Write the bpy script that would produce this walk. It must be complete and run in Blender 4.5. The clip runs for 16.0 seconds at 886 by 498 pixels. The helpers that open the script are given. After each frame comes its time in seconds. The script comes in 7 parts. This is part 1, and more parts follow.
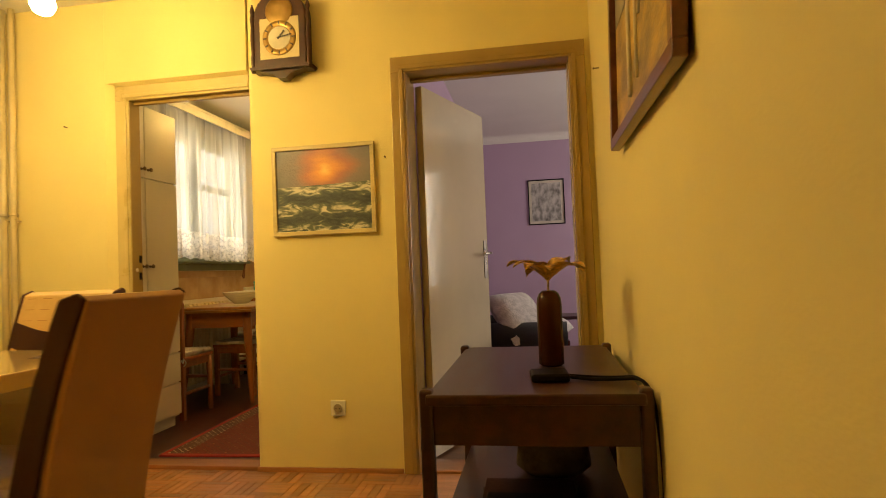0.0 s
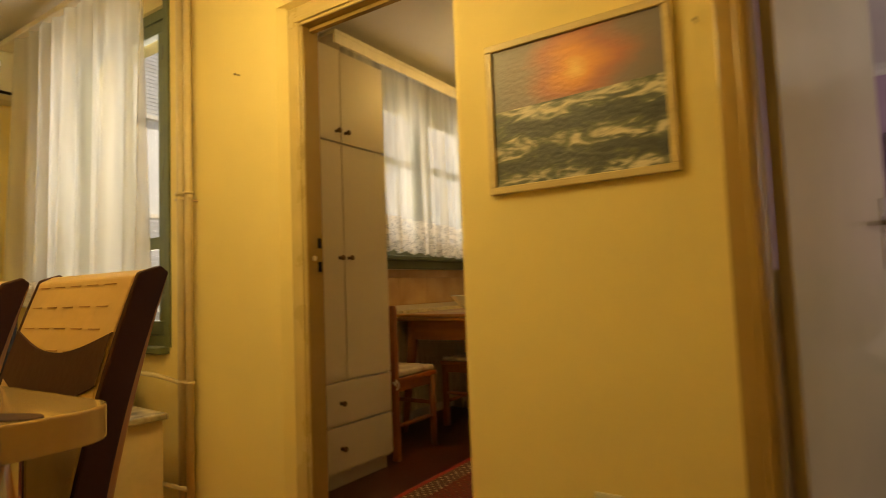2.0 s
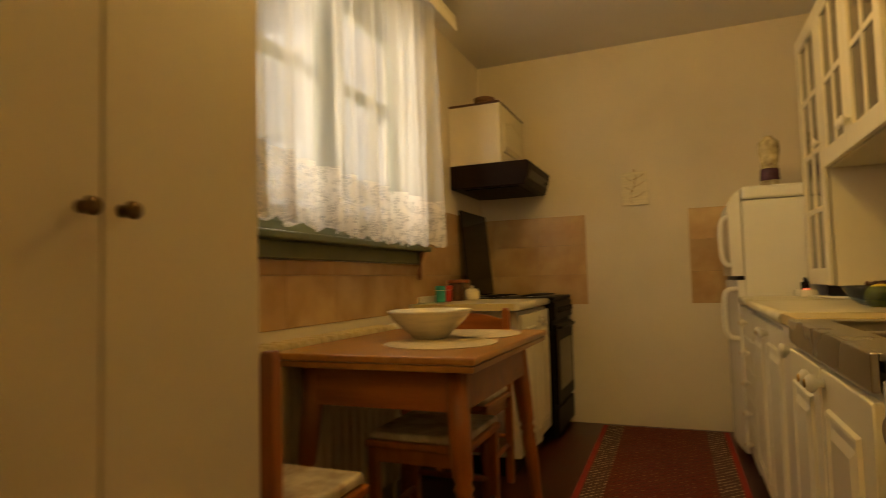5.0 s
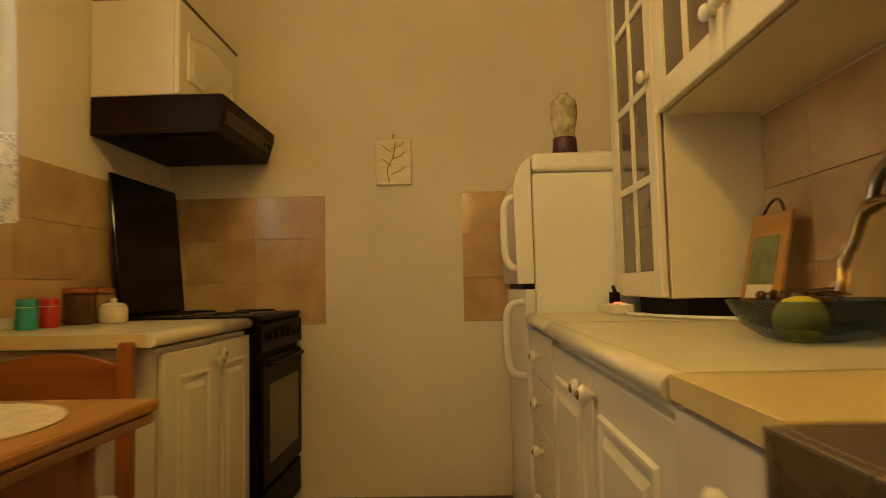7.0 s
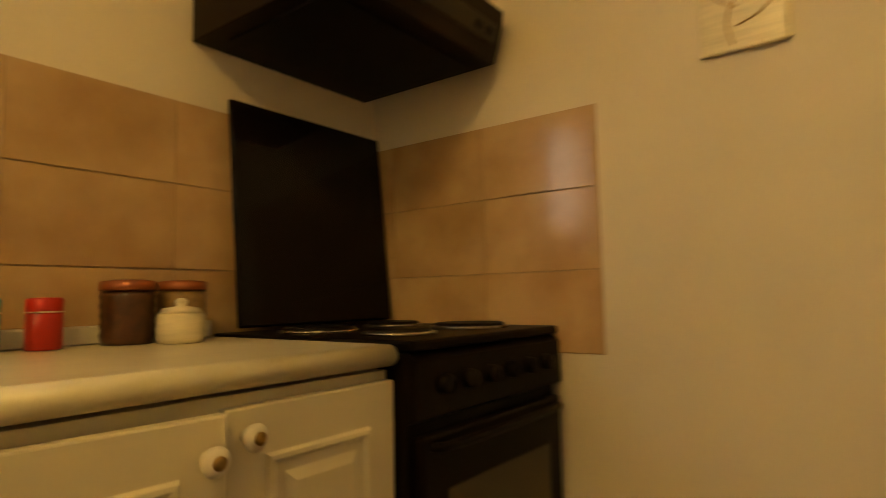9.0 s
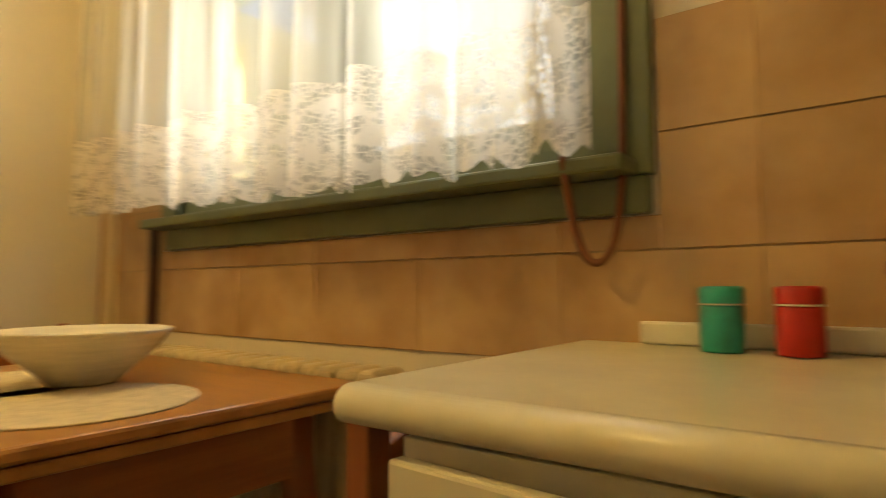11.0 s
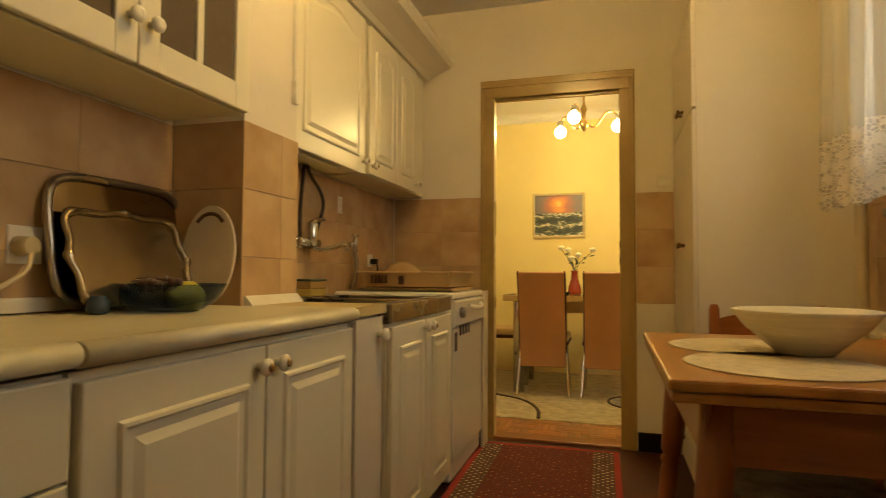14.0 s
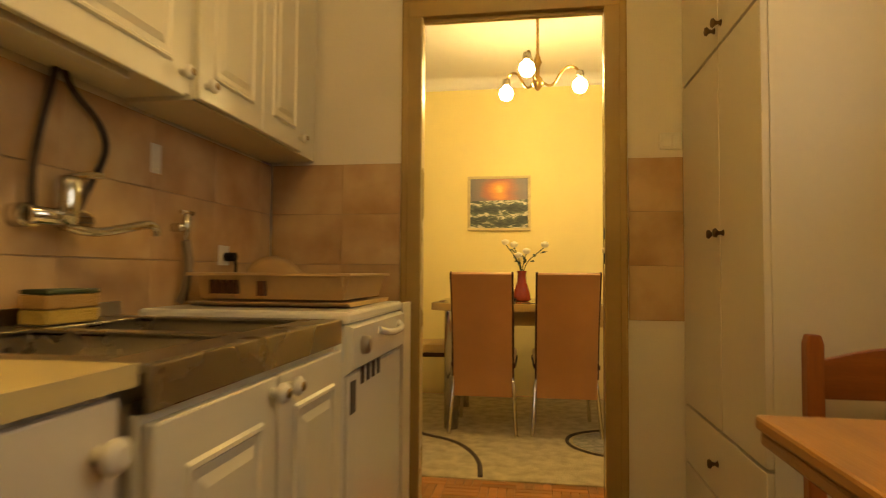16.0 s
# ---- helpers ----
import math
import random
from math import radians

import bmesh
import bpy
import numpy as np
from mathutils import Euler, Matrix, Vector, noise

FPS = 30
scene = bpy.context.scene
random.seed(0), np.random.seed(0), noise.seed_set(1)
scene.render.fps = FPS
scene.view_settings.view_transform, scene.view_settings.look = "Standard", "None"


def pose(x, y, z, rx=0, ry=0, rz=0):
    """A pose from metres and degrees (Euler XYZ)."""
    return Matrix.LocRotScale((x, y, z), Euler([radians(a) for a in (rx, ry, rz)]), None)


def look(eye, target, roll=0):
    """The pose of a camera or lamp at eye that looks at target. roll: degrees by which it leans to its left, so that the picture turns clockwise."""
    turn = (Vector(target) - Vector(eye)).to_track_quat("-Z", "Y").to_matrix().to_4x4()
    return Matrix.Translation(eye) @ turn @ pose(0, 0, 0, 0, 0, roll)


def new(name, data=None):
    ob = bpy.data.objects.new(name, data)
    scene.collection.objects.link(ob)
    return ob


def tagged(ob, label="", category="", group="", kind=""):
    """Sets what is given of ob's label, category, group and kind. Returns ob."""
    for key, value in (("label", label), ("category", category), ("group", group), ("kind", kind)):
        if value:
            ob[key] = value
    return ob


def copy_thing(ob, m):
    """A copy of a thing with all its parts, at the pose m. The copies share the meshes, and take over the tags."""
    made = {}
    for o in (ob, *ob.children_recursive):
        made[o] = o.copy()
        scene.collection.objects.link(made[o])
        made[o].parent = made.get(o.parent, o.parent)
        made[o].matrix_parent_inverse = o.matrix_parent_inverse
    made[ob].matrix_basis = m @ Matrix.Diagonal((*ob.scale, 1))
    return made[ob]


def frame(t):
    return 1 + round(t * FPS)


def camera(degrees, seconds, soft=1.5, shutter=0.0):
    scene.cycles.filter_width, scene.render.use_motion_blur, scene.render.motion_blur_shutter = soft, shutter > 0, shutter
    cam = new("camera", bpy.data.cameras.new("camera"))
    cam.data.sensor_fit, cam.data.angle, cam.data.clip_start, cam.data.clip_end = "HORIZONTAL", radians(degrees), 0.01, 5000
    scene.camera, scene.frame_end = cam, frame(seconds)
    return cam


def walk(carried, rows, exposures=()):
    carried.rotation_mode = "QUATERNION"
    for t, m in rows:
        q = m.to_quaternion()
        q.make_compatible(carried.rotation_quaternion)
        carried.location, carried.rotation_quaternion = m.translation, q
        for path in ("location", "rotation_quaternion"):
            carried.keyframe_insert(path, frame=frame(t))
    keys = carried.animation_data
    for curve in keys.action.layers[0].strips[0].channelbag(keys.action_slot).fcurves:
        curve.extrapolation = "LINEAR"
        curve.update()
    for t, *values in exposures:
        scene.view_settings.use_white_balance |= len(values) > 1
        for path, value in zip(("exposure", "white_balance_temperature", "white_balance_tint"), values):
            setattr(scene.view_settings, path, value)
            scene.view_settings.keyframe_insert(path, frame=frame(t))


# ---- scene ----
cam = camera(74.3, 16.0, soft=0.7, shutter=0.5)

PATH = [
    (0, (1.034, -2.857, 0.997), (0.719, -0.883, 1.067), -2.3),
    (0.5, (1.008, -2.555, 0.981), (0.65, -0.589, 1.054), -2.2),
    (1, (0.892, -2.228, 0.974), (0.362, -0.301, 1.064), -2.1),
    (1.5, (0.755, -1.893, 0.945), (-0.073, -0.077, 1.061), -2.1),
    (2, (0.547, -1.576, 0.921), (-0.553, 0.088, 1.058), -2.2),
    (2.5, (0.246, -1.309, 0.945), (-1.0, 0.25, 1.077), -2.1),
    (3, (0.02, -0.97, 0.954), (-1.322, 0.506, 1.092), -2.0),
    (3.5, (-0.214, -0.711, 0.981), (-1.584, 0.74, 1.103), -1.8),
    (4, (-0.439, -0.499, 0.991), (-1.74, 1.015, 1.105), -1.3),
    (4.5, (-0.568, -0.289, 0.97), (-1.624, 1.406, 1.078), -1.3),
    (5, (-0.672, -0.046, 0.977), (-1.424, 1.804, 1.088), -1.5),
    (5.2, (-0.704, 0.07, 0.951), (-1.313, 1.972, 1.072), -1.4),
    (7.3, (-0.633, 1.462, 0.962), (-0.679, 3.458, 1.091), -1.3),
    (7.5, (-0.632, 1.584, 0.962), (-0.686, 3.581, 1.092), -1.4),
    (8, (-0.643, 1.964, 0.95), (-0.82, 3.952, 1.081), -1.3),
    (8.5, (-0.624, 2.363, 0.943), (-1.277, 4.245, 1.095), -1.4),
    (9, (-0.733, 2.681, 0.94), (-1.93, 4.275, 1.105), -1.1),
    (9.5, (-0.826, 2.865, 0.952), (-2.487, 3.969, 1.099), -0.5),
    (10, (-0.881, 3.007, 0.956), (-2.837, 3.396, 1.107), -0.2),
    (10.2, (-0.895, 3.042, 0.949), (-2.888, 3.115, 1.1), -0.5),
    (12.3, (-1.216, 3.324, 0.959), (-1.442, 1.338, 1.043), 0.9),
    (12.5, (-1.207, 3.338, 0.961), (-1.333, 1.344, 1.047), 0.8),
    (13, (-1.182, 3.416, 0.957), (-1.037, 1.423, 1.041), 0.8),
    (13.5, (-1.147, 3.49, 0.959), (-0.769, 1.528, 1.036), 0.5),
    (14, (-1.102, 3.489, 0.955), (-0.547, 1.57, 1.039), 0.3),
    (14.5, (-1.036, 3.352, 0.949), (-0.414, 1.453, 1.031), 0.3),
    (15, (-0.988, 3.089, 0.959), (-0.397, 1.18, 1.038), 0.3),
    (15.5, (-0.947, 2.763, 0.952), (-0.471, 0.823, 1.033), 0.2),
    (16, (-0.882, 2.376, 0.97), (-0.573, 0.401, 1.051), 0.4),
]
walk(cam, [(t, look(eye, target, roll)) for t, eye, target, roll in PATH],
     [(0.0, 0.10, 7650, 10), (1.0, -0.09, 7700, 10), (2.0, -0.42, 7950, 11), (3.5, -0.70, 8350, 13), (4.5, -0.56, 8300, 14), (5.0, -0.38, 8050, 13), (7.5, -0.04, 8050, 11),
      (8.5, 0.03, 8050, 11), (10.0, 0.46, 7250, 8), (12.5, 0.15, 6600, 6), (14.0, -0.08, 7150, 9), (15.2, -0.05, 7150, 10), (16.0, -0.08, 7650, 12)])

# ---------------------------------------------------------------- light
world = bpy.data.worlds.new("world")
scene.world = world
world.use_nodes = True
wn = world.node_tree.nodes
sky = wn.new("ShaderNodeTexSky")
sky.sky_type = "NISHITA"
sky.sun_disc = False
sky.sun_elevation = radians(46)
sky.sun_rotation = radians(130)
world.node_tree.links.new(sky.outputs["Color"], wn["Background"].inputs["Color"])
wn["Background"].inputs["Strength"].default_value = 0.15

sun = new("sun", bpy.data.lights.new("sun", "SUN"))
sun.data.energy = 5.0
sun.data.angle = radians(1.0)
sun.data.color = (1.0, 0.95, 0.87)
sun.matrix_world = look((6, -5, 10), (0, 0, 2))


def window_light(name, eye, target, w, h, watts):
    """Sky light that falls in through a window's opening."""
    ob = new(name, bpy.data.lights.new(name, "AREA"))
    ob.data.shape, ob.data.size, ob.data.size_y = "RECTANGLE", w, h
    ob.data.energy, ob.data.color = watts, (1.0, 0.97, 0.92)
    ob.matrix_world = look(eye, target)
    return ob


window_light("kitchen_window_light", (-2.30, 2.15, 1.75), (0, 2.15, 1.4), 1.3, 1.1, 19)
window_light("dining_window_light", (-2.62, 0.32, 1.5), (-2.62, -3, 1.2), 0.8, 1.5, 20)
# fill lamp at an unseen side window, added to brighten the living room
window_light("living_room_window_light", (3.62, 2.2, 1.5), (0, 2.2, 1.2), 1.6, 1.4, 44)

BULB = (1.0, 0.755, 0.31)
LAMP = (1.0, 0.67, 0.21)

# ---------------------------------------------------------------- materials


def mat(name, col, rough=0.6, metal=0.0, var=0.10, scale=6.0, bump=0.0, bscale=60.0, col2=None, spec=0.5, stretch=None,
        coat=0.0, fine=0.05):
    """Principled paint with two scales of colour variation, rough patches and a fine relief."""
    m = bpy.data.materials.new(name)
    m.use_nodes = True
    nt = m.node_tree
    b = nt.nodes["Principled BSDF"]
    tc = nt.nodes.new("ShaderNodeTexCoord")
    mp = nt.nodes.new("ShaderNodeMapping")
    nt.links.new(tc.outputs["Object"], mp.inputs["Vector"])
    if stretch:
        mp.inputs["Scale"].default_value = stretch
    n1 = nt.nodes.new("ShaderNodeTexNoise")
    n1.inputs["Scale"].default_value, n1.inputs["Detail"].default_value = scale, 5
    n2 = nt.nodes.new("ShaderNodeTexNoise")
    n2.inputs["Scale"].default_value, n2.inputs["Detail"].default_value = bscale, 3
    for n in (n1, n2):
        nt.links.new(mp.outputs["Vector"], n.inputs["Vector"])
    ramp = nt.nodes.new("ShaderNodeMix")
    ramp.data_type = "RGBA"
    dark = col2 or tuple(c * (1 - 2.2 * var) for c in col)
    ramp.inputs["A"].default_value, ramp.inputs["B"].default_value = (*dark, 1), (*col, 1)
    mr = nt.nodes.new("ShaderNodeMapRange")
    mr.inputs["From Min"].default_value, mr.inputs["From Max"].default_value = 0.3, 0.62
    nt.links.new(n1.outputs["Fac"], mr.inputs["Value"])
    nt.links.new(mr.outputs["Result"], ramp.inputs["Factor"])
    hsv = nt.nodes.new("ShaderNodeHueSaturation")
    mv = nt.nodes.new("ShaderNodeMath")
    mv.operation = "MULTIPLY_ADD"
    mv.inputs[1].default_value, mv.inputs[2].default_value = 2 * fine, 1 - fine
    nt.links.new(n2.outputs["Fac"], mv.inputs[0])
    nt.links.new(mv.outputs[0], hsv.inputs["Value"])
    nt.links.new(ramp.outputs["Result"], hsv.inputs["Color"])
    nt.links.new(hsv.outputs["Color"], b.inputs["Base Color"])
    rr = nt.nodes.new("ShaderNodeMapRange")
    rr.inputs["To Min"].default_value, rr.inputs["To Max"].default_value = max(0.02, rough * 0.85), min(1, rough * 1.15)
    nt.links.new(n1.outputs["Fac"], rr.inputs["Value"])
    nt.links.new(rr.outputs["Result"], b.inputs["Roughness"])
    b.inputs["Metallic"].default_value = metal
    b.inputs["Specular IOR Level"].default_value = spec
    b.inputs["Coat Weight"].default_value = coat
    b.inputs["Coat Roughness"].default_value = 0.12
    if bump:
        bp = nt.nodes.new("ShaderNodeBump")
        bp.inputs["Strength"].default_value, bp.inputs["Distance"].default_value = bump, 0.01
        nt.links.new(n2.outputs["Fac"], bp.inputs["Height"])
        nt.links.new(bp.outputs["Normal"], b.inputs["Normal"])
    return m


def vary(m, amount=0.16):
    """Lets each piece differ a little in tone from its neighbours."""
    nt = m.node_tree
    b = nt.nodes["Principled BSDF"]
    src = b.inputs["Base Color"].links[0].from_socket
    info = nt.nodes.new("ShaderNodeObjectInfo")
    mv = nt.nodes.new("ShaderNodeMath")
    mv.operation = "MULTIPLY_ADD"
    mv.inputs[1].default_value, mv.inputs[2].default_value = 2 * amount, 1 - amount
    nt.links.new(info.outputs["Random"], mv.inputs[0])
    shift = nt.nodes.new("ShaderNodeMath")
    shift.operation = "MULTIPLY"
    shift.inputs[1].default_value = 41.0
    nt.links.new(info.outputs["Random"], shift.inputs[0])
    nt.links.new(shift.outputs[0], nt.nodes["Mapping"].inputs["Location"])
    hsv = nt.nodes.new("ShaderNodeHueSaturation")
    nt.links.new(mv.outputs[0], hsv.inputs["Value"])
    nt.links.new(src, hsv.inputs["Color"])
    nt.links.new(hsv.outputs["Color"], b.inputs["Base Color"])
    return m


def wood(name, col, col2, rough=0.35, scale=3.0, axis=0, coat=0.2, bump=0.08):
    st = [9.0, 9.0, 9.0]
    st[axis] = 0.9
    return mat(name, col, rough, 0, col2=col2, scale=scale, bscale=30, bump=bump, stretch=st, coat=coat, fine=0.12)


def glass(name, tint=(1, 1, 1), rough=0.0):
    m = bpy.data.materials.new(name)
    m.use_nodes = True
    nt = m.node_tree
    nt.nodes.remove(nt.nodes["Principled BSDF"])
    tr, gl = (nt.nodes.new("ShaderNodeBsdf" + k) for k in ("Transparent", "Glossy"))
    mx = nt.nodes.new("ShaderNodeMixShader")
    lw, pw, fr = nt.nodes.new("ShaderNodeLayerWeight"), nt.nodes.new("ShaderNodeMath"), nt.nodes.new("ShaderNodeMath")
    lw.inputs["Blend"].default_value = 0.5
    pw.operation, fr.operation = "POWER", "MULTIPLY_ADD"
    pw.inputs[1].default_value = 5.0
    fr.inputs[1].default_value, fr.inputs[2].default_value = 0.7, 0.04
    nt.links.new(lw.outputs["Facing"], pw.inputs[0])
    nt.links.new(pw.outputs[0], fr.inputs[0])
    tr.inputs["Color"].default_value = (*tint, 1)
    gl.inputs["Roughness"].default_value = rough
    nt.links.new(fr.outputs[0], mx.inputs["Fac"])
    nt.links.new(tr.outputs[0], mx.inputs[1])
    nt.links.new(gl.outputs[0], mx.inputs[2])
    nt.links.new(mx.outputs[0], nt.nodes["Material Output"].inputs["Surface"])
    return m


def glow(name, col, strength):
    m = bpy.data.materials.new(name)
    m.use_nodes = True
    b = m.node_tree.nodes["Principled BSDF"]
    b.inputs["Base Color"].default_value = (0.9, 0.9, 0.9, 1)
    b.inputs["Emission Color"].default_value = (*col, 1)
    b.inputs["Emission Strength"].default_value = strength
    return m


def lace(name, open_share, pattern, col=(0.86, 0.85, 0.80)):
    """Thin cloth that lets part of the light through; pattern > 0 gives a lacework of that fineness."""
    m = bpy.data.materials.new(name)
    m.use_nodes = True
    nt = m.node_tree
    nt.nodes.remove(nt.nodes["Principled BSDF"])
    df, tl, tr = (nt.nodes.new("ShaderNodeBsdf" + k) for k in ("Diffuse", "Translucent", "Transparent"))
    m1, m2 = nt.nodes.new("ShaderNodeMixShader"), nt.nodes.new("ShaderNodeMixShader")
    for s in (df, tl):
        s.inputs["Color"].default_value = (*col, 1)
    m1.inputs["Fac"].default_value = 0.55
    nt.links.new(df.outputs[0], m1.inputs[1])
    nt.links.new(tl.outputs[0], m1.inputs[2])
    nt.links.new(m1.outputs[0], m2.inputs[1])
    nt.links.new(tr.outputs[0], m2.inputs[2])
    nt.links.new(m2.outputs[0], nt.nodes["Material Output"].inputs["Surface"])
    tc = nt.nodes.new("ShaderNodeTexCoord")
    if pattern:
        vo = nt.nodes.new("ShaderNodeTexVoronoi")
        vo.feature = "DISTANCE_TO_EDGE"
        vo.inputs["Scale"].default_value = pattern
        nz = nt.nodes.new("ShaderNodeTexNoise")
        nz.inputs["Scale"].default_value = pattern * 0.35
        nt.links.new(tc.outputs["Object"], vo.inputs["Vector"])
        nt.links.new(tc.outputs["Object"], nz.inputs["Vector"])
        mr = nt.nodes.new("ShaderNodeMapRange")
        mr.inputs["From Min"].default_value, mr.inputs["From Max"].default_value = 0.05, 0.16
        mr.inputs["To Min"].default_value, mr.inputs["To Max"].default_value = 0.02, open_share
        nt.links.new(vo.outputs["Distance"], mr.inputs["Value"])
        ml = nt.nodes.new("ShaderNodeMapRange")
        ml.inputs["From Min"].default_value, ml.inputs["From Max"].default_value = 0.42, 0.55
        nt.links.new(nz.outputs["Fac"], ml.inputs["Value"])
        mm = nt.nodes.new("ShaderNodeMath")
        mm.operation = "MULTIPLY"
        nt.links.new(mr.outputs["Result"], mm.inputs[0])
        nt.links.new(ml.outputs["Result"], mm.inputs[1])
        nt.links.new(mm.outputs[0], m2.inputs["Fac"])
    else:
        nz = nt.nodes.new("ShaderNodeTexNoise")
        nz.inputs["Scale"].default_value = 9
        mp = nt.nodes.new("ShaderNodeMapping")
        mp.inputs["Scale"].default_value = (1, 1, 0.08)
        nt.links.new(tc.outputs["Object"], mp.inputs["Vector"])
        nt.links.new(mp.outputs["Vector"], nz.inputs["Vector"])
        mr = nt.nodes.new("ShaderNodeMapRange")
        mr.inputs["From Min"].default_value, mr.inputs["From Max"].default_value = 0.3, 0.7
        mr.inputs["To Min"].default_value, mr.inputs["To Max"].default_value = open_share * 0.5, open_share * 1.4
        nt.links.new(nz.outputs["Fac"], mr.inputs["Value"])
        nt.links.new(mr.outputs["Result"], m2.inputs["Fac"])
    return m


YELLOW = mat("yellow_wall_paint", (0.84, 0.70, 0.33), 0.75, var=0.035, scale=1.3, bump=0.10, bscale=130, fine=0.02, spec=0.25)
CREAM = mat("kitchen_wall_paint", (0.74, 0.66, 0.53), 0.75, var=0.05, scale=1.6, bump=0.10, bscale=120, fine=0.02, spec=0.25)
PURPLE = mat("lilac_wall_paint", (0.50, 0.36, 0.49), 0.8, var=0.03, scale=1.3, bump=0.10, bscale=130, fine=0.02, spec=0.25)
WHITE = mat("ceiling_white", (0.78, 0.75, 0.70), 0.8, var=0.04, scale=1.1, bump=0.06, bscale=90, fine=0.02, spec=0.2)
TRIM = mat("cream_gloss_trim", (0.62, 0.485, 0.22), 0.28, var=0.06, scale=4, bump=0.07, bscale=25, fine=0.03)
JAMB = mat("ochre_gloss_jamb", (0.40, 0.265, 0.095), 0.22, var=0.08, scale=4, bump=0.10, bscale=22, fine=0.03)
DOORP = mat("cream_door_paint", (0.66, 0.58, 0.41), 0.11, var=0.05, scale=2, bump=0.08, bscale=14, fine=0.02)
GREEN = mat("green_window_paint", (0.155, 0.180, 0.088), 0.36, var=0.12, scale=7, bump=0.10, bscale=40)
LINO = mat("dark_red_floor", (0.075, 0.017, 0.008), 0.35, var=0.18, scale=5, bump=0.05, bscale=40)
UNIT = mat("ivory_cabinet_foil", (0.72, 0.66, 0.50), 0.32, var=0.008, scale=3, bump=0.02, bscale=30, fine=0.02)
CABP = mat("white_wardrobe_laminate", (0.68, 0.61, 0.49), 0.33, var=0.02, scale=2.2, bump=0.03, bscale=50, fine=0.02)
WTOP = mat("marbled_worktop", (0.66, 0.60, 0.43), 0.30, var=0.10, scale=11, bump=0.02, bscale=45, col2=(0.58, 0.52, 0.36))
TILE = vary(mat("beige_pink_tile", (0.55, 0.375, 0.205), 0.155, var=0.14, scale=6, bump=0.012, bscale=16, col2=(0.42, 0.255, 0.125)), 0.06)
GROUT = mat("tile_grout", (0.44, 0.30, 0.165), 0.8, var=0.1, scale=20)
DARKW = wood("dark_walnut", (0.060, 0.018, 0.010), (0.030, 0.009, 0.006), 0.36, axis=1, coat=0.05)
PINEH = wood("orange_pine_rail", (0.32, 0.098, 0.022), (0.21, 0.058, 0.013), 0.35, axis=0)
PINE = wood("orange_pine", (0.32, 0.098, 0.022), (0.21, 0.058, 0.013), 0.35, axis=2)
TABLEW = wood("honey_tabletop", (0.42, 0.195, 0.052), (0.31, 0.130, 0.032), 0.32, axis=1)
OAK = vary(wood("oak_parquet", (0.42, 0.185, 0.075), (0.30, 0.12, 0.045), 0.3, axis=0), 0.3)
MIRRORM = mat("polished_tray_metal", (0.34, 0.27, 0.185), 0.10, 1.0, var=0.06, scale=5)
STEEL = mat("brushed_steel", (0.42, 0.38, 0.33), 0.28, 1.0, var=0.03, scale=6, bump=0.03, bscale=120)
CHROME = mat("chrome", (0.72, 0.70, 0.66), 0.10, 1.0, var=0.03, scale=9)
BRAID = mat("dark_braided_hose", (0.075, 0.050, 0.035), 0.4, 0.7, var=0.2, scale=60, bump=0.4, bscale=250)
BRASS = mat("antique_brass", (0.42, 0.27, 0.10), 0.3, 1.0, var=0.15, scale=20)
BRONZE = mat("bronze_knob", (0.20, 0.13, 0.07), 0.35, 1.0, var=0.15, scale=20)
BLACK = mat("black_enamel", (0.008, 0.0045, 0.003), 0.4, var=0.2, scale=8, spec=0.07)
BLACKP = mat("black_plastic", (0.009, 0.006, 0.005), 0.5, var=0.15, scale=20, spec=0.12)
BROWNH = mat("dark_brown_hood", (0.014, 0.006, 0.003), 0.45, var=0.15, scale=7, spec=0.10)
FRIDGE = mat("white_fridge_enamel", (0.77, 0.745, 0.67), 0.20, var=0.012, scale=3, bump=0.03, bscale=70, fine=0.02)
WPLAST = mat("white_plastic", (0.74, 0.69, 0.58), 0.35, var=0.05, scale=12)
CERAM = mat("cream_ceramic", (0.74, 0.66, 0.48), 0.25, var=0.07, scale=9, bump=0.05, bscale=40, stretch=(1, 1, 9))
TAN = mat("tan_leatherette", (0.42, 0.20, 0.075), 0.42, var=0.08, scale=3, bump=0.10, bscale=9, fine=0.04)
CREAML = mat("cream_quilted_leatherette", (0.60, 0.40, 0.18), 0.42, var=0.06, scale=5, bump=0.12, bscale=40)
BROWNL = mat("dark_brown_leatherette", (0.055, 0.020, 0.013), 0.55, var=0.12, scale=5, bump=0.10, bscale=60, spec=0.15)
GREYF = mat("charcoal_upholstery", (0.030, 0.027, 0.028), 0.85, var=0.2, scale=9, bump=0.35, bscale=150)
FLUFF = mat("white_fur", (0.68, 0.64, 0.61), 0.95, var=0.14, scale=30, bump=0.9, bscale=120)
CLOTH = lace("sheer_curtain_cloth", 0.50, 0, (0.82, 0.81, 0.74))
LACE = lace("curtain_lace", 0.55, 80, (0.80, 0.76, 0.68))
DCLOTH = lace("grey_sheer_cloth", 0.40, 0, (0.78, 0.80, 0.79))
PANE = glass("window_glass")
CABGLASS = mat("dark_cabinet_glass", (0.13, 0.10, 0.07), 0.05, var=0.1, scale=4)
RADI = mat("cream_radiator_paint", (0.66, 0.54, 0.32), 0.35, var=0.06, scale=8, bump=0.06, bscale=40)
RED = mat("red_tin", (0.45, 0.015, 0.012), 0.3, var=0.1, scale=20)
TEAL = mat("teal_tin", (0.02, 0.33, 0.29), 0.35, var=0.2, scale=25)
DARKTEA = mat("brown_jar_contents", (0.09, 0.032, 0.014), 0.3, var=0.25, scale=40, bump=0.1, bscale=90)
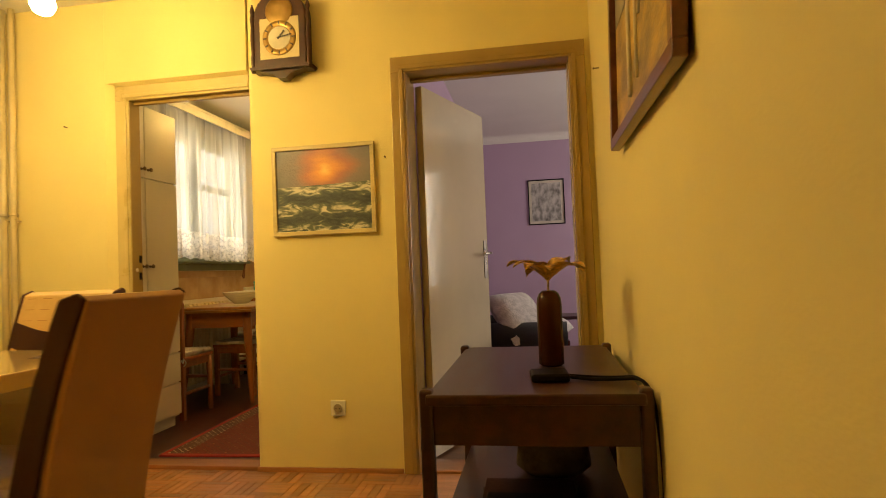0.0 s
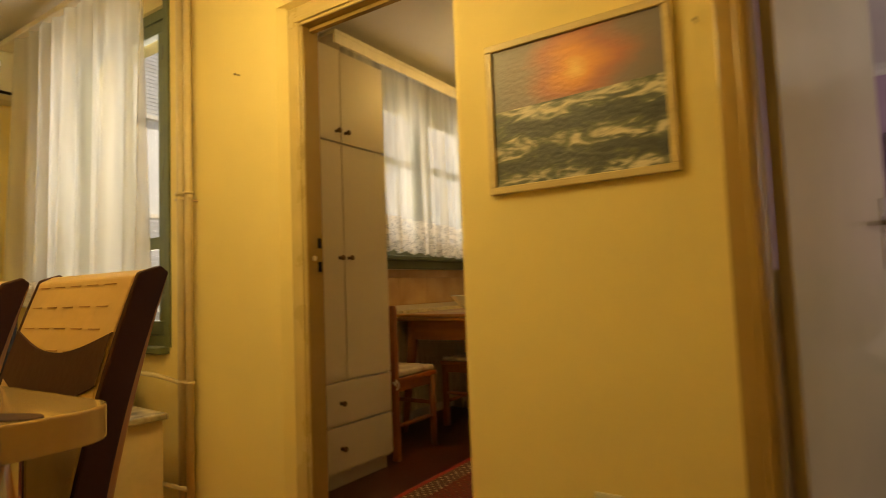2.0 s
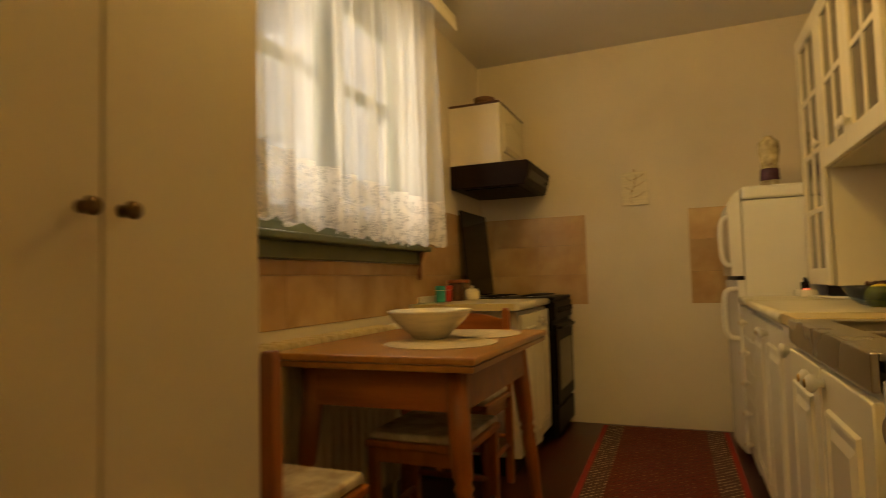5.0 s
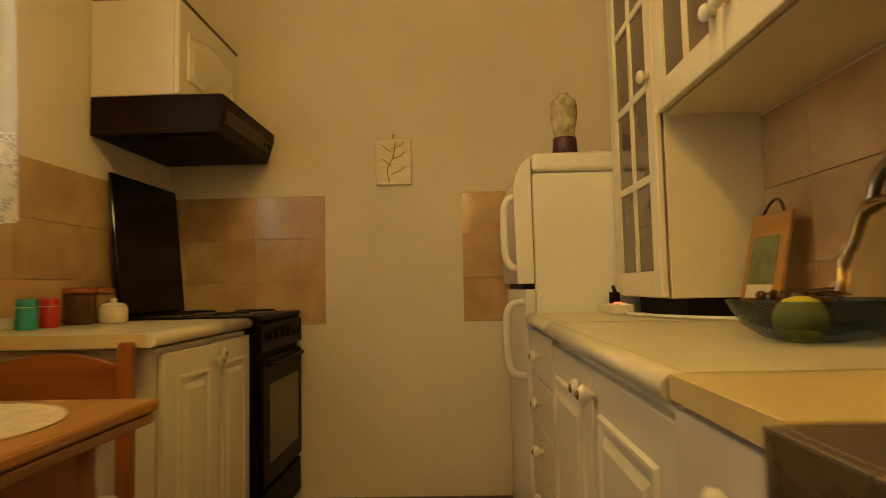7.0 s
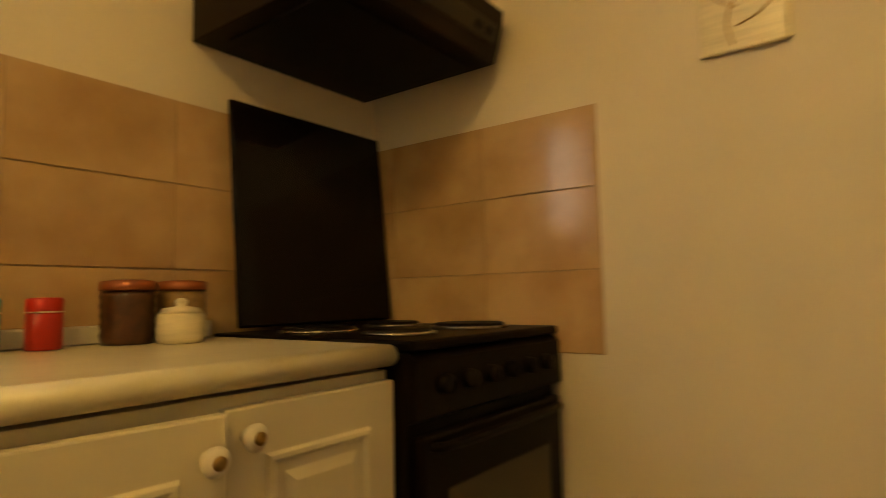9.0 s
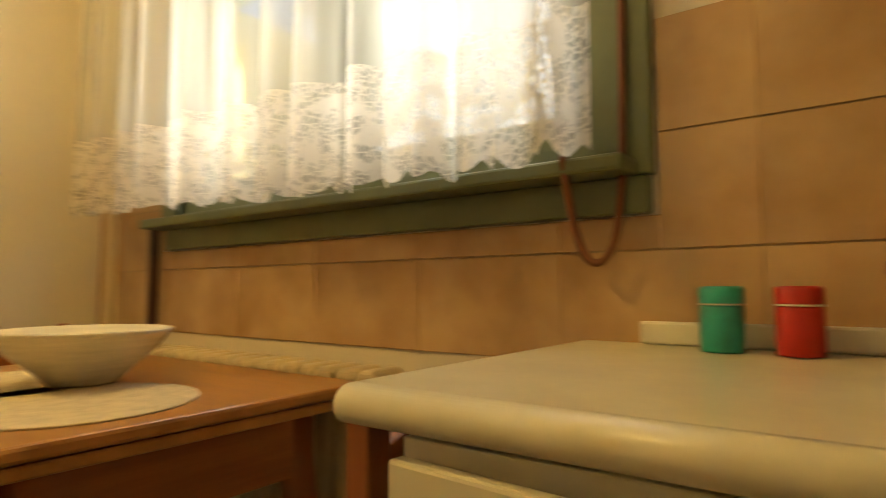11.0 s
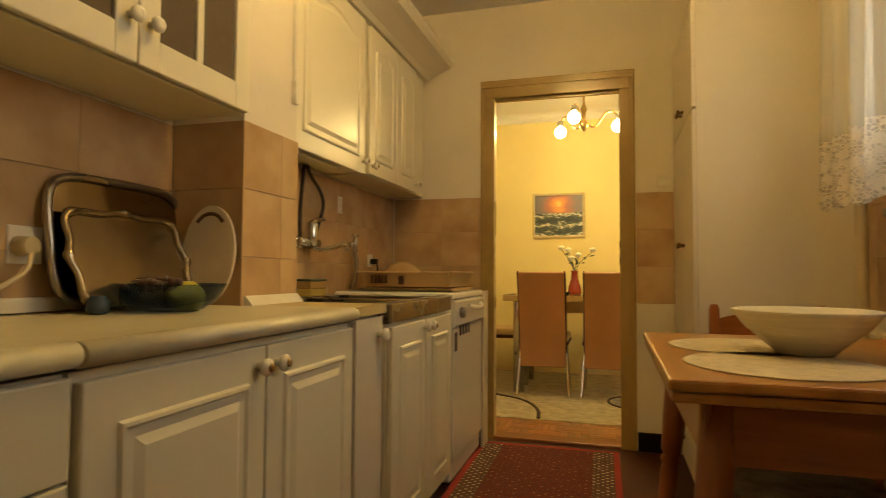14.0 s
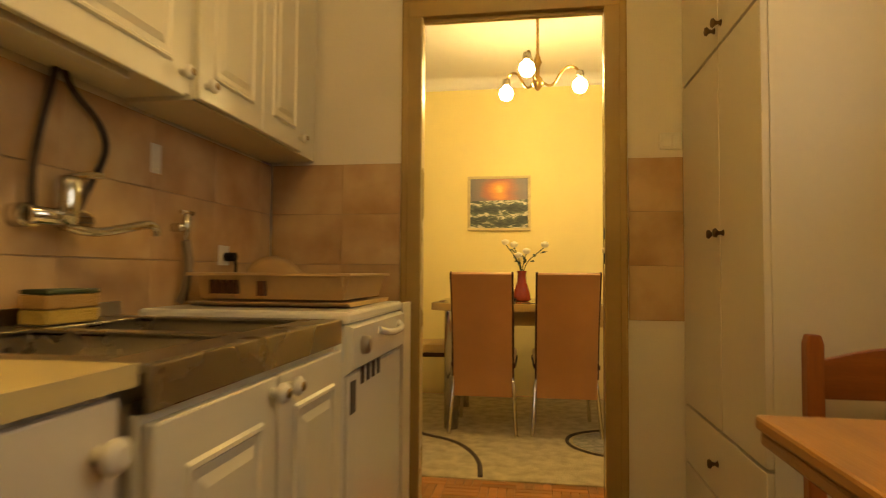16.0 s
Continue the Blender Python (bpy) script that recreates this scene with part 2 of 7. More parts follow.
COPPER = mat("copper_lid", (0.30, 0.09, 0.035), 0.3, 0.3, var=0.12, scale=20)
BLUEG = mat("blue_glazed_bowl", (0.035, 0.060, 0.10), 0.15, var=0.2, scale=10)
PEAR = mat("green_pear_skin", (0.50, 0.44, 0.06), 0.4, var=0.15, scale=12)
GOLD = mat("gold_glitter_petal", (0.84, 0.50, 0.11), 0.42, 0.25, var=0.25, scale=60, bump=0.5, bscale=300)
LEAF = mat("dark_green_leaf", (0.035, 0.06, 0.02), 0.4, var=0.2, scale=20)
ROSE = mat("white_rose_petal", (0.80, 0.74, 0.58), 0.6, var=0.1, scale=30)
REDCER = mat("dark_red_ceramic", (0.30, 0.04, 0.025), 0.2, var=0.15, scale=8)
BULBG = glow("lit_bulb", BULB, 235.0)
GLOBE = glow("lit_glass_globe", LAMP, 90.0)
LED = glow("display_digits", (0.75, 0.7, 1.0), 1.5)
REDLED = glow("red_switch", (1.0, 0.05, 0.03), 2.0)
FACADE = mat("pale_facade_plaster", (0.80, 0.80, 0.78), 0.9, var=0.08, scale=0.8, bump=0.2, bscale=25)
ROOFT = mat("slate_roof", (0.2, 0.2, 0.22), 0.8, var=0.15, scale=5)
GROUNDM = mat("courtyard_concrete", (0.30, 0.30, 0.29), 0.9, var=0.15, scale=1.2, bump=0.2, bscale=30)
PAPER = mat("paper", (0.66, 0.60, 0.48), 0.8, var=0.08, scale=12)
INK = mat("dark_ink", (0.06, 0.05, 0.05), 0.7, var=0.1, scale=30)
RUGC = mat("cream_shag", (0.50, 0.42, 0.27), 0.95, var=0.15, scale=14, bump=0.8, bscale=140)
RUGD = mat("dark_brown_shag", (0.075, 0.05, 0.035), 0.95, var=0.2, scale=30, bump=0.8, bscale=140)
RUGG = mat("grey_shag", (0.37, 0.35, 0.30), 0.95, var=0.2, scale=30, bump=0.8, bscale=140)

# ---------------------------------------------------------------- mesh helpers


def box(x0, y0, z0, x1, y1, z1, bevel=0.0, seg=2):
    bm = bmesh.new()
    bmesh.ops.create_cube(bm, size=1.0)
    for v in bm.verts:
        v.co = (x0 + (v.co.x + 0.5) * (x1 - x0), y0 + (v.co.y + 0.5) * (y1 - y0), z0 + (v.co.z + 0.5) * (z1 - z0))
    if bevel:
        bmesh.ops.bevel(bm, geom=bm.edges[:], offset=bevel, segments=seg, affect="EDGES", profile=0.5)
    return bm


def lathe(profile, n=28, at=(0, 0, 0)):
    """A turned body: profile rows of radius, height."""
    bm = bmesh.new()
    rings = []
    for r, z in profile:
        rings.append([bm.verts.new((at[0] + r * math.cos(a), at[1] + r * math.sin(a), at[2] + z))
                      for a in (2 * math.pi * k / n for k in range(n))])
    for a, b in zip(rings, rings[1:]):
        for k in range(n):
            bm.faces.new((a[k], a[(k + 1) % n], b[(k + 1) % n], b[k]))
    bm.faces.new(rings[0][::-1])
    bm.faces.new(rings[-1])
    for f in bm.faces:
        f.smooth = len(f.verts) == 4
    return bm


def rod(p, q, r0, r1=None, n=14, mid=None):
    """A round bar from p to q, with an optional swelling in the middle."""
    p, q = Vector(p), Vector(q)
    length = (q - p).length
    r1 = r0 if r1 is None else r1
    prof = [(r0, 0), (mid or (r0 + r1) / 2, length / 2), (r1, length)]
    bm = lathe(prof, n)
    bmesh.ops.transform(bm, matrix=Matrix.Translation(p) @ (q - p).to_track_quat("Z", "Y").to_matrix().to_4x4(), verts=bm.verts)
    return bm


def tube(points, r, n=8, rounds=3):
    """A bent pipe or cable along smoothed points."""
    pts = [Vector(p) for p in points]
    for _ in range(rounds):
        new_pts = [pts[0]]
        for a, b in zip(pts, pts[1:]):
            new_pts += [a.lerp(b, 0.25), a.lerp(b, 0.75)]
        pts = new_pts + [pts[-1]]
    bm = bmesh.new()
    rings = []
    side = None
    for k, p in enumerate(pts):
        d = (pts[min(k + 1, len(pts) - 1)] - pts[max(k - 1, 0)]).normalized()
        if side is None:
            side = d.orthogonal().normalized()
        side = (side - d * side.dot(d)).normalized()
        up = d.cross(side)
        rings.append([bm.verts.new(p + r * (math.cos(a) * side + math.sin(a) * up)) for a in (2 * math.pi * j / n for j in range(n))])
    for a, b in zip(rings, rings[1:]):
        for k in range(n):
            bm.faces.new((a[k], a[(k + 1) % n], b[(k + 1) % n], b[k])).smooth = True
    bm.faces.new(rings[0][::-1])
    bm.faces.new(rings[-1])
    return bm


def prism(outline, axis, a, b, bevel=0.0):
    """An outline of (u, v) drawn out along one axis from a to b. Axis x: (y, z); y: (x, z); z: (x, y)."""
    def at(u, v, w):
        return {"x": (w, u, v), "y": (u, w, v), "z": (u, v, w)}[axis]
    bm = bmesh.new()
    lo = [bm.verts.new(at(u, v, a)) for u, v in outline]
    hi = [bm.verts.new(at(u, v, b)) for u, v in outline]
    bm.faces.new(lo)
    bm.faces.new(hi)
    for k in range(len(lo)):
        bm.faces.new((lo[k], lo[(k + 1) % len(lo)], hi[(k + 1) % len(lo)], hi[k]))
    bmesh.ops.recalc_face_normals(bm, faces=bm.faces)
    if bevel:
        bmesh.ops.bevel(bm, geom=bm.edges[:], offset=bevel, segments=2, affect="EDGES", profile=0.5)
    return bm


def merge(*bms):
    out = bmesh.new()
    for bm in bms:
        me = bpy.data.meshes.new("tmp")
        bm.to_mesh(me)
        out.from_mesh(me)
        bm.free()
        bpy.data.meshes.remove(me)
    return out


def moved(bm, m):
    bmesh.ops.transform(bm, matrix=m, verts=bm.verts)
    return bm


def mesh_of(name, bm, material):
    me = bpy.data.meshes.new(name)
    bm.to_mesh(me)
    bm.free()
    me.materials.append(material)
    return me


def part(name, bm, material, parent, label=""):
    ob = new(name, mesh_of(name, bm, material))
    ob.parent = parent
    return tagged(ob, label)


def solo(name, bm, material, label, category, group="", kind=""):
    """A thing of a single mesh."""
    return tagged(new(name, mesh_of(name, bm, material)), label, category, group, kind)


def thing(name, label, category, m=None, group="", kind=""):
    ob = new(name)
    ob.empty_display_size = 0.1
    ob.matrix_basis = m or Matrix()
    return tagged(ob, label, category, group, kind)


def struct(name, bm, material, label, category):
    return solo(name, bm, material, label, category, kind="structure")


# ---------------------------------------------------------------- the shell
H = 2.55          # ceiling height
XW = -2.017       # window wall of the kitchen, inner face
YF = 4.03         # far wall of the kitchen, inner face
XR = 0.20         # right wall of the kitchen, inner face
DL, DR = -1.145, -0.435      # kitchen doorway
LL, LR = 0.425, 1.225        # living room doorway
DH = 1.995
YK = 0.10         # kitchen face of the thin partition
FX0, FX1 = DL - 0.083, DR + 0.080    # outer sides of the kitchen door frame

# floors
NX = 0.28         # west side of the entrance nook
struct("floor_dining", prism([(-3.75, 0.02), (1.45, 0.02), (1.45, -3.75), (NX, -3.75), (NX, -2.40), (-3.75, -2.40)], "z", -0.06, -0.012), GROUT, "sub-floor of oak mosaic parquet", "floor")
FLOOR = struct("floor_kitchen", box(-2.17, 0.11, -0.06, 0.27, 4.2, 0.0), LINO, "dark red-brown kitchen floor", "floor")
struct("floor_living", box(0.27, 0.19, -0.06, 3.6, 4.25, 0.0),
       wood("living_room_boards", (0.20, 0.085, 0.035), (0.13, 0.05, 0.02), 0.3, axis=0), "brown wooden floor of the living room", "floor")
# ceilings
struct("ceiling_dining", prism([(-3.75, 0.09), (1.45, 0.09), (1.45, -3.75), (NX, -3.75), (NX, -2.40), (-3.75, -2.40)], "z", H, H + 0.12), WHITE, "white painted dining room ceiling", "ceiling")
struct("ceiling_kitchen", box(-2.17, 0.09, H, 0.27, 4.2, H + 0.12), WHITE, "white painted kitchen ceiling", "ceiling")
struct("ceiling_living", box(0.27, 0.09, H, 3.6, 4.25, H + 0.12), WHITE, "white painted living room ceiling", "ceiling")


def two_faced(name, y0, ym, y1, x0, x1, z0, z1, m0, m1, label):
    """A wall across the walk with its own paint on each face."""
    w = struct(name, box(x0, y0, z0, x1, ym, z1), m0, label, "wall")
    part("kitchen_face", box(x0, ym, z0, x1, y1, z1), m1, w, "plaster on the other face")
    return w


def wall_clock(name, x0, x1, z0, z1, back):
    return two_faced(name, 0.0, 0.09, 0.18, x0, x1, z0, z1, YELLOW, back, "yellow painted plaster wall")


# thin partition round the kitchen doorway, with a splayed plaster reveal
w = struct("wall_clock_1", prism([(-2.017, 0.0), (-1.272, 0.0), (FX0, 0.03), (FX0, 0.05), (-2.017, 0.05)], "z", 0, H), YELLOW,
           "yellow painted plaster wall with a splayed door reveal", "wall")
part("kitchen_face", box(-2.017, 0.05, 0, FX0, YK, H), CREAM, w, "plaster on the other face")
w = struct("wall_clock_2", prism([(0.0, 2.092), (0.03, 2.076), (0.05, 2.076), (0.05, H), (0.0, H)], "x", FX0, DR), YELLOW, "yellow painted plaster wall above the doorway", "wall")
part("reveal_corner", prism([(-1.270, 0.001), (FX0, 0.001), (FX0, 0.029)], "z", 2.092, H), YELLOW, w)
part("kitchen_face", box(FX0, 0.05, 2.102, FX1, YK, H), CREAM, w, "plaster on the other face")
rr = 0.035
arc = [(DR + rr - rr * math.sin(radians(a)), rr - rr * math.cos(radians(a))) for a in range(0, 91, 15)]
w = struct("wall_clock_3", prism([(XR, 0.0)] + arc + [(DR, 0.05), (XR, 0.05)], "z", 0, H), YELLOW, "yellow painted plaster wall with a rounded corner", "wall")
part("kitchen_face", box(FX1, 0.05, 0, XR, YK, H), CREAM, w, "plaster on the other face")
wall_clock("wall_clock_4", XR, LL - 0.055, 0, H, PURPLE)
wall_clock("wall_clock_5", LL - 0.055, LR + 0.055, DH + 0.055, H, PURPLE)
wall_clock("wall_clock_6", LR + 0.055, 1.45, 0, H, PURPLE)
# outer wall with the dining room window
WX0, WX1, WZ0, WZ1 = -3.02, -2.06, 0.70, 2.36
struct("wall_window_1", box(-3.75, 0.0, 0, WX0, 0.3, H), YELLOW, "yellow painted plaster wall", "wall")
struct("wall_window_2", box(WX1, 0.0, 0, -2.017, 0.18, H), YELLOW, "yellow painted plaster wall", "wall")
struct("wall_window_3", box(WX0, 0.0, 0, WX1, 0.3, WZ0), YELLOW, "yellow painted plaster wall below the window", "wall")
struct("wall_window_4", box(WX0, 0.0, WZ1, WX1, 0.3, H), YELLOW, "yellow painted plaster wall above the window", "wall")
struct("wall_west", box(-3.87, -2.45, 0, -3.70, 0.3, H), YELLOW, "yellow painted plaster wall", "wall")
struct("wall_south", box(-3.75, -2.45, 0, 0.40, -2.33, H), YELLOW, "yellow painted plaster wall", "wall")
struct("wall_hall_west", box(0.28, -3.75, 0, 0.40, -2.45, H), YELLOW, "yellow painted plaster wall", "wall")
struct("wall_hall_south", box(0.28, -3.75, 0, 1.45, -3.65, H), YELLOW, "yellow painted plaster wall", "wall")
struct("wall_east", box(1.33, -3.65, 0, 1.45, 0.0, H), YELLOW, "yellow painted plaster wall", "wall")
# kitchen walls
KY0, KY1, KZ0, KZ1 = 1.40, 2.80, 1.16, 2.33
for i, b in enumerate(((YK, KY0, 0, H), (KY1, 4.03, 0, H), (KY0, KY1, 0, KZ0), (KY0, KY1, KZ1, H))):
    struct("wall_kitchen_west_%d" % (i + 1), box(-2.167, b[0], b[2], XW, b[1], b[3]), CREAM, "cream painted kitchen wall", "wall")
struct("wall_kitchen_north", box(-2.167, YF, 0, XR, 4.2, H), CREAM, "cream painted kitchen wall", "wall")
w = struct("wall_kitchen_east", box(XR, YK, 0, 0.27, 4.2, H), CREAM, "cream painted kitchen wall", "wall")
part("living_room_face", box(0.27, 0.18, 0, 0.34, 4.2, H), PURPLE, w, "lilac painted plaster")
# living room walls
struct("wall_living_north", box(0.34, 4.10, 0, 3.6, 4.25, H), PURPLE, "lilac painted plaster wall", "wall")
struct("wall_living_south", box(1.45, 0.06, 0, 3.6, 0.18, H), PURPLE, "lilac painted plaster wall", "wall")
for i, b in enumerate(((0.18, 1.3, 0, H), (3.1, 4.10, 0, H), (1.3, 3.1, 0, 0.75), (1.3, 3.1, 2.25, H))):
    struct("wall_living_east_%d" % (i + 1), box(3.45, b[0], b[2], 3.6, b[1], b[3]), PURPLE, "lilac painted plaster wall", "wall")


def cove(name, p, q, inward, material=WHITE):
    """A plaster cove in the corner of wall and ceiling from p to q; inward: unit step into the room."""
    s = 0.085
    prof = [(0, 0), (0, -s)] + [(s * (1 - math.cos(a)) * 0.9 + 0.008, -s + s * math.sin(a)) for a in (0.15, 0.5, 0.8, 1.1, 1.4)] + [(s, 0)]
    bm = bmesh.new()
    rings = [[bm.verts.new((e[0] + u * inward[0], e[1] + u * inward[1], H + v)) for u, v in prof] for e in (p, q)]
    for k in range(len(prof)):
        bm.faces.new((rings[0][k], rings[0][(k + 1) % len(prof)], rings[1][(k + 1) % len(prof)], rings[1][k]))
    bm.faces.new(rings[0])
    bm.faces.new(rings[1][::-1])
    bmesh.ops.recalc_face_normals(bm, faces=bm.faces)
    return struct(name, bm, material, "white plaster cove along the ceiling", "cove")


cove("trim_cove_1", (-3.7, -2.33), (0.40, -2.33), (0, 1))
cove("trim_cove_2", (0.34, 4.10), (3.45, 4.10), (0, -1))
cove("trim_cove_3", (-3.70, -2.33), (-3.70, 0.0), (1, 0))

# baseboards
for i, (x0, x1) in enumerate(((-2.0, -1.276), (DR + 0.006, LL - 0.085))):
    struct("baseboard_%d" % (i + 1), box(x0, -0.016, -0.012, x1, 0.0, 0.022, 0.004), OAK, "narrow oak skirting strip", "baseboard")
struct("baseboard_3", box(1.316, -3.6, -0.012, 1.33, -0.02, 0.03, 0.004), OAK, "narrow oak skirting strip", "baseboard")
struct("baseboard_4", box(XW + 0.57, YK, 0, FX0 - 0.003, YK + 0.017, 0.10, 0.003), BLACKP, "black kitchen skirting", "baseboard")


def frame_trim(name, x0, x1, y, out, left=True, right=True, w=0.078, material=TRIM):
    """Stepped architrave round a doorway, on one face of the wall."""
    f = struct(name, box(x0 - w if left else x0, min(y, y + out * 0.022), DH, x1 + w if right else x1, max(y, y + out * 0.022), DH + w, 0.004),
               material, "glossy cream door architrave", "door frame")
    for side, on in ((0, left), (1, right)):
        if on:
            a, b = (x0 - w, x0) if side == 0 else (x1, x1 + w)
            part("jamb_trim", box(a, min(y, y + out * 0.022), 0, b, max(y, y + out * 0.022), DH, 0.004), material, f)
            a2, b2 = (x0 - 0.034, x0 - 0.012) if side == 0 else (x1 + 0.012, x1 + 0.034)
            part("moulding", box(a2, min(y, y + out * 0.031), 0.004, b2, max(y, y + out * 0.031), DH + 0.012, 0.004), material, f)
    part("moulding", box(x0 - 0.034 if left else x0, min(y, y + out * 0.031), DH + 0.012, x1 + 0.034 if right else x1, max(y, y + out * 0.031), DH + 0.034, 0.004), material, f)
    return f


# recessed frame of the kitchen doorway
f1 = struct("door_frame_1", merge(box(FX0, 0.03, DH, DR, 0.05, 2.076), box(FX0, 0.05, DH, FX1, 0.112, 2.102, 0.003)), JAMB, "glossy ochre door frame set in the reveal", "door frame")
part("frame_post", box(FX0, 0.03, 0, DL, 0.112, DH, 0.003), JAMB, f1)
part("frame_post", box(DR, 0.05, 0, FX1, 0.112, DH, 0.003), JAMB, f1)
part("face_board", box(FX0 + 0.001, 0.022, 0, DL - 0.003, 0.0298, DH, 0.002), TRIM, f1, "glossy cream face board")
part("face_board", box(FX0 + 0.001, 0.022, DH + 0.001, DR - 0.001, 0.0298, 2.075, 0.002), TRIM, f1, "glossy cream face board")
part("moulding", box(DL - 0.034, 0.012, 0.004, DL - 0.012, 0.0218, DH + 0.012, 0.004), TRIM, f1)
part("moulding", box(DL - 0.034, 0.012, DH + 0.0125, DR - 0.001, 0.0218, DH + 0.034, 0.004), TRIM, f1)
for x in (FX0 + 0.006, DR + 0.052):
    part("moulding", box(x, 0.1122, 0.0, x + 0.022, 0.119, DH + 0.06, 0.003), JAMB, f1)
part("moulding", box(FX0 + 0.006, 0.1122, DH + 0.062, DR + 0.074, 0.119, DH + 0.084, 0.003), JAMB, f1)
part("stop", box(DL, 0.062, DH - 0.016, DR, 0.085, DH, 0.002), JAMB, f1)
# lighter cream lining that also stands in for the corner's gloss highlight
part("lining_side", box(DR - 0.003, 0.047, 0, DR + 0.002, 0.104, DH), TRIM, f1)
for z in (1.008, 1.102):
    part("strike_plate", box(DL - 0.002, 0.082, z, DL + 0.003, 0.102, z + 0.040, 0.001), BLACKP, f1, "dark metal strike plate")
part("latch_knob", moved(lathe([(0.010, 0), (0.011, 0.003), (0.007, 0.006)], 12), pose(DL, 0.062, 1.061, 0, 90)), RADI, f1)
frame_trim("door_frame_3", LL, LR, 0.0, -1, True, True, material=JAMB)


def lining(name, x0, x1):
    ln = struct(name, box(x0 - 0.055, 0.0, DH, x1 + 0.0, 0.18, DH + 0.055, 0.002), JAMB, "glossy ochre door lining", "door lining")
    part("lining_side", box(x0 - 0.055, 0.0, 0, x0, 0.18, DH), JAMB, ln)
    part("lining_side", box(x1 - 0.002, 0.045, 0, x1 + 0.004, 0.18, DH), TRIM, ln)
    part("stop", box(x0, 0.10, DH - 0.014, x1, 0.135, DH, 0.002), JAMB, ln)
    return ln


ln2 = lining("door_lining_2", LL, LR)
part("lining_side", box(LR, 0.0, 0, LR + 0.055, 0.18, DH), JAMB, ln2)
struct("threshold_1", box(DL, 0.0, -0.012, DR, 0.118, 0.018, 0.005), wood("oak_threshold", (0.30, 0.12, 0.05), (0.2, 0.08, 0.03), axis=0), "worn oak door threshold", "threshold")
struct("threshold_2", box(LL, 0.0, -0.012, LR, 0.19, 0.012, 0.005), bpy.data.materials["oak_threshold"], "worn oak door threshold", "threshold")

# open door of the living room, hinged on its left post
door = thing("door_1", "cream glossy door standing open into the living room", "door", pose(LL + 0.02, 0.20, 0, 0, 0, 71), kind="structure")
part("leaf", box(0, -0.02, 0.012, 0.79, 0.02, DH - 0.01, 0.003), DOORP, door)
part("edge_strip", box(0.79, -0.018, 0.012, 0.794, 0.018, DH - 0.01), DARKW, door)
for s in (-1, 1):
    pl = part("handle_plate", box(0.725, s * 0.02, 0.93, 0.765, s * 0.024, 1.17, 0.001), STEEL, door, "steel door plate")
    part("handle", tube([(0.745, s * 0.024, 1.09), (0.745, s * 0.07, 1.09), (0.70, s * 0.075, 1.088), (0.63, s * 0.07, 1.085)], 0.009), STEEL, pl)

# ---------------------------------------------------------------- windows


def casement(parent, axis_m, w, h, bar_at, mats=(GREEN, PANE)):
    """One sash: frame, a bar, glass. Local x across, z up, y depth."""
    s = part("sash", merge(box(0, 0, 0, w, 0.045, 0.07, 0.005), box(0, 0, h - 0.06, w, 0.045, h, 0.005), box(0, 0, 0.07, 0.065, 0.045, h - 0.06, 0.005),
                           box(w - 0.065, 0, 0.07, w, 0.045, h - 0.06, 0.005), box(0.065, 0.006, bar_at, w - 0.065, 0.04, bar_at + 0.06, 0.004)), mats[0], parent)
    s.matrix_basis = axis_m
    g = part("pane", box(0.065, 0.019, 0.07, w - 0.065, 0.024, h - 0.06), mats[1], s)
    g.visible_shadow = False
    return s


win = thing("window_1", "green painted casement window of the dining room", "window", kind="structure")
part("window_frame", merge(box(WX0, 0.02, WZ0, WX0 + 0.05, 0.12, WZ1), box(WX1 - 0.05, 0.02, WZ0, WX1, 0.12, WZ1),
                           box(WX0 + 0.05, 0.02, WZ0, WX1 - 0.05, 0.12, WZ0 + 0.05), box(WX0 + 0.05, 0.02, WZ1 - 0.05, WX1 - 0.05, 0.12, WZ1)), GREEN, win)
part("casing", merge(box(WX1 - 0.004, -0.012, WZ0, WX1 + 0.04, 0.0, WZ1 + 0.03, 0.003), box(WX0 - 0.04, -0.012, WZ0, WX0 + 0.004, 0.0, WZ1 + 0.03, 0.003)), GREEN, win)
part("window_sill", box(WX0 - 0.03, -0.045, WZ0 - 0.03, WX1 + 0.02, 0.02, WZ0 + 0.004, 0.006), GREEN, win, "green wooden sill")
casement(win, pose(WX0 + 0.05, 0.03, WZ0 + 0.05), (WX1 - WX0 - 0.1) / 2, WZ1 - WZ0 - 0.1, 0.42)
casement(win, pose((WX0 + WX1) / 2, 0.03, WZ0 + 0.05), (WX1 - WX0 - 0.1) / 2, WZ1 - WZ0 - 0.1, 0.42)
part("hinge", merge(*(rod((WX1 - 0.05, 0.025, z), (WX1 - 0.05, 0.025, z + 0.07), 0.009) for z in (0.95, 1.5, 2.1))), BLACKP, win)

kw = thing("window_2", "green painted casement window of the kitchen", "window", kind="structure")
part("window_frame", merge(box(XW - 0.10, KY0, KZ0, XW - 0.01, KY0 + 0.05, KZ1), box(XW - 0.10, KY1 - 0.05, KZ0, XW - 0.01, KY1, KZ1),
                           box(XW - 0.10, KY0 + 0.05, KZ0, XW - 0.01, KY1 - 0.05, KZ0 + 0.05), box(XW - 0.10, KY0 + 0.05, KZ1 - 0.05, XW - 0.01, KY1 - 0.05, KZ1),
                           box(XW - 0.10, (KY0 + KY1) / 2 - 0.03, KZ0 + 0.05, XW - 0.01, (KY0 + KY1) / 2 + 0.03, KZ1 - 0.05)), GREEN, kw)
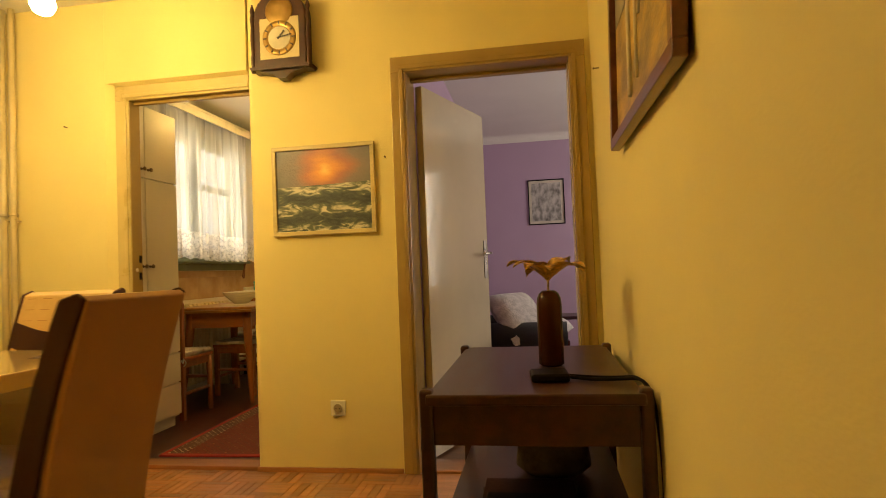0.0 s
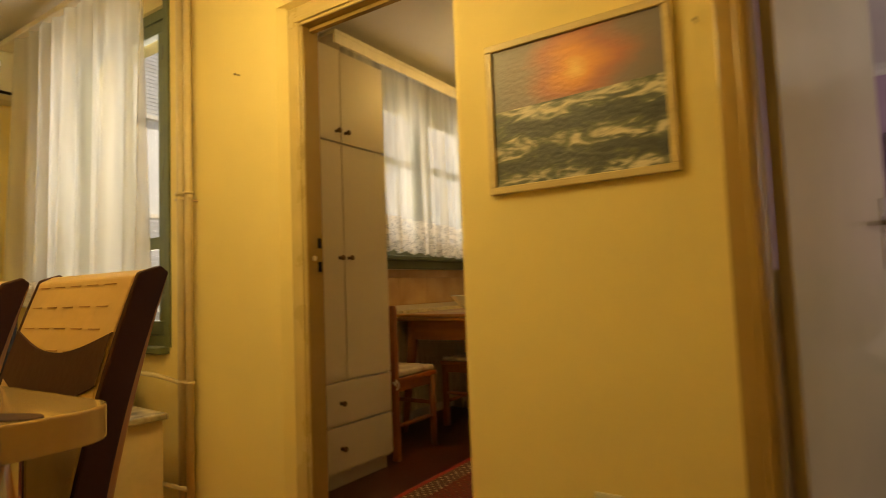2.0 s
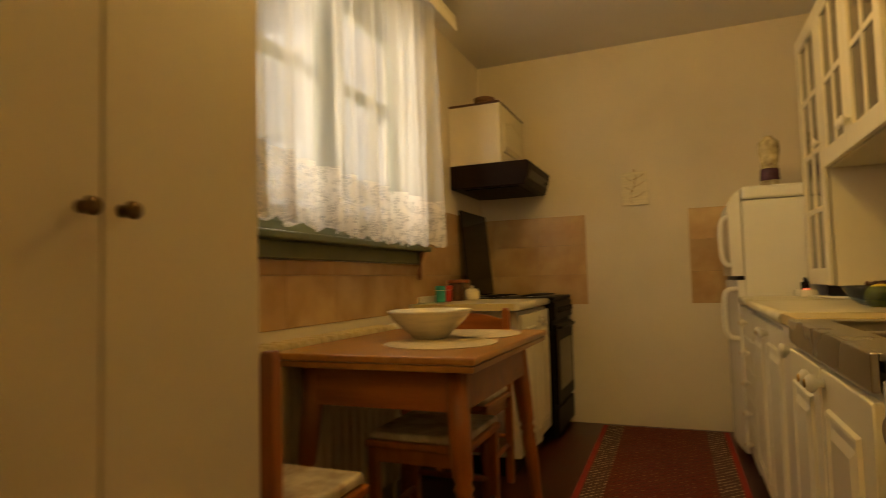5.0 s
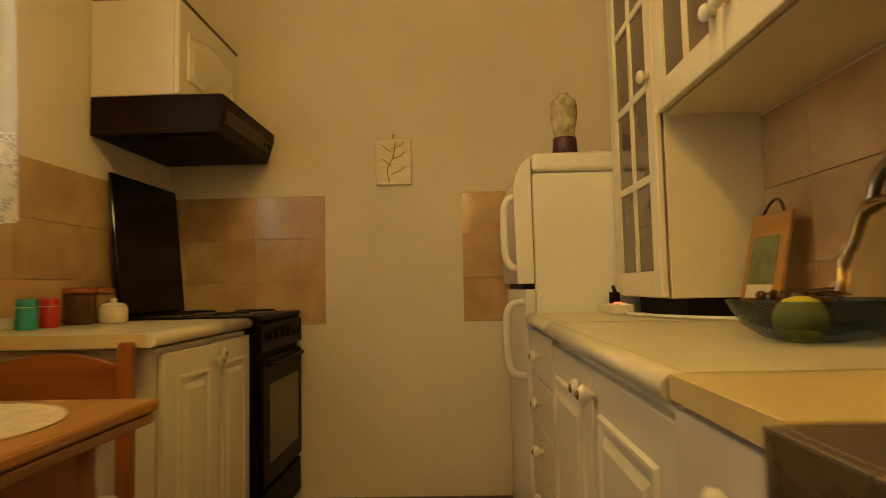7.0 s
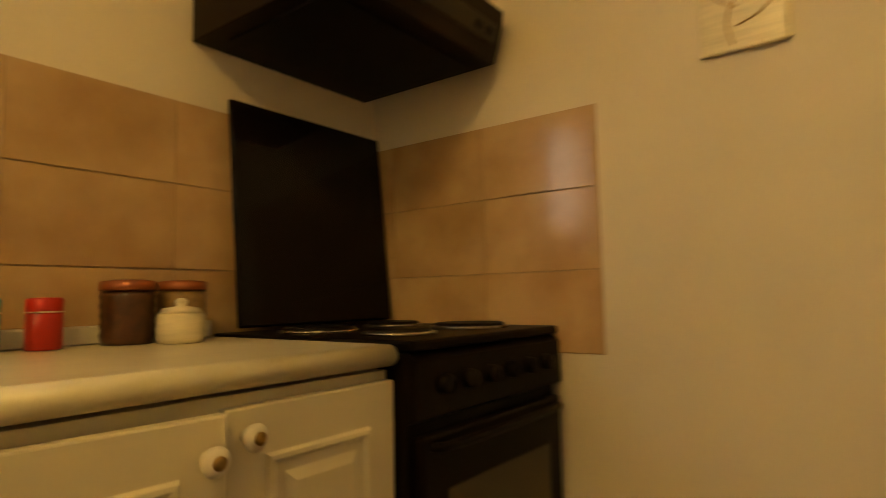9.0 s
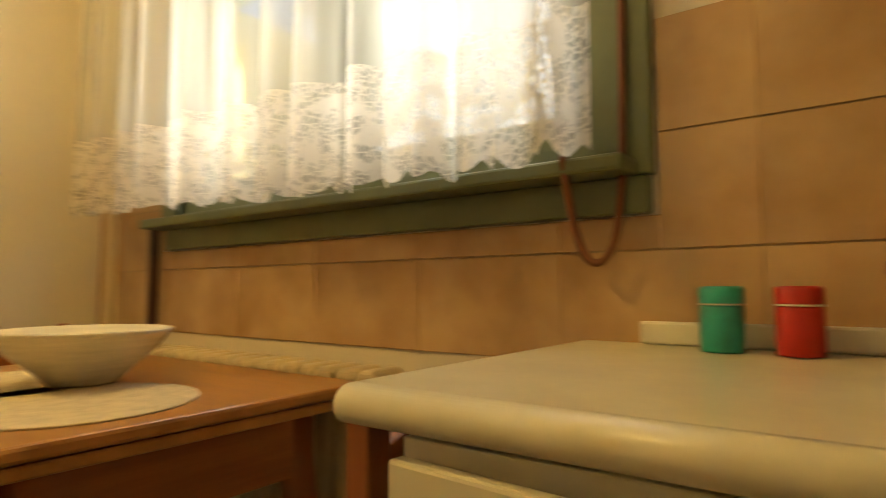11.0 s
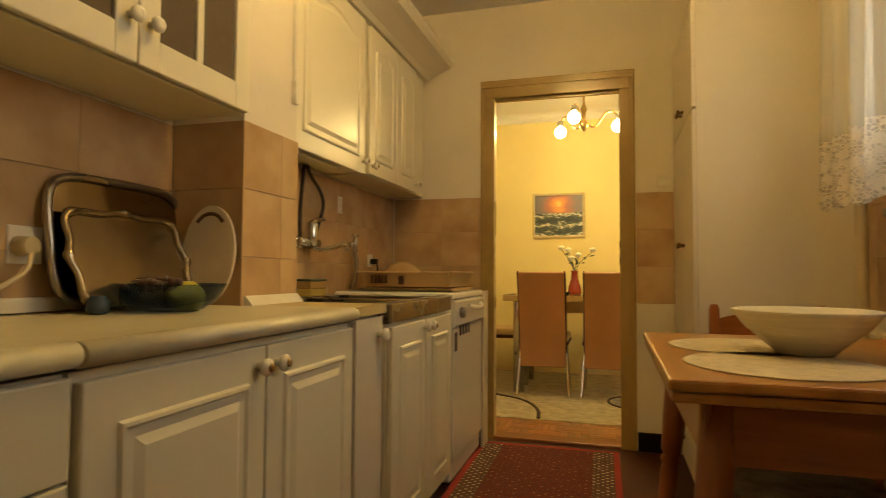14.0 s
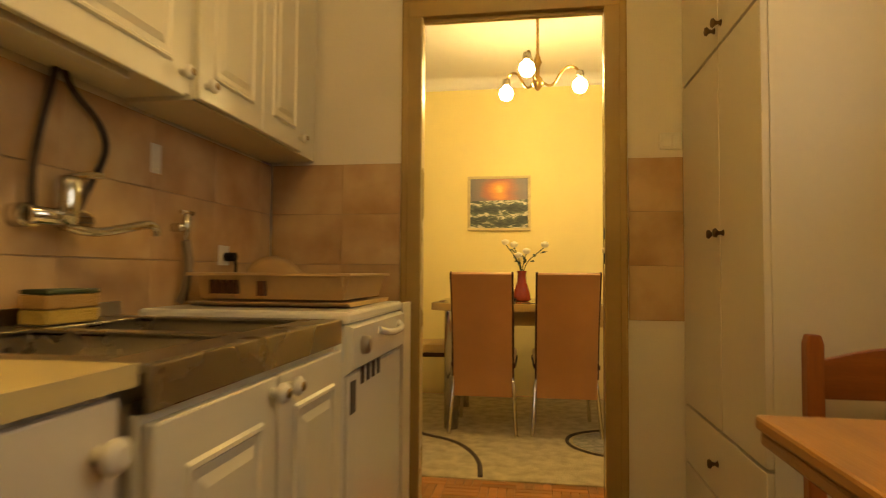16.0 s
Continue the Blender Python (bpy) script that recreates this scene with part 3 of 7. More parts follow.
part("casing", merge(box(XW, KY1 - 0.02, KZ0 - 0.02, XW + 0.022, KY1 + 0.085, KZ1 + 0.07, 0.004), box(XW, KY0 - 0.07, KZ0 - 0.02, XW + 0.022, KY0 + 0.02, KZ1 + 0.07, 0.004),
                     box(XW, KY0 + 0.02, KZ1, XW + 0.022, KY1 - 0.02, KZ1 + 0.07, 0.004)), GREEN, kw)
sl = part("window_sill", box(XW, KY0 - 0.05, KZ0 - 0.022, XW + 0.10, KY1 + 0.06, KZ0 + 0.006, 0.006), GREEN, kw, "pale green wooden sill")
part("apron", box(XW, KY0 - 0.03, KZ0 - 0.085, XW + 0.03, KY1 + 0.08, KZ0 - 0.022, 0.004), GREEN, sl)
for k in range(2):
    ya = KY0 + 0.05 if k == 0 else (KY0 + KY1) / 2 + 0.03
    casement(kw, pose(XW - 0.025, ya, KZ0 + 0.05, 0, 0, 90), (KY1 - KY0 - 0.16) / 2, KZ1 - KZ0 - 0.1, 0.62)
part("cord", tube([(XW + 0.03, 2.845, 1.75), (XW + 0.03, 2.842, 1.3), (XW + 0.04, 2.838, 1.05), (XW + 0.05, 2.805, 0.982), (XW + 0.05, 2.765, 1.015), (XW + 0.115, 2.76, 1.2), (XW + 0.04, 2.76, 1.32)], 0.007),
     mat("brown_cord", (0.20, 0.07, 0.03), 0.7), kw, "brown blind cord")

# opening added in the hidden side wall as a daylight source
lw = thing("window_3", "unseen white window added to light the living room", "window", kind="structure")
part("window_frame", merge(box(3.5, 1.3, 0.75, 3.56, 1.37, 2.25), box(3.5, 3.03, 0.75, 3.56, 3.1, 2.25), box(3.5, 1.37, 0.75, 3.56, 3.03, 0.82),
                           box(3.5, 1.37, 2.18, 3.56, 3.03, 2.25), box(3.5, 2.17, 0.82, 3.56, 2.23, 2.18)), WPLAST, lw)
g = part("pane", box(3.525, 1.37, 0.82, 3.53, 3.03, 2.18), PANE, lw)
g.visible_shadow = False


def curtain(name, w, z0, z1, folds, depth, cloth, lace_m, lace_h, rise, label, m, seed):
    """A gathered sheer curtain with a lace hem; local x across, z up. rise(u): how far the hem is lifted at u."""
    rnd = random.Random(seed)
    ph = [rnd.uniform(0, 6.3) for _ in range(4)]
    c = thing(name, label, "curtain", m)

    def put(u, z):
        s = u * folds * 2 * math.pi
        d = depth * (0.55 * math.sin(s + ph[0]) + 0.3 * math.sin(1.7 * s + ph[1]) + 0.25 * math.sin(0.43 * s + ph[2]))
        return (u * w + 0.35 * depth * math.sin(s * 1.1 + ph[3]) * (z1 - z) / (z1 - z0), d * (0.45 + 0.75 * (z1 - z) / (z1 - z0)), z)

    def sheet(za, zb, rows, scallop=0.0):
        bm = bmesh.new()
        cols = int(folds * 14)
        grid = []
        for j in range(rows + 1):
            row = []
            for i in range(cols + 1):
                u = i / cols
                lo = za(u) - (scallop * abs(math.sin(u * folds * 9)) if scallop else 0)
                row.append(bm.verts.new(put(u, lo + (zb(u) - lo) * j / rows)))
            grid.append(row)
        for j in range(rows):
            for i in range(cols):
                bm.faces.new((grid[j][i], grid[j][i + 1], grid[j + 1][i + 1], grid[j + 1][i])).smooth = True
        return bm
    top = lambda u: z1
    mid = lambda u: z0 + rise(u) + lace_h
    low = lambda u: z0 + rise(u)
    part("cloth", sheet(mid, top, 14), cloth, c)
    part("lace_hem", sheet(low, mid, 5, 0.022), lace_m, c, "scalloped white lace hem")
    return c


curtain("lace_curtain", 1.82, 1.17, 2.47, 13, 0.045, CLOTH, LACE, 0.22, lambda u: 0.02 + 0.02 * math.cos(4 * u),
        "white sheer curtain with deep lace hem over the kitchen window", pose(XW + 0.16, 1.02, 0, 0, 0, 90), 3)
solo("curtain_rail", merge(box(XW + 0.05, 0.9, 2.46, XW + 0.22, 3.02, 2.485, 0.004), box(XW + 0.205, 0.9, 2.40, XW + 0.22, 3.02, 2.46, 0.003)), WPLAST,
     "white wooden curtain rail with a fascia below the kitchen ceiling", "curtain rail")
curtain("lace_curtain", 1.30, 0.93, 2.44, 9, 0.06, DCLOTH, LACE, 0.11, lambda u: 0.0,
        "grey-white sheer curtain hanging over the dining room window", pose(-3.24, -0.17, 0), 5)
solo("curtain_rail", box(-3.6, -0.20, 2.44, -1.91, -0.12, 2.475, 0.006), WPLAST, "white curtain rail above the dining room window", "curtain rail")

# ---------------------------------------------------------------- kitchen units


def panel_door(name, w, h, material, parent, knob=None, arch=False, m=None, knob_m=WPLAST, label=""):
    """A foiled door with a raised field. Local: x across (0..w), z up (0..h), front towards -y."""
    t = 0.019
    d = part(name, box(0, -t, 0, w, 0, h, 0.004), material, parent, label)
    if m:
        d.matrix_basis = m
    mg = min(0.062, w * 0.2)
    x0, x1, z0, z1 = mg, w - mg, mg * 1.1, h - mg * 1.1
    if x1 - x0 > 0.05 and z1 - z0 > 0.04:
        prof = [(0.0, 0.0), (0.004, -0.007), (0.010, -0.008), (0.016, -0.002), (0.030, -0.002), (0.046, -0.009)]
        bm = bmesh.new()

        def ring(s, dy):
            pts = [(x0 + s, z0 + s), (x1 - s, z0 + s), (x1 - s, z1 - s)]
            if arch:
                n = 10
                pts = pts[:2] + [(x1 - s, z1 - s - 0.035)]
                for k in range(1, n):
                    u = k / n
                    pts.append((x1 - s - (x1 - x0 - 2 * s) * u, z1 - s - 0.035 + 0.035 * math.sin(math.pi * u) ** 2))
                pts.append((x0 + s, z1 - s - 0.035))
            else:
                pts.append((x0 + s, z1 - s))
            return [bm.verts.new((x, -t + dy, z)) for x, z in pts]
        lim = min(x1 - x0, z1 - z0) / 2 - 0.006
        rings = [ring(min(s, lim), dy - 0.0005) for s, dy in prof]
        for a, b in zip(rings, rings[1:]):
            for k in range(len(a)):
                bm.faces.new((a[k], a[(k + 1) % len(a)], b[(k + 1) % len(b)], b[k]))
        bm.faces.new(rings[-1])
        bmesh.ops.recalc_face_normals(bm, faces=bm.faces)
        part("raised_field", bm, material, d)
    if knob:
        k = part("knob", moved(lathe([(0.009, 0), (0.007, 0.010), (0.017, 0.017), (0.019, 0.024), (0.014, 0.031), (0.008, 0.033)], 18),
                               pose(knob[0], -t, knob[1], 90)), knob_m, d, "round knob")
        if knob_m is WPLAST:
            e = part("knob", moved(lathe([(0.009, 0), (0.009, 0.003), (0.004, 0.005)], 14), pose(knob[0], -t - 0.032, knob[1], 90)), BRASS, d, "brass eye of the knob")
    return d


def base_unit(name, y0, y1, m_front, doors, label, z1=0.815, depth=0.57, knob_m=WPLAST, group="right kitchen base units", body_m=UNIT, plinth=True):
    """A base cabinet along the right wall; its front faces -x. doors: (from, to, low, high, knob) in the unit's width from its far left."""
    w = y1 - y0
    c = thing(name, label, "kitchen cabinet", Matrix.Translation((m_front, y1, 0)) @ pose(0, 0, 0, 0, 0, -90), group)
    part("body", box(0, 0, 0.10, w, depth, z1, 0.002), body_m, c)
    if plinth:
        part("plinth", box(0, 0.04, 0.0, w, depth, 0.10), BLACKP, c, "dark plinth")
    for a, b, lo, hi, kn in doors:
        panel_door("drawer" if hi - lo < 0.25 else "door", b - a - 0.006, hi - lo - 0.004, UNIT, c, kn, m=pose(a + 0.003, -0.002, lo), knob_m=knob_m)
    return c


XF = -0.395
# two-door cupboard and its neighbours on the right wall (local x runs towards the doorway)
XG = -0.375       # front of the deeper set-back units beside the fridge
base_unit("base_cabinet", 1.955, 2.845, XG, ((0, 0.455, 0.12, 0.805, (0.418, 0.64)), (0.455, 0.89, 0.12, 0.805, (0.032, 0.64))),
          "ivory base cabinet with two raised-panel doors and round knobs")
base_unit("drawer_cabinet", 2.855, 3.315, XG, tuple((0, 0.46, 0.10 + 0.143 * k, 0.10 + 0.143 * (k + 1), (0.23, 0.072)) for k in range(5)),
          "ivory drawer cabinet with five drawers beside the fridge")
base_unit("sink_cabinet", 1.00, 1.715, XF - 0.005, ((0, 0.355, 0.09, 0.785, (0.325, 0.665)), (0.36, 0.715, 0.09, 0.785, (0.03, 0.665))),
          "ivory sink cabinet with two raised-panel doors", z1=0.79)
cc = thing("corner_cupboard", "plain grey-white narrow cupboard beside the sink cabinet", "kitchen cabinet", Matrix.Translation((XF + 0.012, 1.952, 0)) @ pose(0, 0, 0, 0, 0, -90))
part("body", box(0, 0, 0, 0.227, 0.55, 0.825, 0.002), CABP, cc)
part("door", box(0.002, -0.018, 0.09, 0.202, -0.001, 0.82, 0.003), CABP, cc)
part("knob", moved(lathe([(0.010, 0), (0.008, 0.012), (0.019, 0.02), (0.021, 0.03), (0.012, 0.037)], 18), pose(0.165, -0.018, 0.765, 90)), WPLAST, cc, "cream round knob")
part("filler_strip", box(0.207, -0.006, 0.0, 0.235, 0.02, 0.825), STEEL, cc, "grey filler strip")


def worktop(name, y0, y1, x0, x1, z, front, label, material=WTOP, th=0.038):
    """A worktop with a rounded front edge; front: -1 if it faces -x, 1 if +x."""
    if front < 0:
        xb, xe, s = x1, x0, 1
    else:
        xb, xe, s = x0, x1, -1
    nose = [(xe + s * 0.022 * (1 - math.sin(math.pi * k / 14)), z - th / 2 + th / 2 * math.cos(math.pi * k / 14)) for k in range(15)]
    xm = xe + s * 0.030
    w = thing(name, label, "worktop")
    part("slab", box(min(xb, xm), y0, z - th, max(xb, xm), y1, z), material, w)
    bm = prism([(xm, z)] + nose + [(xm, z - th)], "y", y0, y1)
    for f in bm.faces:
        f.smooth = f.calc_area() < 0.02 and abs(f.normal.y) < 0.5
    part("rounded_edge", bm, material, w)
    return w


worktop("worktop", 1.955, 2.848, -0.413, XR - 0.005, 0.858, -1, "marbled beige worktop with a rounded edge on the base cabinets")
worktop("worktop", 2.854, 3.325, -0.411, XR - 0.005, 0.860, -1, "marbled beige worktop with a rounded edge beside the fridge")
solo("worktop", merge(box(-0.40, 1.722, 0.829, XR - 0.005, 1.952, 0.857, 0.002), box(-0.404, 1.722, 0.829, -0.401, 1.952, 0.857)),
     mat("yellow_worktop", (0.60, 0.47, 0.22), 0.35, var=0.05, scale=8), "short flat yellow-cream worktop beside the sink", "worktop")
for y0, y1, x0 in ((2.01, 2.86, 0.175), (2.87, 3.3, 0.175)):
    solo("splash_strip", box(x0, y0, 0.861, XR, y1, 0.895, 0.004), WPLAST, "white plastic sealing strip behind the worktop", "sealing strip", "sealing strips")

# sink
sk = thing("kitchen_sink", "stainless steel inset sink with two bowls on the sink cabinet", "sink")
sx0, sx1, sy0, sy1, sz = -0.42, 0.19, 1.00, 1.718, 0.855
part("rim", merge(box(sx0, sy0, 0.795, sx0 + 0.012, sy1, sz, 0.003), box(sx0 + 0.012, sy0, sz - 0.012, -0.335, sy1, sz, 0.002), box(0.08, sy0, sz - 0.012, sx1, sy1, sz, 0.002),
                  box(-0.335, sy0, sz - 0.012, 0.08, sy0 + 0.05, sz, 0.002), box(-0.335, sy1 - 0.05, sz - 0.012, 0.08, sy1, sz, 0.002), box(-0.335, 1.34, sz - 0.012, 0.08, 1.38, sz, 0.002),
                  box(sx1 - 0.012, sy0, sz, sx1, sy1, sz + 0.035, 0.002)), STEEL, sk)
for a, b in ((sy0 + 0.05, 1.34), (1.38, sy1 - 0.05)):
    part("bowl", merge(box(-0.335, a, 0.70, 0.08, b, 0.705), box(-0.34, a, 0.70, -0.335, b, sz - 0.006), box(0.08, a, 0.70, 0.085, b, sz - 0.006),
                       box(-0.335, a - 0.004, 0.70, 0.08, a, sz - 0.006), box(-0.335, b, 0.70, 0.08, b + 0.004, sz - 0.006)), STEEL, sk)

# dishwasher
wm = thing("dishwasher", "white free-standing dishwasher with small dark stickers under its panel", "dishwasher")
part("body", box(-0.40, 0.33, 0.015, 0.17, 0.93, 0.835, 0.012), FRIDGE, wm)
part("top", box(-0.415, 0.325, 0.835, 0.18, 0.935, 0.868, 0.010), FRIDGE, wm)
part("control_panel", prism([(-0.40, 0.835), (-0.425, 0.825), (-0.425, 0.72), (-0.40, 0.70)], "y", 0.335, 0.925), FRIDGE, wm)
part("dial", moved(lathe([(0.026, 0), (0.024, 0.018), (0.015, 0.022)], 20), pose(-0.425, 0.84, 0.775, 0, -90)), STEEL, wm, "grey dial")
part("drawer_grip", tube([(-0.425, 0.42, 0.80), (-0.45, 0.47, 0.785), (-0.45, 0.62, 0.785), (-0.425, 0.68, 0.80)], 0.011), FRIDGE, wm)
part("front_door", box(-0.412, 0.34, 0.11, -0.401, 0.92, 0.70, 0.004), FRIDGE, wm)
for k, (yy, zz, r) in enumerate(((0.885, 0.655, 0.03), (0.80, 0.69, 0.02), (0.745, 0.69, 0.02), (0.69, 0.69, 0.02), (0.635, 0.69, 0.02))):
    part("sticker", box(-0.4145, yy - r * 0.7, zz - r * (1.8 if k == 0 else 1.3), -0.4115, yy + r * 0.7, zz + r), BROWNL if k % 2 else INK, wm, "small dark sticker")
for x in (-0.35, 0.12):
    for y in (0.38, 0.88):
        part("foot", rod((x, y, 0), (x, y, 0.02), 0.02), BLACKP, wm)
solo("filler_panel", box(-0.42, 0.20, 0.0, -0.405, 0.32, 0.86, 0.002), CABP, "narrow white filler panel beside the dishwasher", "panel")

# ---------------------------------------------------------------- wall units


def wall_unit(name, y0, y1, x, z0, z1, doors, label, depth):
    c = thing(name, label, "wall cabinet", Matrix.Translation((x, y1, 0)) @ pose(0, 0, 0, 0, 0, -90), "kitchen wall units")
    part("body", box(0, 0, z0, y1 - y0, depth, z1, 0.002), UNIT, c)
    for a, b, kn, lo, hi, arch in doors:
        panel_door("door", b - a - 0.005, hi - lo, UNIT, c, kn, arch, pose(a + 0.0025, -0.002, lo))
    return c


wall_unit("wall_cabinet", 0.13, 0.99, 0.0, 1.415, 2.13, ((0.0, 0.36, (0.03, 0.04), 1.418, 2.12, True), (0.36, 0.68, (0.29, 0.045), 1.418, 2.12, True), ), "ivory wall cabinet with arched raised-panel doors", XR - 0.004)
wall_unit("wall_cabinet", 0.995, 1.69, 0.0, 1.425, 2.13, ((0.02, 0.645, (0.60, 0.055), 1.405, 2.12, True),), "ivory wall cabinet with one wide arched door standing proud", XR - 0.004)
co = prism([(0.04, 2.13), (-0.03, 2.13), (-0.05, 2.15), (-0.13, 2.185), (-0.17, 2.20), (-0.19, 2.225), (-0.19, 2.25), (0.04, 2.25)], "y", 0.115, 1.72)
solo("cornice", co, UNIT, "ivory stepped cornice moulding on top of the wall cabinets", "cornice")
solo("light_strip", box(0.02, 1.20, 1.40, 0.06, 1.55, 1.424, 0.003), WPLAST, "slim white lamp under the wall cabinet", "strip lamp")


def glass_unit(name, y0, y1, x, z0, z1, leaves, label, depth, kn_z):
    """A display cabinet with glazed doors of two columns of panes."""
    c = thing(name, label, "display cabinet", Matrix.Translation((x, y1, 0)) @ pose(0, 0, 0, 0, 0, -90), "kitchen wall units")
    part("body", box(0, 0.004, z0, y1 - y0, depth, z1, 0.002), UNIT, c)
    for a, b, kx in leaves:
        w, h = b - a - 0.005, z1 - z0 - 0.006
        rows = max(2, round(h / 0.30))
        st = 0.062
        bms = [box(0, -0.02, 0, st, 0, h, 0.004), box(w - st, -0.02, 0, w, 0, h, 0.004), box(st, -0.02, 0, w - st, 0, st * 1.2, 0.004), box(st, -0.02, h - st * 1.2, w - st, 0, h, 0.004),
               box(w / 2 - 0.012, -0.016, st * 1.2, w / 2 + 0.012, -0.004, h - st * 1.2, 0.003)]
        zs = [st * 1.2 + (h - 2.4 * st) * k / rows for k in range(rows + 1)]
        bms += [box(st, -0.015, z - 0.012, w - st, -0.004, z + 0.012, 0.003) for z in zs[1:-1]]
        d = part("door", merge(*bms), UNIT, c)
        d.matrix_basis = pose(a + 0.0025, -0.002, z0 + 0.003)
        for k in range(rows):
            for xa, xb in ((st, w / 2 - 0.012), (w / 2 + 0.012, w - st)):
                part("pane", box(xa, -0.009, zs[k] + 0.0, xb, -0.006, zs[k + 1]), CABGLASS, d)
        part("knob", moved(lathe([(0.009, 0), (0.007, 0.010), (0.017, 0.017), (0.019, 0.024), (0.014, 0.031), (0.008, 0.033)], 18), pose(kx, -0.02, kn_z, 90)), WPLAST, d, "round knob")
    return c


glass_unit("glazed_wall_cabinet", 2.03, 2.86, -0.07, 1.415, 2.13, ((0.0, 0.415, 0.385), (0.415, 0.83, 0.03)), "ivory wall cabinet with glazed doors", XR + 0.066, 0.10)
hutch = glass_unit("glazed_hutch", 2.868, 3.32, -0.07, 0.915, 2.13, ((0.0, 0.452, 0.415),), "tall ivory hutch with a glazed door reaching the worktop", XR + 0.066, 0.62)
# Solid black block gives the open gap under the hutch its shade.
part("base_block", box(0.02, 0.05, 0.860, 0.44, 0.26, 0.915), BLACKP, hutch, "black block standing in for the shade in the gap below the hutch")

# tiled pillar
pil = struct("wall_pillar", box(-0.055, 1.705, 0, XR, 2.0, H), CREAM, "cream plastered chimney pillar", "pillar")
solo("pillar_strip", prism([(-0.092, 0.858), (-0.060, 0.858), (-0.060, 0.886), (-0.066, 0.886)], "y", 1.70, 1.995), WPLAST, "white plastic sealing strip round the pillar", "sealing strip", "sealing strips")
solo("blind_pull", merge(tube([(-0.058, 1.725, 2.2), (-0.060, 1.725, 1.6)], 0.003), tube([(-0.058, 1.735, 2.2), (-0.060, 1.735, 1.6)], 0.003), box(-0.075, 1.718, 1.53, -0.055, 1.742, 1.61, 0.004)),
     WPLAST, "white cord with a small plastic cleat on the pillar", "cord")

# ---------------------------------------------------------------- fridge end
fr = thing("fridge", "white two-door fridge freezer with rounded top and bow handles", "fridge")
part("body", box(-0.37, 3.345, 0.03, 0.17, 3.97, 1.36, 0.012), FRIDGE, fr)
part("top", box(-0.368, 3.335, 1.362, 0.175, 3.98, 1.43, 0.016, 4), FRIDGE, fr)
for nm, z0, z1 in (("freezer_door", 0.965, 1.36), ("fridge_door", 0.06, 0.945)):
    n = 8
    outl = [(-0.37, 3.975), (-0.37, 3.342)] + [(-0.405 - 0.035 * math.sin(math.pi * k / n), 3.342 + 0.633 * k / n) for k in range(n + 1)]
    if nm == "freezer_door":
        body = prism([(-0.372, z0), (-0.432, z0), (-0.438, 1.29), (-0.433, 1.335), (-0.420, 1.370), (-0.402, 1.398), (-0.374, 1.418)], "y", 3.342, 3.975, 0.004)
    else:
        body = prism(outl, "z", z0, z1, 0.004)
    d = part(nm, body, FRIDGE, fr)
    za = 1.02 if nm == "freezer_door" else 0.64
    part("handle", tube([(-0.40, 3.37, za), (-0.468, 3.375, za + 0.005), (-0.474, 3.375, za + 0.14), (-0.468, 3.375, za + 0.255), (-0.40, 3.37, za + 0.26)], 0.014, 10), FRIDGE, d, "white bow handle")
part("door_gap", box(-0.41, 3.36, 0.945, -0.37, 3.93, 0.965), BLACKP, fr)
fd = thing("ornamental_jar", "mottled cream porcelain ornament with a purple band on the fridge", "ornament", pose(-0.19, 3.66, 1.43))
part("body", lathe([(0.045, 0), (0.05, 0.03), (0.046, 0.12), (0.042, 0.15), (0.05, 0.19), (0.056, 0.235), (0.052, 0.28), (0.028, 0.30), (0.02, 0.315)], 22),
     mat("mottled_porcelain", (0.66, 0.58, 0.36), 0.25, col2=(0.16, 0.10, 0.05), scale=18, bump=0.5, bscale=40), fd)
part("band", lathe([(0.0490, 0.062), (0.0515, 0.066), (0.0485, 0.12), (0.0465, 0.128)], 22), mat("purple_glaze", (0.10, 0.035, 0.06), 0.25, var=0.2, scale=20), fd, "dark purple band")

# ---------------------------------------------------------------- window side: counter, stove, hood
lc = thing("base_cabinet", "ivory base cabinet with two raised-panel doors under the window side worktop", "kitchen cabinet", Matrix.Translation((-1.445, 2.815, 0)) @ pose(0, 0, 0, 0, 0, 90))
part("body", box(0, 0, 0.09, 0.64, 0.56, 0.815, 0.002), UNIT, lc)
part("plinth", box(0, 0.04, 0, 0.64, 0.56, 0.09), BLACKP, lc)
panel_door("door", 0.300, 0.69, UNIT, lc, (0.272, 0.64), m=pose(0.002, -0.004, 0.11, 0, 0, -4.0), label="door standing slightly ajar")
d = panel_door("door", 0.326, 0.69, UNIT, lc, (0.03, 0.652), m=pose(0.311, -0.002, 0.11))
worktop("worktop", 2.757, 3.45, XW + 0.005, -1.412, 0.860, 1, "marbled beige worktop with a rounded edge on the window side")
solo("splash_strip", box(XW + 0.008, 2.86, 0.861, XW + 0.03, 3.45, 0.897, 0.004), WPLAST, "white plastic sealing strip behind the worktop", "sealing strip", "sealing strips")

solo("edge_strip", box(XW + 0.03, 2.7535, 0.824, -1.44, 2.7568, 0.858), bpy.data.materials["yellow_worktop"], "raw yellow side edge of the window side worktop", "edge strip")

st = thing("stove", "black electric stove with a raised dark glass lid", "stove")
part("body", box(-2.0, 3.462, 0.03, -1.405, 4.02, 0.845, 0.006), BLACK, st)
part("hob", box(-2.0, 3.46, 0.846, -1.388, 4.022, 0.866, 0.006), BLACK, st)
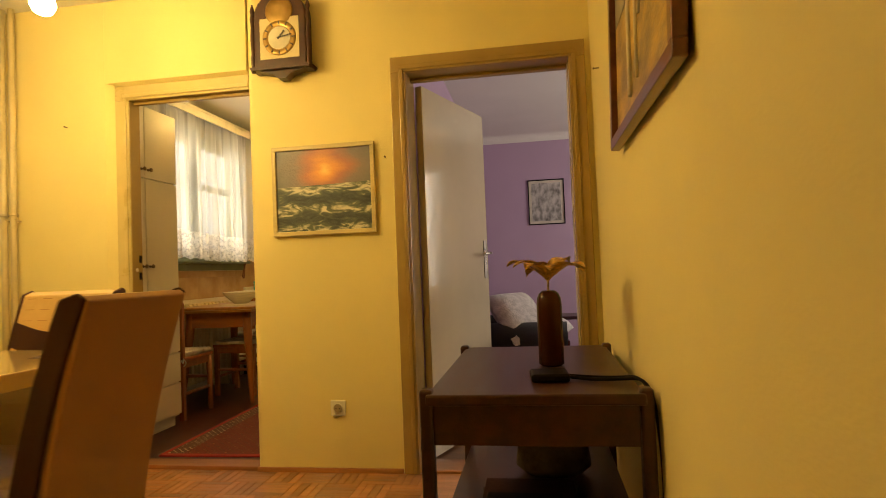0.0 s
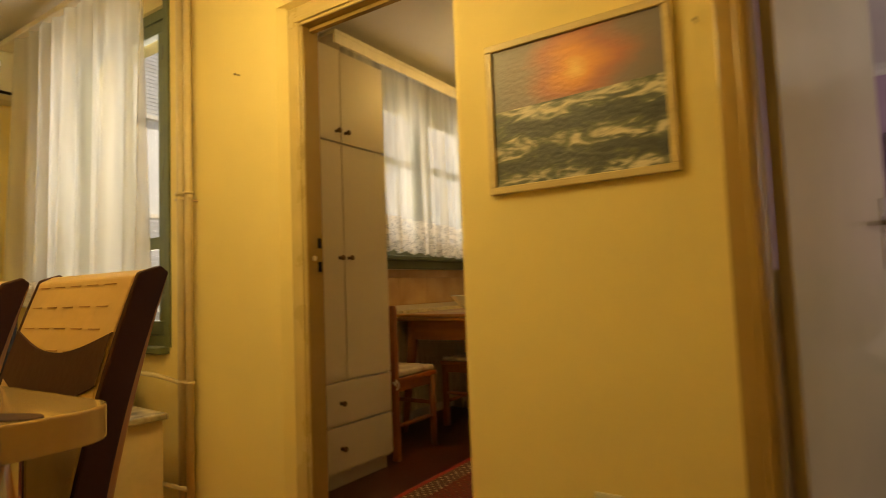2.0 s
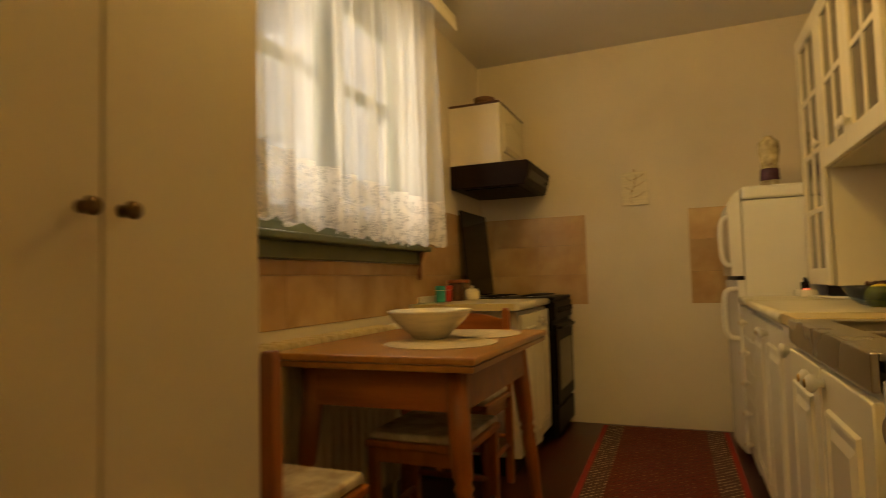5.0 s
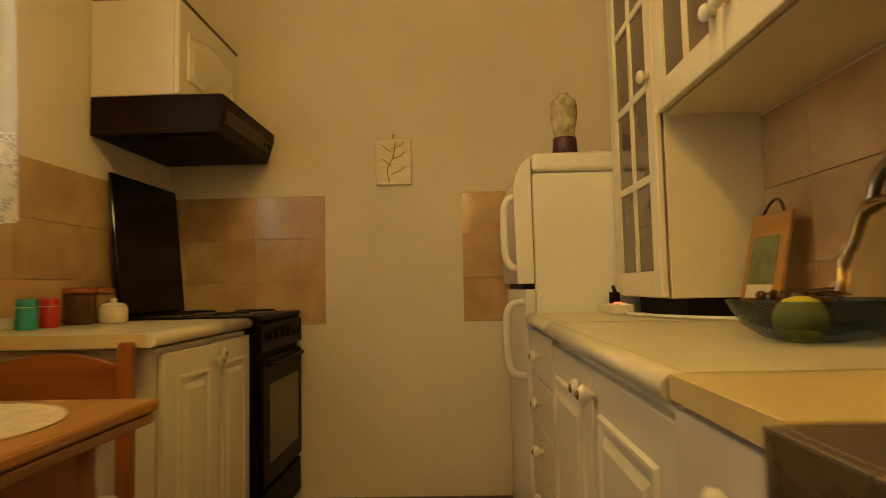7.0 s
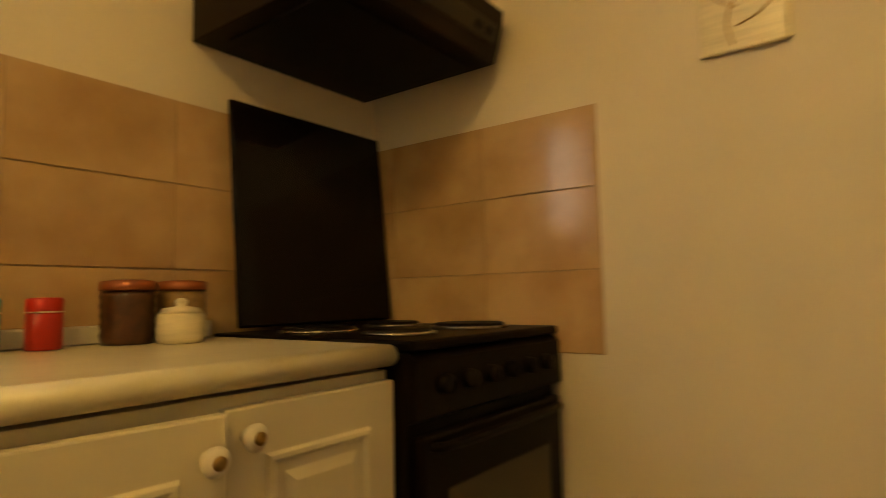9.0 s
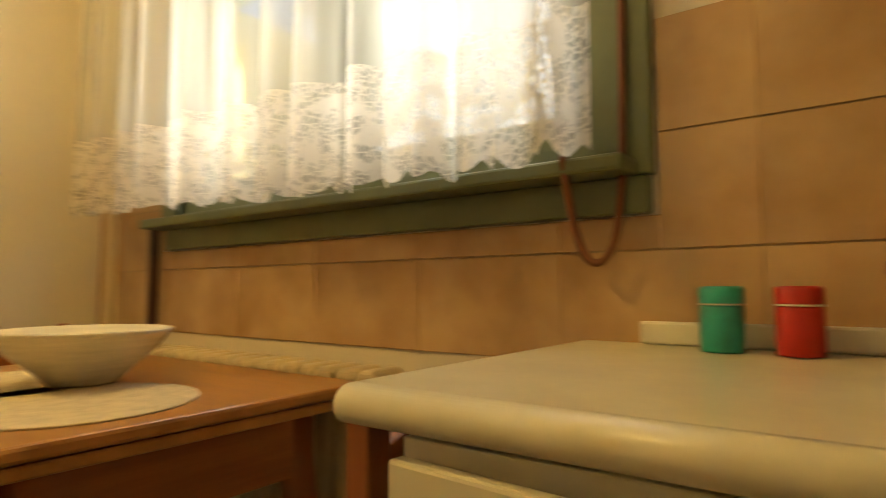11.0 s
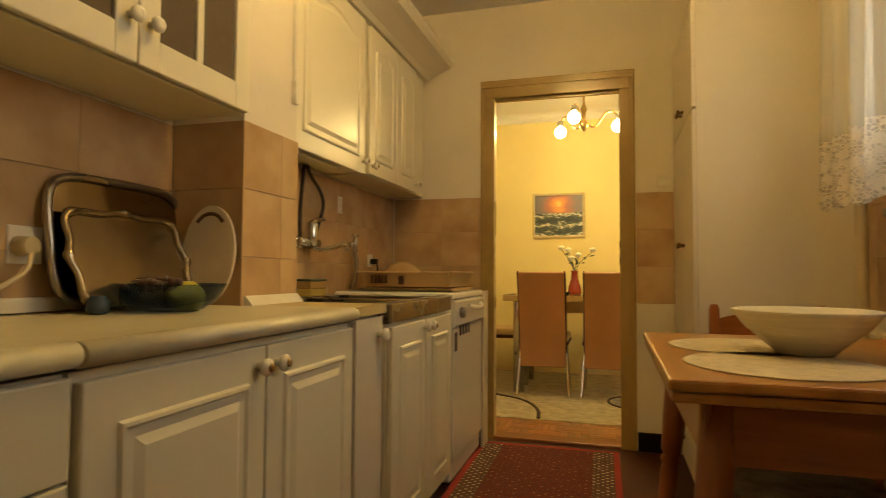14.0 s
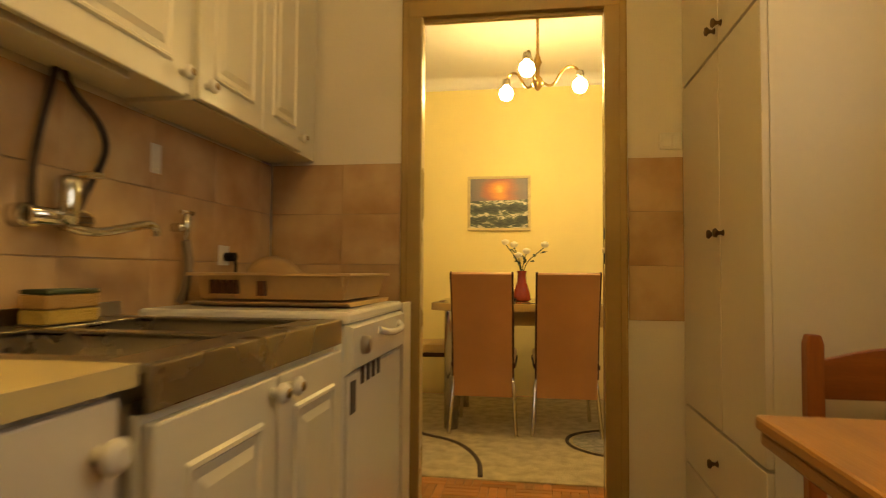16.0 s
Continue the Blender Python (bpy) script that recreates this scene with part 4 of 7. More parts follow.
for x, y, r in ((-1.80, 3.61, 0.085), (-1.55, 3.61, 0.07), (-1.80, 3.87, 0.07), (-1.55, 3.87, 0.085)):
    pl = part("hotplate", lathe([(r, 0), (r, 0.010), (r - 0.006, 0.013), (r * 0.3, 0.011)], 28, (x, y, 0.866)), BLACKP, st)
    part("rim", lathe([(r + 0.008, 0), (r + 0.008, 0.005), (r + 0.001, 0.006)], 28, (x, y, 0.866)), STEEL, pl)
part("lid", moved(box(0, 3.487, 0, 0.014, 4.012, 0.562, 0.006), Matrix.Translation((-1.945, 0, 0.876)) @ pose(0, 0, 0, 0, -5.0)), mat("smoked_glass_lid", (0.005, 0.003, 0.003), 0.08, var=0.1, spec=0.18), st, "smoked glass lid standing open")
part("control_panel", prism([(-1.405, 0.845), (-1.385, 0.83), (-1.382, 0.73), (-1.405, 0.72)], "y", 3.465, 4.018), BLACK, st)
for k in range(6):
    part("knob", moved(lathe([(0.019, 0), (0.017, 0.018), (0.008, 0.02)], 16), pose(-1.384, 3.54 + 0.08 * k, 0.785, 0, 90)), BLACKP, st)
part("oven_door", box(-1.405, 3.475, 0.22, -1.380, 4.008, 0.70, 0.008), BLACK, st)
part("oven_window", box(-1.380, 3.54, 0.30, -1.3775, 3.94, 0.60), mat("oven_glass", (0.03, 0.018, 0.008), 0.12, var=0.2), st)
part("oven_handle", tube([(-1.38, 3.50, 0.68), (-1.355, 3.52, 0.68), (-1.355, 3.96, 0.68), (-1.38, 3.98, 0.68)], 0.009), BLACK, st)
part("drawer", box(-1.405, 3.475, 0.05, -1.385, 4.008, 0.20, 0.006), BLACK, st)

hd = thing("range_hood", "dark brown slim range hood above the stove", "range hood")
part("canopy", prism([(XW + 0.004, 1.706), (-1.512, 1.706), (-1.495, 1.694), (-1.500, 1.655), (-1.528, 1.558), (XW + 0.004, 1.558)], "y", 3.405, 3.985, 0.004), BROWNH, hd)
part("grease_filter", box(-1.93, 3.45, 1.550, -1.58, 3.94, 1.5575), BLACKP, hd)
part("control_strip", moved(box(-0.004, 3.43, -0.026, 0.006, 3.96, 0.026, 0.003), Matrix.Translation((-1.510, 0, 1.625)) @ pose(0, 0, 0, 0, 16)), mat("olive_brown_panel", (0.030, 0.018, 0.008), 0.35, var=0.12, scale=9, spec=0.3), hd, "brown control strip")
for y in (3.86, 3.91):
    part("push_button", moved(box(0.006, y, -0.010, 0.010, y + 0.03, 0.010, 0.002), Matrix.Translation((-1.510, 0, 1.625)) @ pose(0, 0, 0, 0, 16)), BLACKP, hd)
hc = thing("hood_cabinet", "white wall cabinet above the range hood with one closed door", "wall cabinet")
part("body", box(XW + 0.004, 3.405, 1.707, -1.695, 3.985, 2.08, 0.003), CABP, hc)
panel_door("door", 0.574, 0.372, UNIT, hc, (0.53, 0.05), True, Matrix.Translation((-1.694, 3.408, 1.711)) @ pose(0, 0, 0, 0, 0, 90))
part("top_edge", box(XW + 0.004, 3.403, 2.0805, -1.672, 3.987, 2.096, 0.003), DARKTEA, hc, "brown top edge")
solo("basket", lathe([(0.05, 0), (0.065, 0.02), (0.07, 0.045), (0.066, 0.047), (0.06, 0.02)], 20, (-1.80, 3.50, 2.096)), mat("woven_basket", (0.22, 0.11, 0.05), 0.8, var=0.3, scale=60, bump=0.6, bscale=150), "small woven basket on the hood cabinet", "basket")

for nm, y, m, lab in (("spice_tin", 2.995, TEAL, "small teal spice tin with a shaker lid on the worktop"), ("spice_tin", 3.09, RED, "small red spice tin with a shaker lid on the worktop")):
    tin = thing(nm, lab, "tin", pose(-1.93, y, 0.861), "spice tins")
    part("body", lathe([(0.028, 0), (0.029, 0.003), (0.029, 0.062), (0.027, 0.066)], 22), m, tin)
    part("lid", lathe([(0.0285, 0.067), (0.0295, 0.07), (0.0295, 0.088), (0.026, 0.092)], 22), m, tin)
    part("band", lathe([(0.0292, 0.0655), (0.0297, 0.068)], 22), WPLAST, tin)
for k, y in enumerate((3.235, 3.345)):
    jar = thing("storage_jar", "ribbed glass storage jar of brown grounds with a copper lid", "jar", pose(-1.93, y, 0.861), "storage jars")
    prof = [(0.046, 0)] + [(0.048 + 0.0025 * (j % 2), 0.008 + 0.0095 * j) for j in range(10)] + [(0.044, 0.104)]
    part("body", lathe(prof, 26), DARKTEA if k == 0 else mat("pale_grain", (0.30, 0.19, 0.08), 0.35, var=0.2, scale=40), jar)
    part("lid", lathe([(0.050, 0.104), (0.052, 0.108), (0.051, 0.122), (0.03, 0.126)], 26), COPPER, jar)
sb = thing("sugar_bowl", "small cream ceramic pot with a knobbed lid on the worktop", "pot", pose(-1.85, 3.30, 0.861))
part("body", lathe([(0.040, 0), (0.046, 0.01), (0.046, 0.052), (0.042, 0.058)], 26), CERAM, sb)
part("lid", lathe([(0.043, 0.058), (0.034, 0.068), (0.010, 0.072), (0.013, 0.082), (0.006, 0.088)], 26), CERAM, sb)

# hanging plaque on the far wall
pq = thing("wall_plaque", "square cream tile plaque with a gilt twig relief", "plaque", pose(-0.935, YF - 0.004, 1.56))
part("tile", box(-0.085, -0.014, -0.112, 0.085, 0, 0.112, 0.005), CERAM, pq)
tw = [tube([(-0.02, -0.016, -0.10), (-0.035, -0.016, -0.04), (0.0, -0.016, 0.02), (0.01, -0.016, 0.09)], 0.0025)]
for s, z in ((1, -0.06), (-1, -0.02), (1, 0.01), (-1, 0.045), (1, 0.06)):
    tw.append(tube([(0 - 0.01, -0.016, z), (s * 0.03, -0.017, z + 0.012), (s * 0.055, -0.016, z + 0.035)], 0.0022))
part("twig", merge(*tw), BRASS, pq, "gilt twig relief")
part("hook", tube([(0, -0.006, 0.112), (0.006, -0.006, 0.128), (0, -0.006, 0.135), (-0.006, -0.006, 0.128), (0, -0.006, 0.112)], 0.002), BRASS, pq)

# ---------------------------------------------------------------- tall wardrobe beside the doorway
tc = thing("tall_cupboard", "white laminate tall cupboard with doors, drawers and bronze knobs", "cupboard")
cx, cy0, cy1 = -1.445, YK + 0.005, 0.868
part("body", box(XW + 0.006, cy0, 0.07, cx, cy1, 2.13, 0.002), CABP, tc)
part("plinth", box(XW + 0.006, cy0 + 0.005, 0.0, cx - 0.03, cy1 - 0.005, 0.07), CABP, tc)
ym = 0.535
for nm, z0, z1, cols, kz in (("top_door", 1.662, 2.128, 2, 1.716), ("door", 0.508, 1.652, 2, 1.092), ("drawer", 0.302, 0.498, 1, 0.40), ("drawer", 0.085, 0.292, 1, 0.19)):
    for k in range(cols):
        a, b = (cy0 + 0.002, cy1 - 0.002) if cols == 1 else ((cy0 + 0.002, ym - 0.002), (ym + 0.002, cy1 - 0.002))[k]
        d = part(nm, box(cx, a, z0, cx + 0.018, b, z1, 0.0025), CABP, tc)
        ky = (a + b) / 2 if cols == 1 else (ym - 0.032, ym + 0.032)[k]
        part("knob", moved(lathe([(0.010, 0), (0.005, 0.008), (0.007, 0.016), (0.014, 0.022), (0.012, 0.028), (0.005, 0.030)], 16), pose(cx + 0.018, ky, kz, 0, 90)), BRONZE, d, "bronze knob")
solo("light_switch", merge(box(-1.425, YK, 1.435, -1.345, YK + 0.010, 1.50, 0.004), box(-1.415, YK + 0.010, 1.445, -1.388, YK + 0.014, 1.49, 0.002), box(-1.382, YK + 0.010, 1.445, -1.355, YK + 0.014, 1.49, 0.002)), WPLAST,
     "white double light switch above the tiles", "light switch")
solo("storage_box", box(-1.95, 0.35, 2.13, -1.6, 0.75, 2.21, 0.01), BROWNL, "brown box lying on the tall cupboard", "box")

# ---------------------------------------------------------------- table, chairs, radiator
tb = thing("kitchen_table", "honey brown wooden draw-leaf table with turned splayed legs", "table")
tx0, tx1, ty0, ty1, tz = -1.88, -1.198, 1.455, 2.36, 0.768
part("top", box(tx0, ty0, tz - 0.022, tx1, ty1, tz, 0.006), TABLEW, tb)
part("draw_leaf", box(tx0 + 0.006, ty0 + 0.006, tz - 0.043, tx1 - 0.006, ty1 - 0.006, tz - 0.024, 0.004), TABLEW, tb)
ax0, ax1, ay0, ay1 = tx0 + 0.07, tx1 - 0.07, ty0 + 0.08, ty1 - 0.08
for xa, ya, xb, yb in ((ax0, ay0, ax1, ay0 + 0.02), (ax0, ay1 - 0.02, ax1, ay1), (ax0, ay0 + 0.02, ax0 + 0.02, ay1 - 0.02), (ax1 - 0.02, ay0 + 0.02, ax1, ay1 - 0.02)):
    part("apron", box(xa, ya, 0.60, xb, yb, tz - 0.044), PINEH, tb)
LEGP = [(0.014, 0), (0.02, 0.06), (0.025, 0.24), (0.027, 0.36), (0.022, 0.375), (0.03, 0.39), (0.022, 0.405), (0.03, 0.42), (0.034, 0.52), (0.036, 0.72)]
for sx, x in ((-1, ax0 + 0.03), (1, ax1 - 0.03)):
    for sy, y in ((-1, ay0 + 0.03), (1, ay1 - 0.03)):
        part("leg", moved(lathe(LEGP, 18), Matrix.Translation((x + sx * 0.06, y + sy * 0.06, 0)) @ pose(0, 0, 0, sy * 4.9, -sx * 4.9)), PINE, tb)
bw = thing("bowl", "large cream ceramic bowl standing on the table", "bowl", pose(-1.535, 1.93, tz) @ Matrix.Scale(0.95, 4))
part("shell", lathe([(0.05, 0.004), (0.056, 0.0), (0.066, 0.008), (0.095, 0.035), (0.135, 0.07), (0.160, 0.103), (0.166, 0.111), (0.160, 0.113), (0.13, 0.08), (0.085, 0.043), (0.045, 0.02)], 48), CERAM, bw)
MATW = mat("white_openwork_mat", (0.57, 0.47, 0.30), 0.7, var=0.1, scale=30, bump=0.3, bscale=90)
for x, y in ((-1.44, 1.80), (-1.44, 2.12)):
    pm = thing("place_mat", "round white openwork place mat on the table", "place mat", pose(x, y, tz), "place mats")
    part("centre", lathe([(0.09, 0.0005), (0.092, 0.002), (0.088, 0.003)], 36), MATW, pm)
    part("rim", merge(*(box(0.092, -0.0035, 0.0005, 0.19, 0.0035, 0.003) if not k else moved(box(0.092, -0.0035, 0.0005, 0.19, 0.0035, 0.003), pose(0, 0, 0, 0, 0, 6 * k)) for k in range(60))), MATW, pm)
    part("edge", lathe([(0.186, 0.0005), (0.192, 0.0005), (0.192, 0.0032), (0.186, 0.0032)], 48), MATW, pm)

PAD = mat("floral_seat_cloth", (0.56, 0.49, 0.36), 0.85, col2=(0.30, 0.22, 0.15), scale=16, bump=0.3, bscale=120)


def kitchen_chair(m, with_tie=True):
    """A pine chair; it faces +y locally, the back rest stands at -y."""
    c = thing("kitchen_chair", "orange pine kitchen chair with a floral tie-on seat pad", "chair", m, "pine chairs round the kitchen table")
    part("seat", box(-0.20, -0.19, 0.415, 0.20, 0.20, 0.44, 0.006), PINE, c)
    part("rail", merge(box(-0.18, 0.165, 0.365, 0.18, 0.185, 0.415), box(-0.18, -0.185, 0.365, 0.18, -0.165, 0.415), box(-0.185, -0.165, 0.365, -0.165, 0.165, 0.415), box(0.165, -0.165, 0.365, 0.185, 0.165, 0.415)), PINEH, c)
    for s in (-1, 1):
        part("leg", rod((s * 0.18, 0.178, 0), (s * 0.176, 0.172, 0.415), 0.018, 0.022), PINE, c)
        part("back_post", merge(prism([(s * 0.185 - 0.018, 0.0), (s * 0.185 + 0.018, 0.0), (s * 0.185 + 0.018, 0.82), (s * 0.185 + 0.012, 0.84), (s * 0.185 - 0.012, 0.84), (s * 0.185 - 0.018, 0.82)], "y", -0.205, -0.172, 0.004)), PINE, c)
        part("stretcher", rod((s * 0.18, -0.17, 0.18), (s * 0.18, 0.17, 0.18), 0.010, mid=0.013), PINE, c)
    n = 14
    for z0, h, arch in ((0.70, 0.085, 0.03),):
        outl = [(-0.168, z0), (0.168, z0)] + [(0.168 - 0.336 * k / n, z0 + h + arch * math.sin(math.pi * k / n)) for k in range(n + 1)]
        part("back_slat", prism(outl, "y", -0.20, -0.182, 0.003), PINEH, c)
    part("cross_rail", rod((-0.18, 0.175, 0.25), (0.18, 0.175, 0.25), 0.010, mid=0.013), PINE, c)
    part("cross_rail", rod((-0.18, -0.187, 0.22), (0.18, -0.187, 0.22), 0.010, mid=0.013), PINE, c)
    part("seat_pad", box(-0.19, -0.165, 0.441, 0.19, 0.19, 0.475, 0.014, 4), PAD, c, "floral padded cushion")
    if with_tie:
        part("tie", merge(tube([(0.17, -0.16, 0.455), (0.20, -0.20, 0.44), (0.215, -0.215, 0.40), (0.20, -0.22, 0.43)], 0.004), tube([(0.20, -0.2, 0.44), (0.23, -0.2, 0.41), (0.21, -0.205, 0.385)], 0.004)), WPLAST, c)
    return c


k1 = kitchen_chair(pose(-1.672, 1.16, 0, 0, 0, 0))
sl = thing("kitchen_stool", "orange pine stool with a floral seat pad pushed under the table", "stool", pose(-1.53, 1.95, 0))
part("seat", box(-0.19, -0.19, 0.41, 0.19, 0.19, 0.435, 0.006), PINE, sl)
for sx in (-1, 1):
    for sy in (-1, 1):
        part("leg", box(sx * 0.165 - 0.018, sy * 0.165 - 0.018, 0, sx * 0.165 + 0.018, sy * 0.165 + 0.018, 0.41, 0.004), PINE, sl)
    part("stretcher", rod((sx * 0.165, -0.15, 0.16), (sx * 0.165, 0.15, 0.16), 0.011), PINE, sl)
    part("stretcher", rod((-0.15, sx * 0.165, 0.22), (0.15, sx * 0.165, 0.22), 0.011), PINE, sl)
    part("rail", box(-0.15, sx * 0.165 - 0.01, 0.36, 0.15, sx * 0.165 + 0.01, 0.41), PINE, sl)
part("seat_pad", box(-0.18, -0.18, 0.436, 0.18, 0.18, 0.462, 0.011, 4), PAD, sl, "floral padded cushion")
copy_thing(k1, pose(-1.665, 2.55, 0, 0, 0, 180))


def radiator(m, n, h, label):
    c = thing("radiator", label, "radiator", m)
    for k in range(n):
        x = 0.06 * k
        part("rib", merge(box(x, -0.055, 0.10, x + 0.05, -0.028, 0.10 + h, 0.012, 3), box(x, 0.028, 0.10, x + 0.05, 0.055, 0.10 + h, 0.012, 3),
                          box(x + 0.012, -0.03, 0.12, x + 0.038, 0.03, 0.17, 0.006), box(x + 0.004, -0.055, 0.10 + h - 0.05, x + 0.046, 0.055, 0.10 + h + 0.006, 0.014, 3)), RADI, c)
    part("hub", rod((-0.01, 0, 0.145), (0.06 * n + 0.0, 0, 0.145), 0.018), RADI, c)
    part("hub", rod((-0.01, 0, 0.10 + h - 0.03), (0.06 * n, 0, 0.10 + h - 0.03), 0.018), RADI, c)
    for xf in (0.01, 0.06 * n - 0.05):
        part("foot", box(xf, -0.04, 0, xf + 0.03, 0.04, 0.10, 0.004), RADI, c)
    part("valve", merge(rod((0.06 * n, 0, 0.07 + h), (0.06 * n + 0.05, 0, 0.07 + h), 0.016), lathe([(0.02, 0), (0.022, 0.02), (0.018, 0.045)], 16, (0.06 * n + 0.06, 0, 0.06 + h))), WPLAST, c, "white valve")
    return c


radiator(pose(XW + 0.075, 1.35, 0, 0, 0, 90), 17, 0.68, "cream cast iron radiator under the kitchen window")
solo("heating_pipe", merge(tube([(XW + 0.04, 0.90, 0.73), (XW + 0.06, 1.345, 0.745)], 0.012), rod((XW + 0.075, 1.12, 0.0), (XW + 0.075, 1.12, 2.5), 0.018)), RADI, "cream painted heating pipe by the kitchen radiator", "pipe")
solo("dark_post", box(XW + 0.02, 1.30, 0.72, XW + 0.045, 1.325, 1.17, 0.003), DARKW, "thin dark wooden stick leaning under the sill", "stick")

# ---------------------------------------------------------------- things by the sink and on the right worktop
fa = thing("kitchen_tap", "chrome wall mixer tap with a long spout and flexible hoses", "tap")
part("body", merge(rod((0.15, 1.16, 1.085), (0.15, 1.325, 1.085), 0.020), lathe([(0.022, 0), (0.026, 0.03), (0.026, 0.095), (0.018, 0.108)], 20, (0.14, 1.23, 1.07)), rod((0.15, 1.31, 1.085), (0.198, 1.31, 1.085), 0.026), rod((0.15, 1.18, 1.085), (0.198, 1.18, 1.085), 0.026)), CHROME, fa)
part("lever", merge(tube([(0.14, 1.23, 1.175), (0.135, 1.19, 1.187), (0.125, 1.15, 1.192)], 0.009)), CHROME, fa)
part("spout", tube([(0.14, 1.23, 1.065), (0.12, 1.18, 1.055), (0.10, 1.10, 1.07), (0.085, 1.03, 1.088), (0.083, 1.005, 1.082), (0.083, 1.0, 1.06)], 0.011), CHROME, fa)
sv = thing("stop_valve", "chrome stop valve with a cross handle and a grey drain hose", "valve")
part("valve", merge(rod((0.198, 0.765, 1.10), (0.15, 0.765, 1.10), 0.014), rod((0.15, 0.765, 1.06), (0.15, 0.765, 1.14), 0.012), rod((0.15, 0.735, 1.145), (0.15, 0.795, 1.145), 0.007)), CHROME, sv)
part("drain_hose", tube([(0.15, 0.765, 1.06), (0.14, 0.76, 1.0), (0.15, 0.76, 0.92), (0.17, 0.76, 0.875)], 0.013), mat("grey_hose", (0.20, 0.15, 0.10), 0.5), sv)
part("hose", tube([(0.15, 1.19, 1.10), (0.15, 1.155, 1.17), (0.155, 1.09, 1.26), (0.17, 1.10, 1.33), (0.175, 1.19, 1.385), (0.18, 1.21, 1.43)], 0.0085), BRAID, fa, "dark braided hose")
part("hose", tube([(0.15, 1.31, 1.10), (0.15, 1.315, 1.17), (0.16, 1.29, 1.27), (0.175, 1.25, 1.36), (0.18, 1.23, 1.43)], 0.0085), BRAID, fa, "dark braided hose")
solo("power_socket", merge(box(0.193, 0.83, 1.25, 0.2, 0.875, 1.335, 0.002), box(0.188, 0.842, 1.262, 0.193, 0.863, 1.325, 0.002)), WPLAST, "white wall socket on the tiles", "socket")
so = thing("power_socket", "white wall socket with a black plug in it", "socket")
part("plate", box(0.193, 0.435, 0.99, 0.2, 0.505, 1.06, 0.003), WPLAST, so)
part("plug", merge(rod((0.193, 0.46, 1.02), (0.155, 0.46, 1.02), 0.016), tube([(0.16, 0.46, 1.02), (0.15, 0.46, 0.98), (0.17, 0.46, 0.88)], 0.005)), BLACKP, so)
dr = thing("dish_rack", "tan plastic dish drainer tray standing over the dishwasher", "dish rack", pose(-0.152, 0.600, 0.871, 0, 0, -90) @ Matrix.Diagonal((1, 0.83, 1, 1)))
RACKM = mat("tan_rack_plastic", (0.50, 0.33, 0.15), 0.4, var=0.06, scale=9)
part("tray", merge(prism([(-0.20, 0), (0.20, 0), (0.23, 0.012), (-0.23, 0.012)], "y", -0.27, 0.31)), RACKM, dr)
part("side_wall", prism([(-0.19, 0.02), (-0.18, 0.02), (-0.20, 0.094), (-0.215, 0.094)], "y", -0.24, 0.28), RACKM, dr)
part("side_wall", prism([(0.18, 0.02), (0.19, 0.02), (0.215, 0.094), (0.20, 0.094)], "y", -0.24, 0.28), RACKM, dr)
part("end_wall", prism([(-0.24, 0.02), (-0.23, 0.02), (-0.25, 0.094), (-0.265, 0.094)], "x", -0.19, 0.19), RACKM, dr)
part("end_wall", prism([(0.27, 0.02), (0.28, 0.02), (0.30, 0.094), (0.29, 0.094)], "x", -0.19, 0.19), RACKM, dr)
part("rim", merge(box(-0.225, -0.275, 0.086, 0.225, -0.245, 0.095, 0.002), box(-0.225, 0.285, 0.086, 0.225, 0.315, 0.095, 0.002), box(-0.225, -0.245, 0.086, -0.195, 0.285, 0.095, 0.002), box(0.195, -0.245, 0.086, 0.225, 0.285, 0.095, 0.002)), RACKM, dr)
part("rack_floor", box(-0.185, -0.235, 0.018, 0.185, 0.275, 0.024), RACKM, dr)
for k in range(5):
    part("slot", box(-0.222, 0.13 + 0.022 * k, 0.035, -0.199, 0.14 + 0.022 * k, 0.075), DARKTEA, dr, "dark slot")
part("slot", box(-0.222, 0.03, 0.030, -0.199, 0.055, 0.072), DARKTEA, dr, "dark slot")
solo("plate", moved(lathe([(0.06, 0), (0.10, 0.012), (0.115, 0.02), (0.10, 0.016)], 32), Matrix.Translation((-0.03, 0.56, 0.905)) @ pose(0, 0, 0, 80, 0, 0)), bpy.data.materials["tan_rack_plastic"], "tan plate standing upright in the dish rack", "plate")
for k, (z, m) in enumerate(((0.858, mat("yellow_sponge", (0.52, 0.36, 0.08), 0.9, bump=0.5, bscale=200)), (0.889, mat("ochre_sponge", (0.42, 0.25, 0.08), 0.9, bump=0.5, bscale=200)))):
    solo("sponge", box(0.085, 1.19, z, 0.15, 1.335, z + 0.03, 0.004), m, "yellow kitchen sponge stacked beside the sink", "sponge", "sponges")
solo("scouring_pad", box(0.085, 1.19, 0.92, 0.15, 1.335, 0.93, 0.003), LEAF, "dark green scouring pad on the sponges", "scouring pad")
gl = solo("drinking_glass", lathe([(0.025, 0), (0.03, 0.004), (0.034, 0.09), (0.032, 0.09), (0.028, 0.01)], 22, (0.04, 1.63, 0.857)), glass("clear_tumbler", (0.92, 0.9, 0.85), 0.02), "clear drinking glass beside the pillar", "glass")
dsb = thing("dish_soap_bottle", "clear dish soap bottle with a red cap behind the sink", "bottle", pose(0.11, 1.66, 0.857))
part("body", lathe([(0.03, 0), (0.033, 0.01), (0.033, 0.13), (0.015, 0.17)], 20), mat("pale_plastic_bottle", (0.55, 0.45, 0.35), 0.2), dsb)
part("cap", lathe([(0.014, 0.17), (0.014, 0.20), (0.007, 0.225)], 14), RED, dsb)

